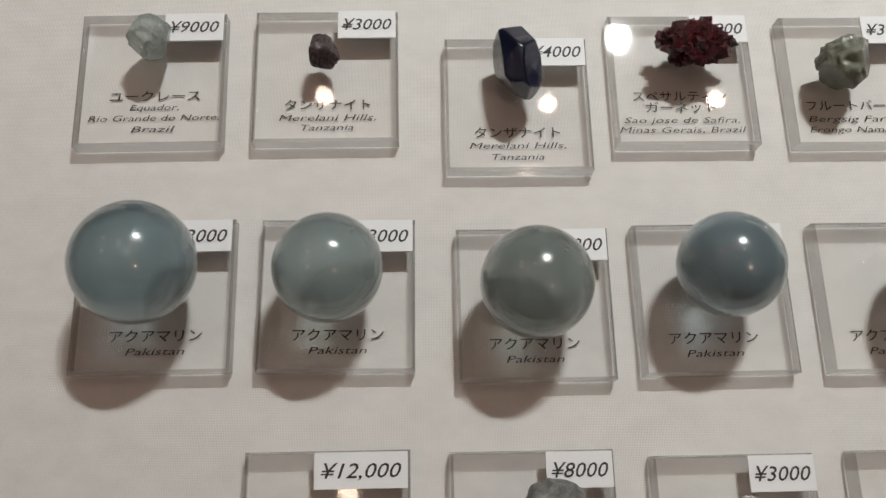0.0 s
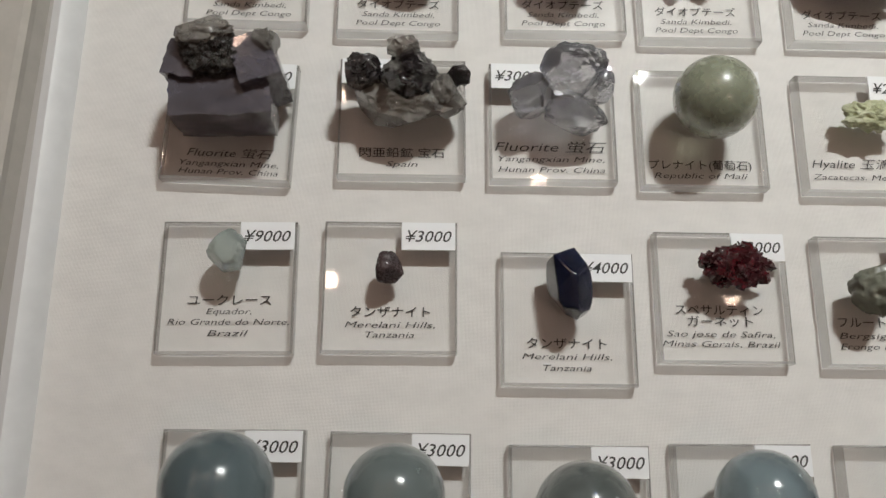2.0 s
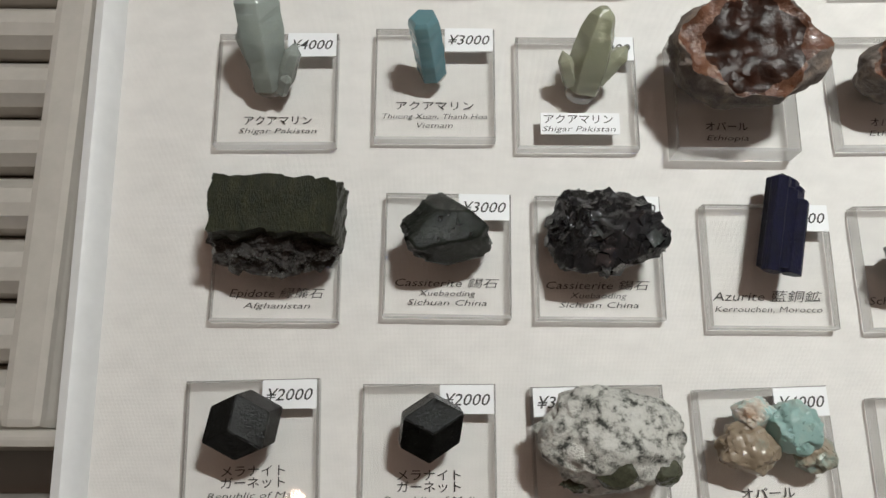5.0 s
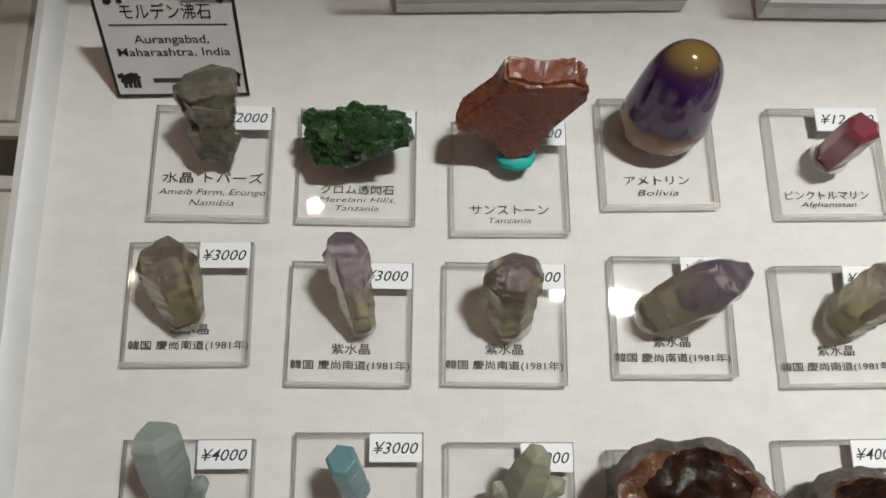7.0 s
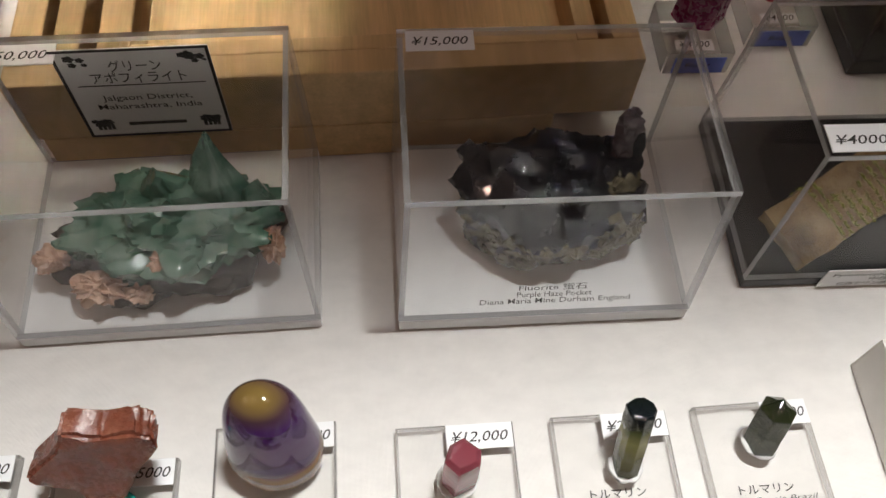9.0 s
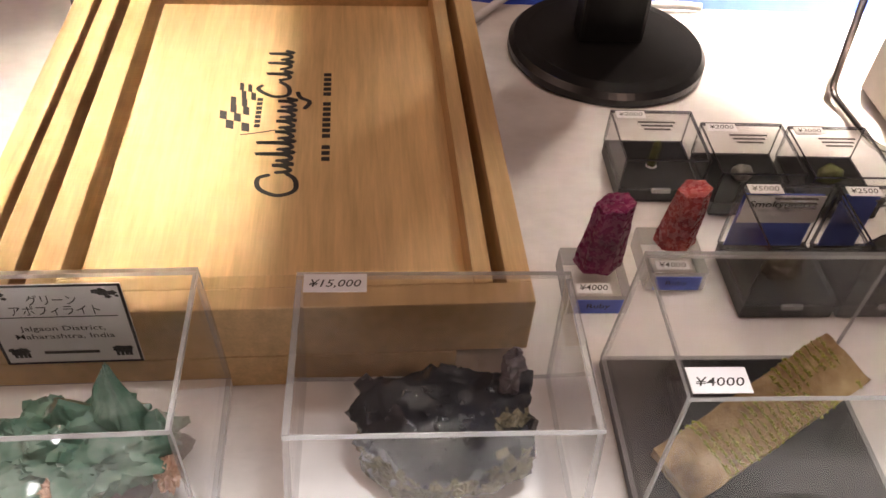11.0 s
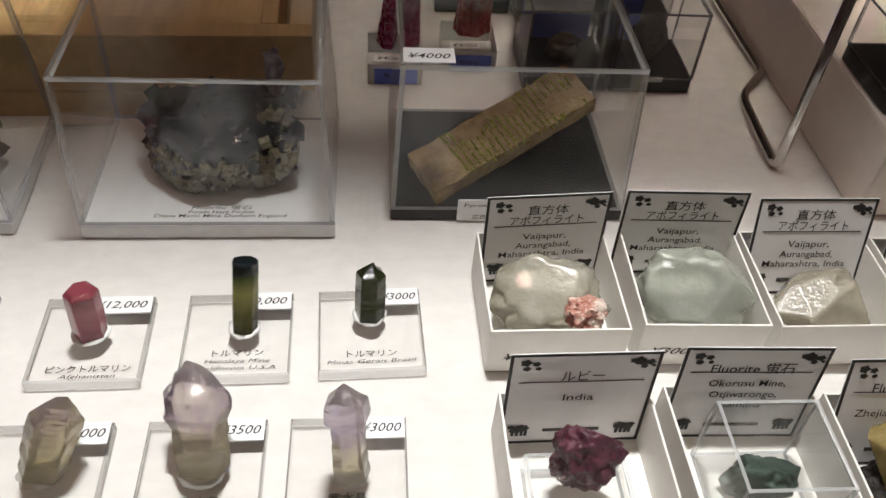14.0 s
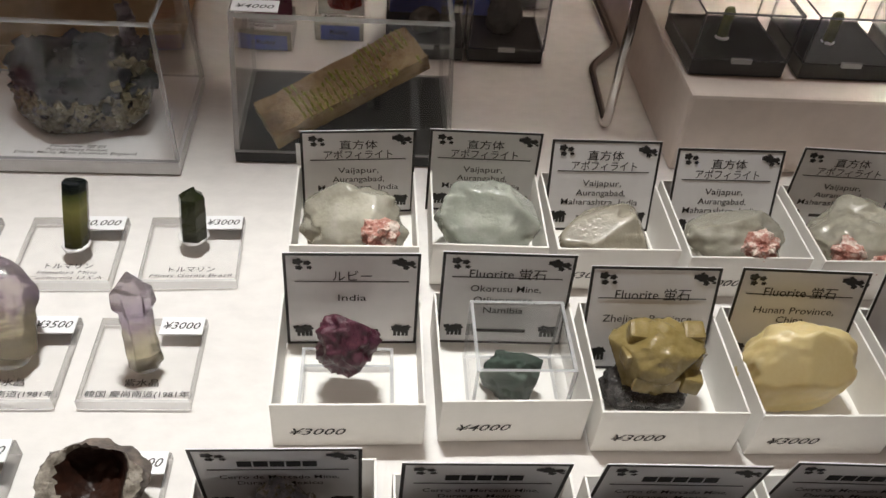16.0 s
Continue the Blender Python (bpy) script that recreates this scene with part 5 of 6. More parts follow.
case_green = clear_case("acrylic_case", -0.0160, 0.480, 2.0, 0.1065, 0.0790, 0.0765, "clear acrylic case with white base holding green crystals", WHITE_PLASTIC, group="large acrylic cases", taper=(0.0032, 0.0062, 0.0045))
apo_green = stone("green_apophyllite", [(0.28, (0.04, 0.11, 0.078)), (0.46, (0.11, 0.235, 0.17)), (0.68, (0.32, 0.46, 0.38))], 60, 0.1, 0.4, 0.3, 0.1, coat=0.4)
stilb = stone("peach_stilbite", [(0.3, (0.40, 0.22, 0.13)), (0.7, (0.70, 0.48, 0.36))], 180, 0.5, 0.9)
basalt = stone("brown_matrix", [(0.3, (0.02, 0.016, 0.012)), (0.7, (0.10, 0.08, 0.06))], 250, 0.6, 1.0)


def green_cluster(x, y, z, label):
    t = thing("mineral_specimen", pose(x, y, z, 0, 0, 4), label, "mineral", "cased specimens")
    base = rock_bm(0.088, 0.050, 0.016, 201, lump=0.35, fine=0.1)
    part("matrix", base, basalt, t, "dark brown matrix", True)
    mass = rock_bm(0.080, 0.050, 0.032, 203, lump=0.35, freq=2.0, fine=0.12, ridge=0.3, ridgef=3.0)
    mass.normal_update()
    g = crust_bm(mass, 110, 3, (0.0015, 0.0038), "cube", -0.3)
    m = Matrix.Translation((0.003, -0.001, 0.006))
    part("green_mass", moved(mass, m), apo_green, t, "green glassy crystal mass", True)
    tagged(part("green_crust", moved(g, m), apo_green, t, "green glassy crystals"), kind="stuff")
    for k, (px, py, pz, pw, pd, ph) in enumerate(((-0.023, -0.019, 0.007, 0.022, 0.014, 0.012), (-0.010, -0.0215, 0.006, 0.013, 0.009, 0.008), (0.002, -0.0175, 0.018, 0.014, 0.010, 0.010), (0.037, -0.010, 0.008, 0.010, 0.016, 0.018), (-0.040, -0.006, 0.010, 0.014, 0.012, 0.008))):
        part("peach_patch", moved(rock_bm(pw, pd, ph, 60 + k, lump=0.5, freq=2.4, fine=0.22, sub=4), Matrix.Translation((px, py, pz))), stilb, t, "peach-coloured crystal patch", True)
    for k, (px, py, pz, r, h, dx, thin) in enumerate(((0.020, 0.006, 0.010, 0.0150, 0.053, 0.10, 0.30), (0.006, 0.006, 0.012, 0.0140, 0.031, -0.25, 0.5), (0.030, 0.002, 0.010, 0.0120, 0.030, 0.30, 0.5), (-0.012, 0.004, 0.012, 0.0120, 0.022, -0.2, 0.6))):
        spur = rock_bm(r * 2, r * 1.6, h, 70 + k, lump=0.25, planes=8, fine=0.06, depth=(0.65, 0.95))
        for v in spur.verts:
            q = 1 - (1 - thin) * v.co.z / h
            v.co.x, v.co.y = v.co.x * q + dx * v.co.z * 0.5, v.co.y * q
        part("crystal_spur", moved(spur, Matrix.Translation((px, py, pz))), apo_green, t, smooth=True)
    return t


green_cluster(0.0365, 0.514, 0.0068, "green apophyllite cluster with peach crystals inside a case")
put_card(label_card(0.050, 0.044, [("グリーン", 0.0042, 0.017, 0.034), ("アポフィライト", 0.0042, 0.031, 0.0285)], [("Jalgaon District,", 0.0028, 0.030, 0.0195), ("Maharashtra, India", 0.0028, 0.035, 0.0150)], 0.61), 0.0345, 0.5478, 0.0345, 0, 2)
tag_on(case_green, "¥50,000", 0.006, 0.062, 0.0766, 0.024)

case_dark = clear_case("acrylic_case", 0.1175, 0.4812, 0.5, 0.1070, 0.0790, 0.0765, "clear acrylic case with white base holding dark fluorite", WHITE_PLASTIC, base_h=0.0070, group="large acrylic cases", taper=(0.0032, 0.0062, 0.0045))
dark_fl = stone("dark_fluorite", [(0.3, (0.003, 0.003, 0.005)), (0.55, (0.013, 0.013, 0.017)), (0.8, (0.055, 0.055, 0.062))], 150, 0.14, 0.8, coat=0.4)
brassy = stone("brassy_crystals", [(0.3, (0.05, 0.043, 0.025)), (0.7, (0.26, 0.225, 0.14))], 300, 0.2, 0.8)
violet = stone("violet_crystals", [(0.3, (0.05, 0.038, 0.045)), (0.7, (0.24, 0.19, 0.20))], 220, 0.12, 0.7, 0.15)


def dark_cluster(x, y, z, label):
    t = thing("mineral_specimen", pose(x, y, z), label, "mineral", "cased specimens")
    base = rock_bm(0.088, 0.054, 0.044, 211, lump=0.3, fine=0.09, planes=5, flat=0.2, depth=(0.75, 0.95))
    for v in base.verts:
        q = 0.66 + 0.38 * v.co.z / 0.044
        v.co.x, v.co.y = v.co.x * q, v.co.y * q - 0.005 + 0.30 * v.co.z
        v.co.z = min(v.co.z, 0.036 + 0.0035 * noise.noise(v.co * 130))
    base.normal_update()
    a = crust_bm(base, 60, 3, (0.003, 0.008), "cube", -0.3, lambda c: c.z > 0.018)
    b = crust_bm(base, 320, 4, (0.0018, 0.0042), "cube", -0.8, lambda c: c.y < 0.004 and c.z < 0.021)
    c = crust_bm(base, 90, 5, (0.0025, 0.005), "cube", -0.5, lambda q: q.x > 0.018 and q.z < 0.034)
    part("matrix", base, dark_fl, t, "dark grey fluorite mass", True)
    tagged(part("dark_crust", a, dark_fl, t), kind="stuff")
    tagged(part("brassy_crust", b, brassy, t, "small brassy crystals"), kind="stuff")
    tagged(part("pale_crust", c, brassy, t), kind="stuff")
    tower = rock_bm(0.0075, 0.0075, 0.030, 8, lump=0.3, sub=4)
    tower.normal_update()
    d = crust_bm(tower, 70, 9, (0.002, 0.0038), "cube", -0.8)
    m = Matrix.Translation((0.0235, 0.0107, 0.029))
    part("violet_tower", moved(tower, m), violet, t, "violet crystal tower", True)
    tagged(part("violet_crust", moved(d, m), violet, t), kind="stuff")
    return t


dark_cluster(0.1745, 0.5180, 0.0077, "dark fluorite cluster with brassy crystals inside a case")
tag_on(case_dark, "¥15,000", 0.0060, 0.0645, 0.0766, 0.0225)
for body, ww, up in (("Fluorite 蛍石", 0.026, 0.0088), ("Purple Haze Pocket", 0.028, 0.0058), ("Diana Maria Mine Durham England", 0.056, 0.0030)):
    part("caption", text_bm(body, 0.0021, ww, 0.15, 0.002, 0.058, 0.0030 + up * 0.9, 0.00715), INK, case_dark)

case_slab = clear_case("acrylic_case", 0.2480, 0.4940, 0.0, 0.1060, 0.0780, 0.0765, "clear acrylic case with black base holding a yellow-green slab", BLACK, base_h=0.0055, edge=CASE_EDGE, group="large acrylic cases", taper=(0.0032, 0.0062, 0.0045))
pyro = stone("pyromorphite_slab", [(0.25, (0.08, 0.042, 0.014)), (0.45, (0.26, 0.165, 0.06)), (0.7, (0.42, 0.32, 0.16))], 110, 0.6, 1.0)
pyro_g = stone("yellow_green_crystals", [(0.3, (0.24, 0.26, 0.02)), (0.7, (0.46, 0.47, 0.06))], 200, 0.3, 0.6)


def slab(x, y, z, label):
    t = thing("mineral_specimen", pose(x, y, z, 0, 0, 27), label, "mineral", "cased specimens")
    bm = block_bm(0.087, 0.024, 0.010, 7, 26, 0.0006)
    moved(bm, Matrix.Rotation(radians(-17), 4, "Y") @ Matrix.Rotation(radians(12), 4, "X"))
    low = min(v.co.z for v in bm.verts)
    moved(bm, Matrix.Translation((0, 0, -low)))
    bm.normal_update()
    g = crust_bm(bm, 1400, 6, (0.0009, 0.0019), "point", 0.45, lambda c: -0.030 < c.x < 0.036 and noise.noise(c * 60) > -0.1)
    part("prop", box_bm(0.016, -0.001, 0.0, 0.020, 0.010, 0.016, 0.0005), BLACK, t, "small black prop")
    part("matrix", bm, pyro, t, "brown and cream rock slab", True)
    tagged(part("green_crust", g, pyro_g, t, "yellow-green crystal crust"), kind="stuff")
    return t


slab(0.3005, 0.5270, 0.0062, "cream-brown rock slab with yellow-green crystal crust inside a case")
tag_on(case_slab, "¥4000", 0.0042, 0.0075, 0.0766, 0.0205, 0.0105)
plate = part("caption_plate", moved(box_bm(0.030, -0.0006, 0.0, 0.074, -0.0001, 0.0125), Matrix()), PAPER, case_slab, "white caption plate")
for body, ww, up in (("Pyromorphite 緑鉛鉱", 0.038, 0.0086), ("中国", 0.008, 0.0052), ("広西チワン族自治区", 0.030, 0.0016)):
    part("lettering", moved(text_bm(body, 0.0021, ww, 0, 0.002, 0.052, up), Matrix.Translation((0, -0.0008, 0)) @ Matrix.Rotation(math.pi / 2, 4, "X")), INK, plate)

case_left = clear_case("acrylic_case", -0.1280, 0.487, 1.0, 0.0640, 0.07, 0.072, "clear acrylic case with brown specimen near the table rim", WHITE_PLASTIC, group="large acrylic cases")
lump(-0.098, 0.520, 0.044, 0.034, 0.026, 221, basalt, "dark brown rough stone inside a clear case", z=0.0068)
front_card = put_card(label_card(0.0455, 0.042, [("モルデン沸石", 0.0044, 0.029, 0.0295)], [("Aurangabad,", 0.0031, 0.0245, 0.0205), ("Maharashtra, India", 0.0031, 0.037, 0.0158)], 0.64), -0.0890, 0.4460, 0.0008, 33, 2)
tag = part("price_tag", box_bm(0.0060, -0.0009, 0.0362, 0.0225, -0.0004, 0.0430), PAPER, front_card, "white paper price tag")
part("lettering", moved(text_bm("¥2000", 0.0034, 0.0125, 0.25, 0.004, 0.0142, 0.0378), Matrix.Translation((0, -0.0011, 0)) @ Matrix.Rotation(math.pi / 2, 4, "X")), INK, tag)


# ---- white card boxes with labels ----
def card_box(x, y, ang, w, d, price, h=0.0235):
    t = thing("card_box", pose(x, y, 0.0004, 0, 0, ang), "open white cardboard tray with a handwritten-style price", "box", "white card boxes")
    k = 0.0009
    part("box_base", box_bm(k, k, 0, w - k, d - k, k), BOXPAPER, t)
    part("box_wall", box_bm(0, 0, 0, w, k, h, 0.0003), BOXPAPER, t)
    part("box_wall", box_bm(0, d - k, 0, w, d, h, 0.0003), BOXPAPER, t)
    part("box_wall", box_bm(0, k, 0, k, d - k, h, 0.0003), BOXPAPER, t)
    part("box_wall", box_bm(w - k, k, 0, w, d - k, h, 0.0003), BOXPAPER, t)
    if price:
        part("lettering", moved(text_bm(price, 0.0038, 0.0195, 0.35, 0.004, w * 0.30, 0.0068), Matrix.Translation((0, -0.0002, 0)) @ Matrix.Rotation(math.pi / 2, 4, "X")), INK, t)
    return t


APO = ([("直方体", 0.0036, 0.0165, 0.0350), ("アポフィライト", 0.0036, 0.030, 0.0300)], [("Vaijapur,", 0.0030, 0.018, 0.0222), ("Aurangabad,", 0.0030, 0.023, 0.0175), ("Maharashtra, India", 0.0030, 0.036, 0.0130)])


def apo_card():
    return label_card(0.0500, 0.0440, APO[0], APO[1], 0.66)


# back row
for bx, by, bw, ba, ct, cr in ((0.2825, 0.4095, 0.0525, 0.5, 4, 4), (0.3405, 0.4120, 0.0485, -1, 3, 0), (0.3925, 0.4105, 0.0530, 0.5, 17, 0), (0.4485, 0.4070, 0.0535, 0.5, 18, 0), (0.5065, 0.4060, 0.0535, 1.0, 3, -4)):
    card_box(bx, by, ba, bw, 0.0520, "¥3000")
    put_card(apo_card(), bx + bw / 2 + 0.0005, by + 0.0510 - 0.044 * math.sin(radians(ct)) - 0.001, 0.0018, ct, cr + ba)
apo_pale = stone("pale_apophyllite", [(0.3, (0.50, 0.47, 0.37)), (0.55, (0.68, 0.66, 0.56)), (0.8, (0.84, 0.82, 0.76))], 90, 0.10, 0.5, 0.64, 0.10, coat=0.3)
apo_mint = stone("mint_apophyllite", [(0.3, (0.50, 0.54, 0.46)), (0.55, (0.66, 0.69, 0.62)), (0.8, (0.84, 0.84, 0.80))], 90, 0.10, 0.5, 0.64, 0.10, coat=0.3)
apo_beige = stone("beige_apophyllite", [(0.3, (0.48, 0.44, 0.34)), (0.6, (0.60, 0.56, 0.46)), (0.85, (0.74, 0.71, 0.63))], 90, 0.10, 0.5, 0.64, 0.10, coat=0.3)
red_bits = stone("brick_red_crystals", [(0.32, (0.22, 0.06, 0.04)), (0.48, (0.48, 0.22, 0.17)), (0.60, (0.80, 0.70, 0.62))], 220, 0.5, 1.0)


def apophyllite(x, y, w, d, h, seed, mt, label, reds):
    t = thing("mineral_specimen", pose(x, y, 0.0015), label, "mineral", "boxed specimens")
    part("crystal_mass", rock_bm(w, d, h, seed, planes=11, lump=0.2, fine=0.02, depth=(0.62, 0.92)), mt, t, smooth=True)
    for k, (rx, ry, rz, rr) in enumerate(reds):
        bm = rock_bm(rr, rr * 0.9, rr * 0.8, seed + k, lump=0.4, fine=0.2, sub=4)
        part("red_inclusion", moved(bm, Matrix.Translation((rx, ry, rz))), red_bits, t, "brick-red and white crystal patch", True)
    return t


apophyllite(0.3080, 0.4310, 0.047, 0.033, 0.030, 301, apo_pale, "pale greenish apophyllite with red patches in a box", ((-0.008, -0.0128, 0.002, 0.014), (0.011, -0.0110, 0.013, 0.017)))
apophyllite(0.3650, 0.4340, 0.045, 0.034, 0.034, 302, apo_mint, "pale mint-green apophyllite crystals in a box", ())
apophyllite(0.4190, 0.4320, 0.044, 0.032, 0.024, 303, apo_beige, "pale beige translucent apophyllite in a box", ())
apophyllite(0.4750, 0.4280, 0.046, 0.034, 0.031, 304, apo_pale, "pale apophyllite with a pinkish red patch in a box", ((0.005, -0.0135, 0.017, 0.017),))
apophyllite(0.5330, 0.4270, 0.047, 0.034, 0.032, 305, apo_pale, "pale apophyllite with brick-red patches in a box", ((-0.012, -0.012, 0.014, 0.016), (0.004, -0.015, 0.011, 0.013)))

# middle row
MID = (
    (0.2825, 0.3315, 0.0525, 0.3, "¥3000", 5, 1, [("ルビー", 0.0040, 0.0145, 0.0325)], [("India", 0.0032, 0.0105, 0.0225)], 0.70),
    (0.3405, 0.3330, 0.0525, 0.8, "¥4000", 6, -1, [("Fluorite 蛍石", 0.0040, 0.0290, 0.0335)], [("Okorusu Mine,", 0.0032, 0.0270, 0.0268), ("Otjiwarongo,", 0.0032, 0.0240, 0.0212), ("Namibia", 0.0032, 0.0155, 0.0160)], 0.74),
    (0.3955, 0.3290, 0.0525, -0.5, "¥3000", 17, 0, [("Fluorite 蛍石", 0.0040, 0.0290, 0.0315)], [("Zhejiang Province,", 0.0032, 0.0360, 0.0215), ("China.", 0.0032, 0.0120, 0.0160)], 0.70),
    (0.4525, 0.3275, 0.0525, 0.0, "¥3000", 11, -2, [("Fluorite 蛍石", 0.0040, 0.0285, 0.0330)], [("Hunan Province,", 0.0032, 0.0320, 0.0250), ("China.", 0.0032, 0.0120, 0.0205)], 0.74),
    (0.5090, 0.3275, 0.0525, 0.0, "¥3000", 10, -2, [("Fluorite 蛍石", 0.0040, 0.0285, 0.0330)], [("England", 0.0032, 0.0160, 0.0250)], 0.74),
)
for bx, by, bw, ba, price, ct, cr, title, lines, rule in MID:
    card_box(bx, by, ba, bw, 0.0520, price)
    put_card(label_card(0.0500, 0.0452, title, lines, rule), bx + bw / 2, by + 0.0510 - 0.045 * math.sin(radians(ct)) - 0.001, 0.0018, ct, cr)

ruby_m = stone("ruby_maroon", [(0.3, (0.035, 0.010, 0.018)), (0.6, (0.10, 0.025, 0.045)), (0.85, (0.26, 0.11, 0.10))], 170, 0.3, 1.0, coat=0.2)


def open_tub(x, y, z, w, d, h, label):
    t = thing("clear_tub", pose(x, y, z), label, "tub", "small clear tubs")
    k = 0.0012
    pane("tub_wall", (0, 0, 0, w, k, h), 1, t)
    pane("tub_wall", (0, d - k, 0, w, d, h), 1, t)
    pane("tub_wall", (0, k, 0, k, d - k, h), 0, t)
    pane("tub_wall", (w - k, k, 0, w, d - k, h), 0, t)
    part("tub_top", box_bm(k, k, h - k, w - k, d - k, h, 0, 2), [CASE, CASE_EDGE], t)
    return t


open_tub(0.2905, 0.3370, 0.0016, 0.034, 0.030, 0.010, "low clear plastic tub holding up a ruby")
lump(0.3080, 0.3570, 0.0240, 0.019, 0.0265, 311, ruby_m, "rough maroon ruby crystal on a clear tub", z=0.0118, lump=0.35, planes=4, fine=0.1)
fl_dark = stone("dark_green_fluorite", [(0.3, (0.02, 0.035, 0.028)), (0.6, (0.07, 0.10, 0.08)), (0.85, (0.35, 0.38, 0.35))], 200, 0.15, 0.8)
open_tub(0.3520, 0.3390, 0.0016, 0.035, 0.033, 0.0315, "small clear plastic cube over a green crystal")
lump(0.3680, 0.3540, 0.022, 0.018, 0.022, 312, fl_dark, "small dark green fluorite crystal in a clear cube", z=0.0016, lump=0.35, planes=5)
fl_yellow = stone("yellow_fluorite", [(0.3, (0.30, 0.22, 0.07)), (0.6, (0.44, 0.34, 0.14)), (0.85, (0.60, 0.52, 0.32))], 120, 0.16, 0.6, 0.35, 0.1, coat=0.3)
t = thing("mineral_specimen", pose(0.4190, 0.3520, 0.0016), "yellow fluorite cubes on black rock in a box", "mineral", "boxed specimens")
base = rock_bm(0.036, 0.026, 0.016, 321, lump=0.25)
part("matrix", base, black_druse, t, "black rock base", True)
part("crystal_mass", moved(rock_bm(0.036, 0.026, 0.026, 322, planes=9, lump=0.15, fine=0.05, depth=(0.7, 0.95)), Matrix.Translation((0.003, 0.003, 0.009))), fl_yellow, t, smooth=True)
rng = random.Random(8)
for k in range(9):
    s = rng.uniform(0.006, 0.009)
    bm = box_bm(-s / 2, -s / 2, -s / 2, s / 2, s / 2, s / 2, s * 0.18)
    m = Matrix.Translation((0.003 + (k % 3 - 1) * 0.010 + rng.uniform(-0.002, 0.002), -0.006 + (k // 3) * 0.006, 0.018 + (k // 3) * 0.006)) @ Euler((rng.uniform(-0.2, 0.2), rng.uniform(-0.2, 0.2), rng.uniform(-0.2, 0.2))).to_matrix().to_4x4()
    part("fluorite_cube", moved(bm, m), fl_yellow, t)
calcite = stone("butter_calcite", [(0.3, (0.66, 0.51, 0.23)), (0.6, (0.73, 0.60, 0.31)), (0.85, (0.78, 0.68, 0.42))], 60, 0.35, 0.2, 0.1, 0.4)
lump(0.4745, 0.3530, 0.046, 0.026, 0.040, 331, calcite, "smooth butter-yellow fluorite piece in a box", z=0.0016, planes=4, lump=0.12, fine=0.03)
lump(0.5340, 0.3520, 0.038, 0.030, 0.026, 332, smoke_fl, "smoky violet fluorite piece in a box", z=0.0016, planes=6)

# front row
blue_druse = stone("blue_grey_druse", [(0.3, (0.06, 0.06, 0.06)), (0.55, (0.20, 0.22, 0.25)), (0.8, (0.52, 0.53, 0.54))], 260, 0.3, 1.0)
blue_pts = stone("blue_grey_points", [(0.30, (0.03, 0.035, 0.05)), (0.42, (0.16, 0.19, 0.26)), (0.50, (0.42, 0.43, 0.44)), (0.58, (0.16, 0.15, 0.08)), (0.66, (0.30, 0.31, 0.34)), (0.78, (0.55, 0.55, 0.54))], 110, 0.15, 0.5, 0.2)
for bx, by, bw, seed in ((0.2630, 0.2550, 0.0560, 1), (0.3240, 0.2500, 0.0570, 2), (0.3850, 0.2490, 0.0550, 3), (0.4430, 0.2490, 0.0560, 4)):
    card_box(bx, by, 0.5, bw, 0.0560, "¥3000")
    card = put_card(label_card(0.050, 0.0455, [], [("Cerro de Mercado Mine,", 0.0028, 0.036, 0.0245), ("Durango, Mexico", 0.0028, 0.026, 0.0200)], 0.68), bx + bw / 2 - 0.002, by + 0.0520, 0.0016, -9, 1 - seed * 0.8)
    for k in range(5):
        part("printed_bar", box_bm(-0.0118 + k * 0.0048, -0.0002, 0.0335, -0.0076 + k * 0.0048, -0.0001, 0.0371), INK, card)
    lump_crust(bx + bw / 2 + 0.001, by + 0.0265, 0.052, 0.044, 0.034, 340 + seed, blue_druse, blue_pts, "blue-grey sparkling crystal druse in a box", 900, (0.0010, 0.0026), z=0.0016, lump=0.4, fine=0.14)



# ---- wooden nested boxes ----
def wooden_boxes():
    turn = pose(0.2125, 0.5650, 0.0004, 0, 0, 2.0)
    outer = thing("wooden_tray", turn, "large pale wooden tray with a printed honey-coloured panel", "tray")
    def wall(x0, y0, z0, x1, y1, z1, mt=WOOD, name="wall"):
        return part(name, box_bm(x0, y0, z0, x1, y1, z1, 0.0008), mt, outer)
    part("plinth", box_bm(-0.228, 0.0, 0, -0.030, 0.280, 0.0196, 0.0008), WOOD, outer)
    wall(-0.232, 0.0, 0.020, 0.0, 0.011, 0.050)
    wall(-0.232, 0.277, 0.020, 0.0, 0.288, 0.052)
    wall(-0.0105, 0.011, 0.020, 0.0, 0.277, 0.050)
    wall(-0.232, 0.011, 0.020, -0.2205, 0.277, 0.050)
    wall(-0.2165, 0.0115, 0.0225, -0.2065, 0.2765, 0.050)
    wall(-0.2005, 0.0115, 0.0225, -0.1885, 0.2765, 0.050)
    wall(-0.0240, 0.0115, 0.0225, -0.0160, 0.2765, 0.050)
    wall(-0.1885, 0.0115, 0.0225, -0.0240, 0.0185, 0.0495)
    wall(-0.1885, 0.2690, 0.0225, -0.0240, 0.2765, 0.0515)
    part("panel", box_bm(-0.1885, 0.0185, 0.0280, -0.0240, 0.2690, 0.0320), WOOD_PANEL, outer, "honey-coloured panel with dark print")
    part("floor_board", box_bm(-0.2205, 0.011, 0.0200, -0.0105, 0.277, 0.0222), WOOD, outer)
    return outer


tray = wooden_boxes()


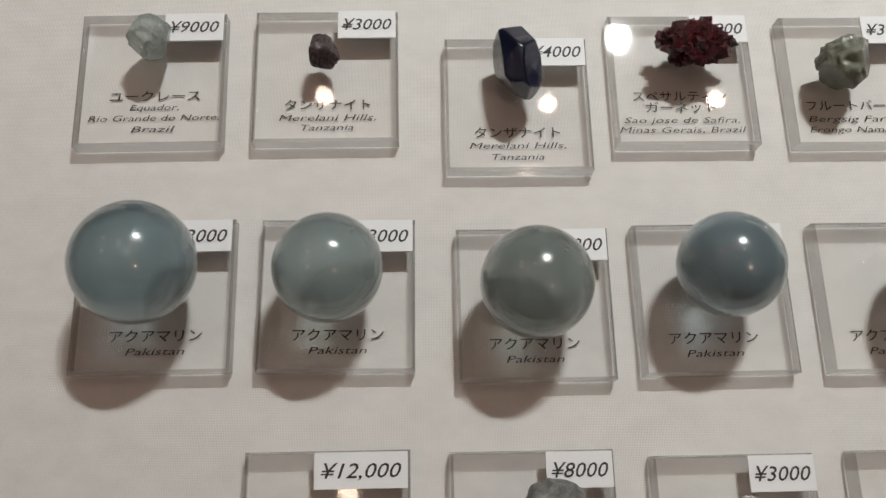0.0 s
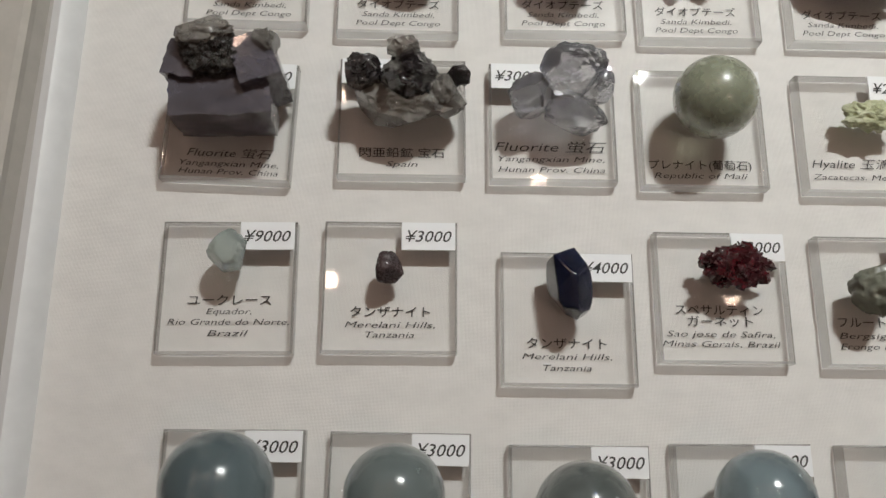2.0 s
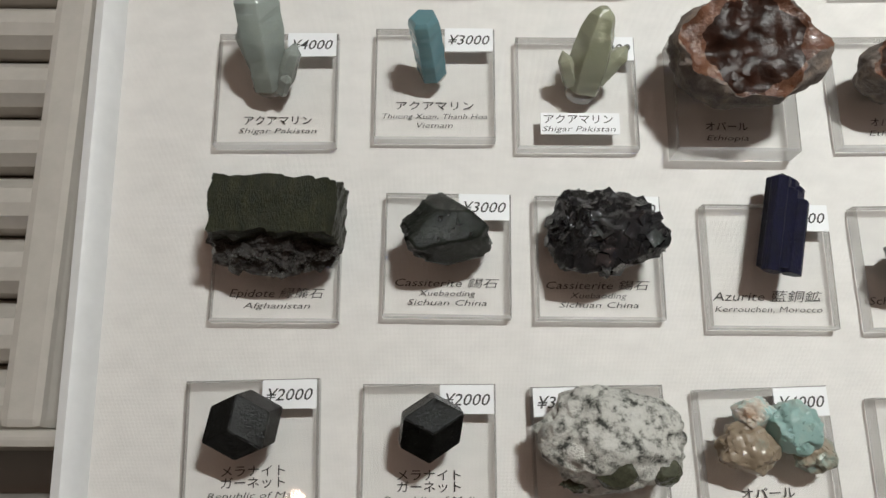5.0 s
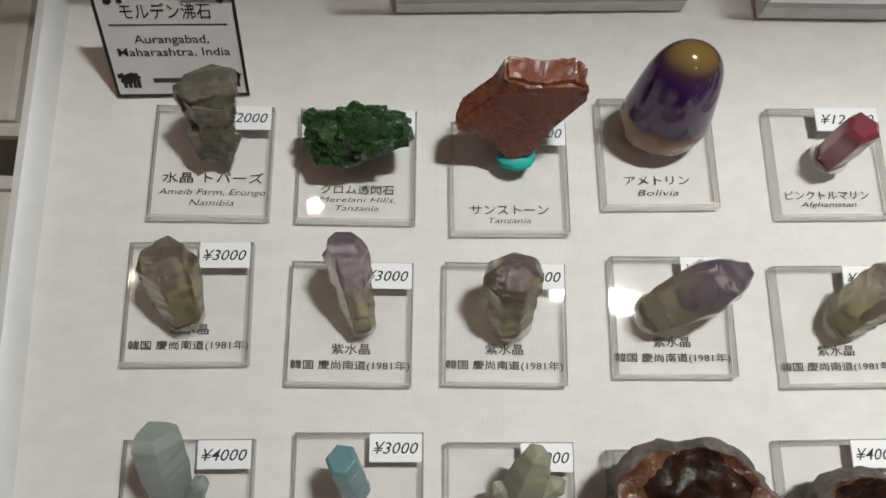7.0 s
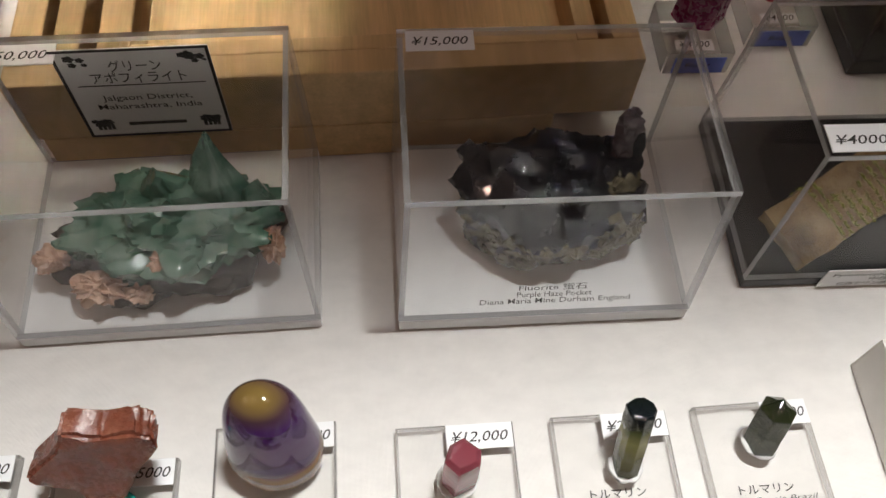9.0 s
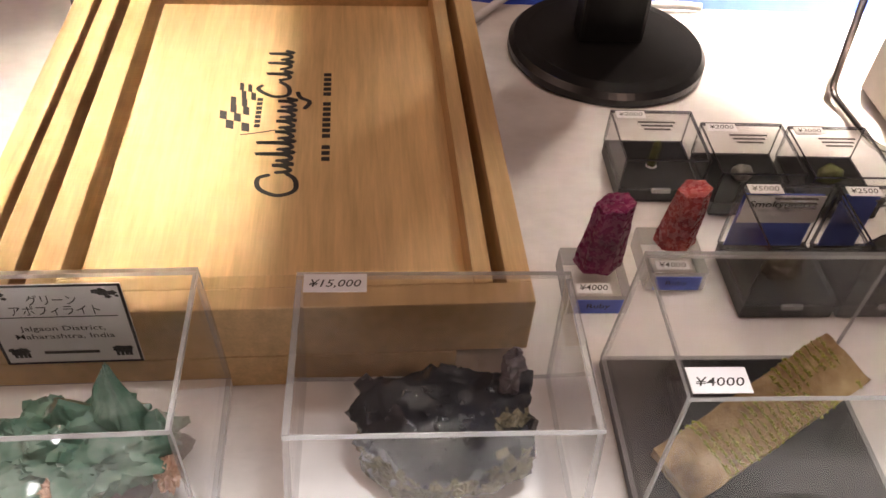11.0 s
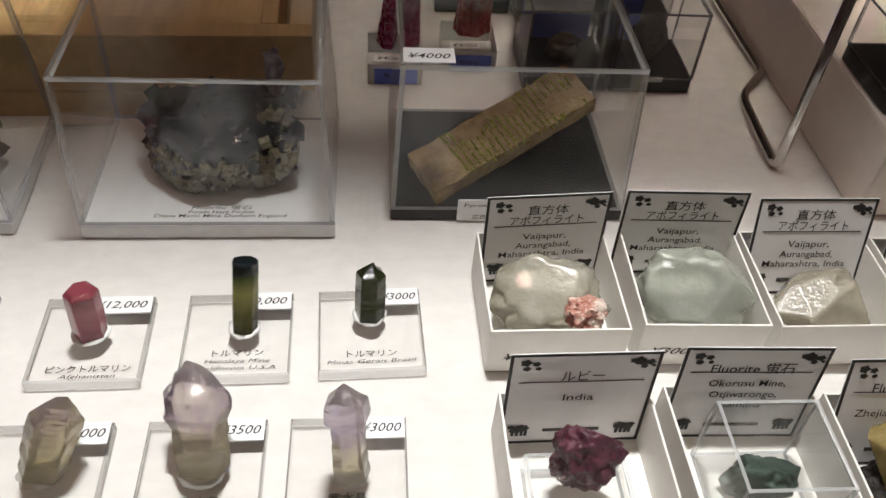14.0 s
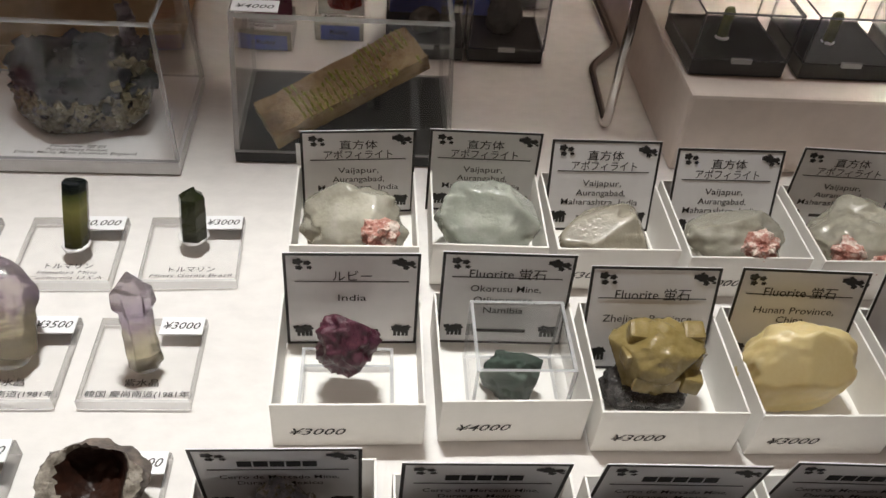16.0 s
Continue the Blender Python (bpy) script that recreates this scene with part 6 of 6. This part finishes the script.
def stroke(points, width, z):
    """A flat ribbon along a smooth line, for printed script-like marks."""
    pts = [Vector((*p, 0)) for p in points]
    line = []
    for a in range(len(pts) - 1):
        p0, p1, p2, p3 = pts[max(a - 1, 0)], pts[a], pts[a + 1], pts[min(a + 2, len(pts) - 1)]
        for k in range(6):
            u = k / 6
            line.append(0.5 * (2 * p1 + (p2 - p0) * u + (2 * p0 - 5 * p1 + 4 * p2 - p3) * u * u + (3 * p1 - p0 - 3 * p2 + p3) * u ** 3))
    line.append(pts[-1])
    bm = bmesh.new()
    prev = None
    for k, p in enumerate(line):
        d = (line[min(k + 1, len(line) - 1)] - line[max(k - 1, 0)]).normalized()
        s = Vector((-d.y, d.x, 0)) * width * (0.5 if k in (0, len(line) - 1) else 1) / 2
        cur = (bm.verts.new((p.x - s.x, p.y - s.y, z)), bm.verts.new((p.x + s.x, p.y + s.y, z)))
        if prev:
            bm.faces.new((prev[0], cur[0], cur[1], prev[1]))
        prev = cur
    return bm


def panel_print():
    """A chequered flag and a brush-like flourish in two sweeps, printed on the panel along its length."""
    m = pose(-0.1045, 0.0860, 0.0323, 0, 0, 90) @ Matrix.Diagonal((1.10, 1.0, 1, 1))
    flag = []
    for i in range(6):
        for j in range(4):
            if (i + j) % 2 == 0:
                b = bmesh.new()
                lift = 0.0016 * math.sin(i * 1.1)
                tap = 1 - 0.09 * i
                q = [(i * 0.0068, j * 0.0046 * tap + lift), ((i + 1) * 0.0068, j * 0.0046 * tap + lift + 0.0006), ((i + 1) * 0.0068, (j + 1) * 0.0046 * tap + lift + 0.0006), (i * 0.0068, (j + 1) * 0.0046 * tap + lift)]
                b.faces.new([b.verts.new((px * 0.95 + 0.046 + py * 0.25, py * 0.9 + 0.0215, 0)) for px, py in q])
                flag.append(b)
    flag.append(stroke([(0.0440, 0.0260), (0.0450, 0.0190), (0.0475, 0.0080)], 0.0008, 0))
    for b in flag:
        part("flag_mark", moved(b, m), INK, tray)
    loops = [[(0.0145, 0.0075), (0.0120, 0.0125), (0.0050, 0.0115), (0.0005, 0.0040), (0.0035, -0.0030), (0.0110, -0.0030), (0.0160, 0.0015)]]
    x = 0.016
    while x < 0.066:
        hgt = 0.0150 if 0.030 < x < 0.036 or 0.022 < x < 0.028 else 0.0070
        loops.append([(x, 0.0060), (x + 0.001, -0.0005), (x + 0.0042, 0.0020), (x + 0.0052, hgt), (x + 0.0056, -0.0015), (x + 0.0080, 0.0035)])
        x += 0.0083
    loops.append([(0.0850, 0.0150), (0.0810, 0.0170), (0.0750, 0.0100), (0.0760, 0.0030), (0.0830, 0.0030), (0.0880, 0.0075)])
    for x in (0.0890, 0.0990, 0.1080):
        loops.append([(x, 0.0080), (x + 0.002, 0.0030), (x + 0.0050, 0.0045), (x + 0.0062, 0.0140), (x + 0.0066, 0.0020), (x + 0.0092, 0.0060)])
    loops.append([(0.0640, -0.0050), (0.0700, -0.0075), (0.0740, -0.0030), (0.0790, -0.0015)])
    for k, p in enumerate(loops):
        part("printed_stroke", moved(stroke(p, 0.0022, 0.00001 * k), m @ Matrix.Diagonal((1.0, 1.15, 1, 1))), INK, tray, "black brush-script flourish stroke")
    bars = [box_bm(0.024 + k * 0.0043, -0.0200, 0, 0.0268 + k * 0.0043, -0.0158, 0.0001) for k in range(17) if k not in (3, 11)]
    for b in bars:
        part("printed_bar", moved(b, m), INK, tray)
    bars = [box_bm(0.0495 + k * 0.0036, 0.0165, 0, 0.0520 + k * 0.0036, 0.0195, 0.0001) for k in range(7)]
    for b in bars:
        part("printed_bar", moved(b, m), INK, tray)


panel_print()


# ---- lamp foot, little boxes, rubies, wire stand, white block ----
def lamp_foot():
    t = thing("desk_lamp", pose(0.302, 0.838, 0.0002), "black round lamp foot with a square stem", "lamp")
    bm = bmesh.new()
    prof = [(0.0, 0.010), (0.055, 0.010), (0.0635, 0.0085), (0.0668, 0.005), (0.067, 0.0)]
    rings = []
    for r, z in prof[1:]:
        rings.append([bm.verts.new((r * math.cos(2 * math.pi * k / 72), r * math.sin(2 * math.pi * k / 72), z)) for k in range(72)])
    bm.faces.new(rings[0])
    for a, b in zip(rings, rings[1:]):
        for k in range(72):
            bm.faces.new((a[k], b[k], b[(k + 1) % 72], a[(k + 1) % 72]))
    part("foot", bm, BLACK, t, smooth=False)
    part("stem", box_bm(-0.022, -0.008, 0.010, 0.022, 0.014, 0.995, 0.003), BLACK, t)
    # unseen arm and shields, added to keep light off the back of the table
    part("arm", box_bm(-0.065, -0.300, 0.9805, -0.0225, 0.014, 0.995, 0.003), BLACK, t)
    shield = box_bm(-0.20, -0.0015, 0.700, 0.136, 0.0015, 0.980, 0.001)
    for v in shield.verts:
        v.co.y += -0.289 + 0.051 * (v.co.z - 0.700) / 0.280
    part("light_shield", shield, WHITE_PLASTIC, t, "added white shield cutting lamp light off the back")
    part("light_shield", box_bm(-0.20, -0.330, 0.966, 0.136, -0.0085, 0.980, 0.001), WHITE_PLASTIC, t, "added white board shading the wooden tray and cases")
    return t


lamp_foot()


def tube(name, points, radius, material, parent=None, bend=0.008):
    """A bent rod as one mesh."""
    pts = [Vector(p) for p in points]
    line = [pts[0]]
    for a, b, c in zip(pts, pts[1:], pts[2:]):
        p, q = b + (a - b).normalized() * min(bend, (a - b).length / 2), b + (c - b).normalized() * min(bend, (c - b).length / 2)
        for k in range(7):
            u = k / 6
            line.append((1 - u) ** 2 * p + 2 * u * (1 - u) * b + u * u * q)
    line.append(pts[-1])
    bm = bmesh.new()
    rings = []
    up = Vector((0.3, 0.2, 0.9))
    for k, p in enumerate(line):
        d = (line[min(k + 1, len(line) - 1)] - line[max(k - 1, 0)]).normalized()
        s = d.cross(up).normalized()
        w = s.cross(d)
        rings.append([bm.verts.new(p + radius * (math.cos(j * math.pi / 6) * s + math.sin(j * math.pi / 6) * w)) for j in range(12)])
    for a, b in zip(rings, rings[1:]):
        for j in range(12):
            bm.faces.new((a[j], a[(j + 1) % 12], b[(j + 1) % 12], b[j]))
    bm.faces.new(rings[0][::-1])
    bm.faces.new(rings[-1])
    return link(name, bm, material, parent, smooth=True)


wire = tube("wire_stand", [(0.470, 0.850, 0.110), (0.4420, 0.789, 0.0030), (0.4460, 0.733, 0.0030), (0.4630, 0.716, 0.0030), (0.4640, 0.618, 0.0030), (0.4440, 0.593, 0.0030), (0.4405, 0.530, 0.0030), (0.4420, 0.533, 0.150)], 0.0025, CHROME)
tagged(wire, "bent chromed wire stand standing on the cloth", "stand")
wire_b = tube("wire_stand", [(-0.060, 0.640, 0.0030), (-0.0560, 0.690, 0.0030), (-0.0440, 0.715, 0.0030), (-0.0420, 0.830, 0.0030), (-0.050, 0.86, 0.09)], 0.0025, CHROME)
tagged(wire_b, "bent chromed wire stand beside the wooden tray", "stand")
cable = tube("lamp_cable", [(0.205, 0.858, 0.0040), (0.250, 0.915, 0.0045), (0.330, 0.893, 0.0045), (0.362, 0.898, 0.004), (0.385, 0.897, 0.003)], 0.0030, WHITE_PLASTIC, bend=0.02)
tagged(cable, "white lamp cable lying on the tablecloth", "cable")
block = link("display_block", box_bm(0.4680, 0.4980, 0.0002, 0.80, 0.80, 0.0455, 0.002), BLOCK)
tagged(block, "pinkish-white raised display block on the cloth", "display block")


def little_box(x, y, z, w, d, h, price, ang, label, caption=True):
    t = clear_case("small_case", x, y, ang, w, d, h, label, BLACK, base_h=0.0085, wall=0.0013, edge=DARK_EDGE, group="small clear cases", z=z)
    bm = bmesh.new()
    bmesh.ops.create_cube(bm, size=1)
    bmesh.ops.transform(bm, matrix=Matrix.Translation((w / 2, -0.0012, 0.0095)) @ Matrix.Diagonal((0.010, 0.0018, 0.0026, 1)), verts=bm.verts)
    part("catch", bm, CASE_EDGE, t, "clear plastic catch")
    if price:
        tag_on(t, price, 0.0022, d - 0.0082, h + 0.0001, 0.0165, 0.0066)
    if caption:
        cap = part("caption_film", box_bm(0.012, d - 0.0205, h + 0.00005, 0.036, d - 0.0092, h + 0.0002), [CASE], t)
        for k in range(3):
            part("caption_line", box_bm(0.013 + 0.001 * k, d - 0.0125 - 0.0032 * k, h + 0.0003, 0.034 - 0.002 * k, d - 0.0110 - 0.0032 * k, h + 0.0004), FADED, cap)
    return t


LB = "small clear lidded case with black base"
little_box(0.2780, 0.6820, 0.0004, 0.0465, 0.0440, 0.0300, "¥2000", 0, LB + " and olive crystal")
little_box(0.3270, 0.6715, 0.0004, 0.0465, 0.0440, 0.0300, "¥2000", 0, LB + " and price tag")
little_box(0.3765, 0.6695, 0.0004, 0.0450, 0.0440, 0.0300, "¥3000", 0, LB + " and dark stone")
little_box(0.3215, 0.5985, 0.0004, 0.0465, 0.0440, 0.0480, "¥5000", 0, LB + " and smoky quartz")
little_box(0.3700, 0.5985, 0.0004, 0.0455, 0.0430, 0.0480, "¥2500", 0, LB + " and black specimen")
olive = stone("olive_peridot", [(0.3, (0.05, 0.06, 0.02)), (0.7, (0.16, 0.17, 0.06))], 200, 0.2)
standing(0.3005, 0.7020, (0.5, 0.5, 17), ((0, 2.8), (0.9, 2.7), (1, 1.6)), olive, "small olive crystal standing in a case", z=0.0092, seed=141, foot="white")
lump(0.3495, 0.6930, 0.012, 0.010, 0.009, 142, greyrock, "small grey stone in a clear case", z=0.0092, sub=3)
lump(0.3985, 0.6910, 0.016, 0.010, 0.012, 143, olive, "small dark olive stone in a clear case", z=0.0092, sub=3)
lump(0.3445, 0.6190, 0.020, 0.016, 0.015, 144, stone("smoky_quartz", [(0.3, (0.04, 0.035, 0.03)), (0.7, (0.16, 0.14, 0.12))], 160, 0.1, 0.4, 0.2), "smoky quartz stone in a clear case", z=0.0092, planes=8, sub=4)
lump(0.3925, 0.6190, 0.022, 0.012, 0.029, 145, black_druse, "black rough specimen in a clear case", z=0.0092, sub=4)
for bx, w in ((0.3240, 0.040), (0.3735, 0.019)):
    film = link("blue_label", box_bm(bx, 0.6395, 0.0095, bx + w, 0.6400, 0.0440), BLUE_LABEL)
    tagged(film, "blue printed label inside a small clear case", "label", "blue labels")
film = link("paper_label", box_bm(0.3245, 0.6375, 0.0270, 0.3640, 0.6380, 0.0445), PAPER)
tagged(film, "white printed label inside a small clear case", "label", "paper labels")
for body, ww, up in (("Smokyquartz", 0.034, 0.0375),):
    part("lettering", moved(text_bm(body, 0.0042, ww, 0, 0.003, 0.3442, up), Matrix.Translation((0, 0.6372, 0)) @ Matrix.Rotation(math.pi / 2, 4, "X")), INK, film)

def ruby_bm(seed, size):
    """A stout six-sided ruby prism with worn edges and a slanting flat top."""
    bm = unit_sphere(5)
    off = Vector((seed, 0, 0))
    for v in bm.verts:
        c = v.co
        a = math.atan2(c.y, c.x)
        hexa = 0.90 / max(math.cos((a + 0.3) % (math.pi / 3) - math.pi / 6), 0.5)
        flat = math.hypot(c.x, c.y)
        up = max(-1, min(1, c.z * 1.9))
        wide = min(1, flat * 1.35) * hexa * (1 + 0.06 * noise.fractal(c * 2.0 + off, 0.8, 2.1, 4))
        high = (up + 1) / 2
        v.co = Vector((math.cos(a) * wide * 0.0112 * (1.04 - 0.26 * high) * size + 0.0020 * high, math.sin(a) * wide * 0.0090 * (1.04 - 0.2 * high) * size, high * 0.038 * size * (1 + 0.02 * noise.noise(c * 5 + off)) + 0.12 * high * math.cos(a) * wide * 0.012))
    low = min(v.co.z for v in bm.verts)
    return moved(bm, Matrix.Translation((0, 0, -low)))


ruby_pink = stone("ruby_pink", [(0.3, (0.10, 0.010, 0.045)), (0.55, (0.24, 0.03, 0.10)), (0.85, (0.48, 0.14, 0.22))], 70, 0.25, 0.9, 0.05, 0.15)
ruby_red = stone("ruby_red", [(0.3, (0.16, 0.018, 0.030)), (0.55, (0.38, 0.06, 0.06)), (0.85, (0.60, 0.22, 0.14))], 70, 0.25, 0.9, 0.05, 0.15)
for rx, ry, mt, sd, size, lb in ((0.2515, 0.6010, ruby_pink, 151, 1.0, "purple-pink ruby crystal standing on an acrylic cube"), (0.2930, 0.6160, ruby_red, 152, 0.90, "red ruby crystal standing on an acrylic cube")):
    w = 0.0300
    cube = thing("acrylic_cube", pose(rx - w / 2 + 0.001, ry, 0.0004), "clear acrylic block with a coloured caption and tag", "display stand", "acrylic blocks")
    part("block", box_bm(0, 0, 0, w, 0.032, 0.0135, 0.0006, 2), [CLEAR, CLEAR_EDGE], cube)
    strip = part("caption_strip", box_bm(0.004, -0.0004, 0.0012, w - 0.003, -0.0001, 0.0105), BLUE_LABEL, cube, "blue caption strip")
    part("lettering", moved(text_bm("Ruby", 0.0030, 0.011, 0, 0.003, w / 2, 0.0052), Matrix.Translation((0, -0.0006, 0)) @ Matrix.Rotation(math.pi / 2, 4, "X")), INK, strip)
    tag_on(cube, "¥4000", 0.004, 0.0012, 0.0136, 0.0165, 0.0060)
    specimen("mineral_specimen", ruby_bm(sd, size), mt, rx + 0.003, ry + 0.0215, 0.0141, lb, 6)

for bx in (0.4700, 0.5265, 0.5840):
    little_box(bx, 0.5155, 0.0460, 0.0490, 0.0480, 0.0340, None, 0, LB + " on the raised block", False)
    standing(bx + 0.0215, 0.5375, (0.4, 0.6, 17), ((0, 3.2), (0.9, 3), (1, 1.8)), olive, "small green crystal in a clear case on the block", z=0.0548, seed=int(bx * 900), foot="white")
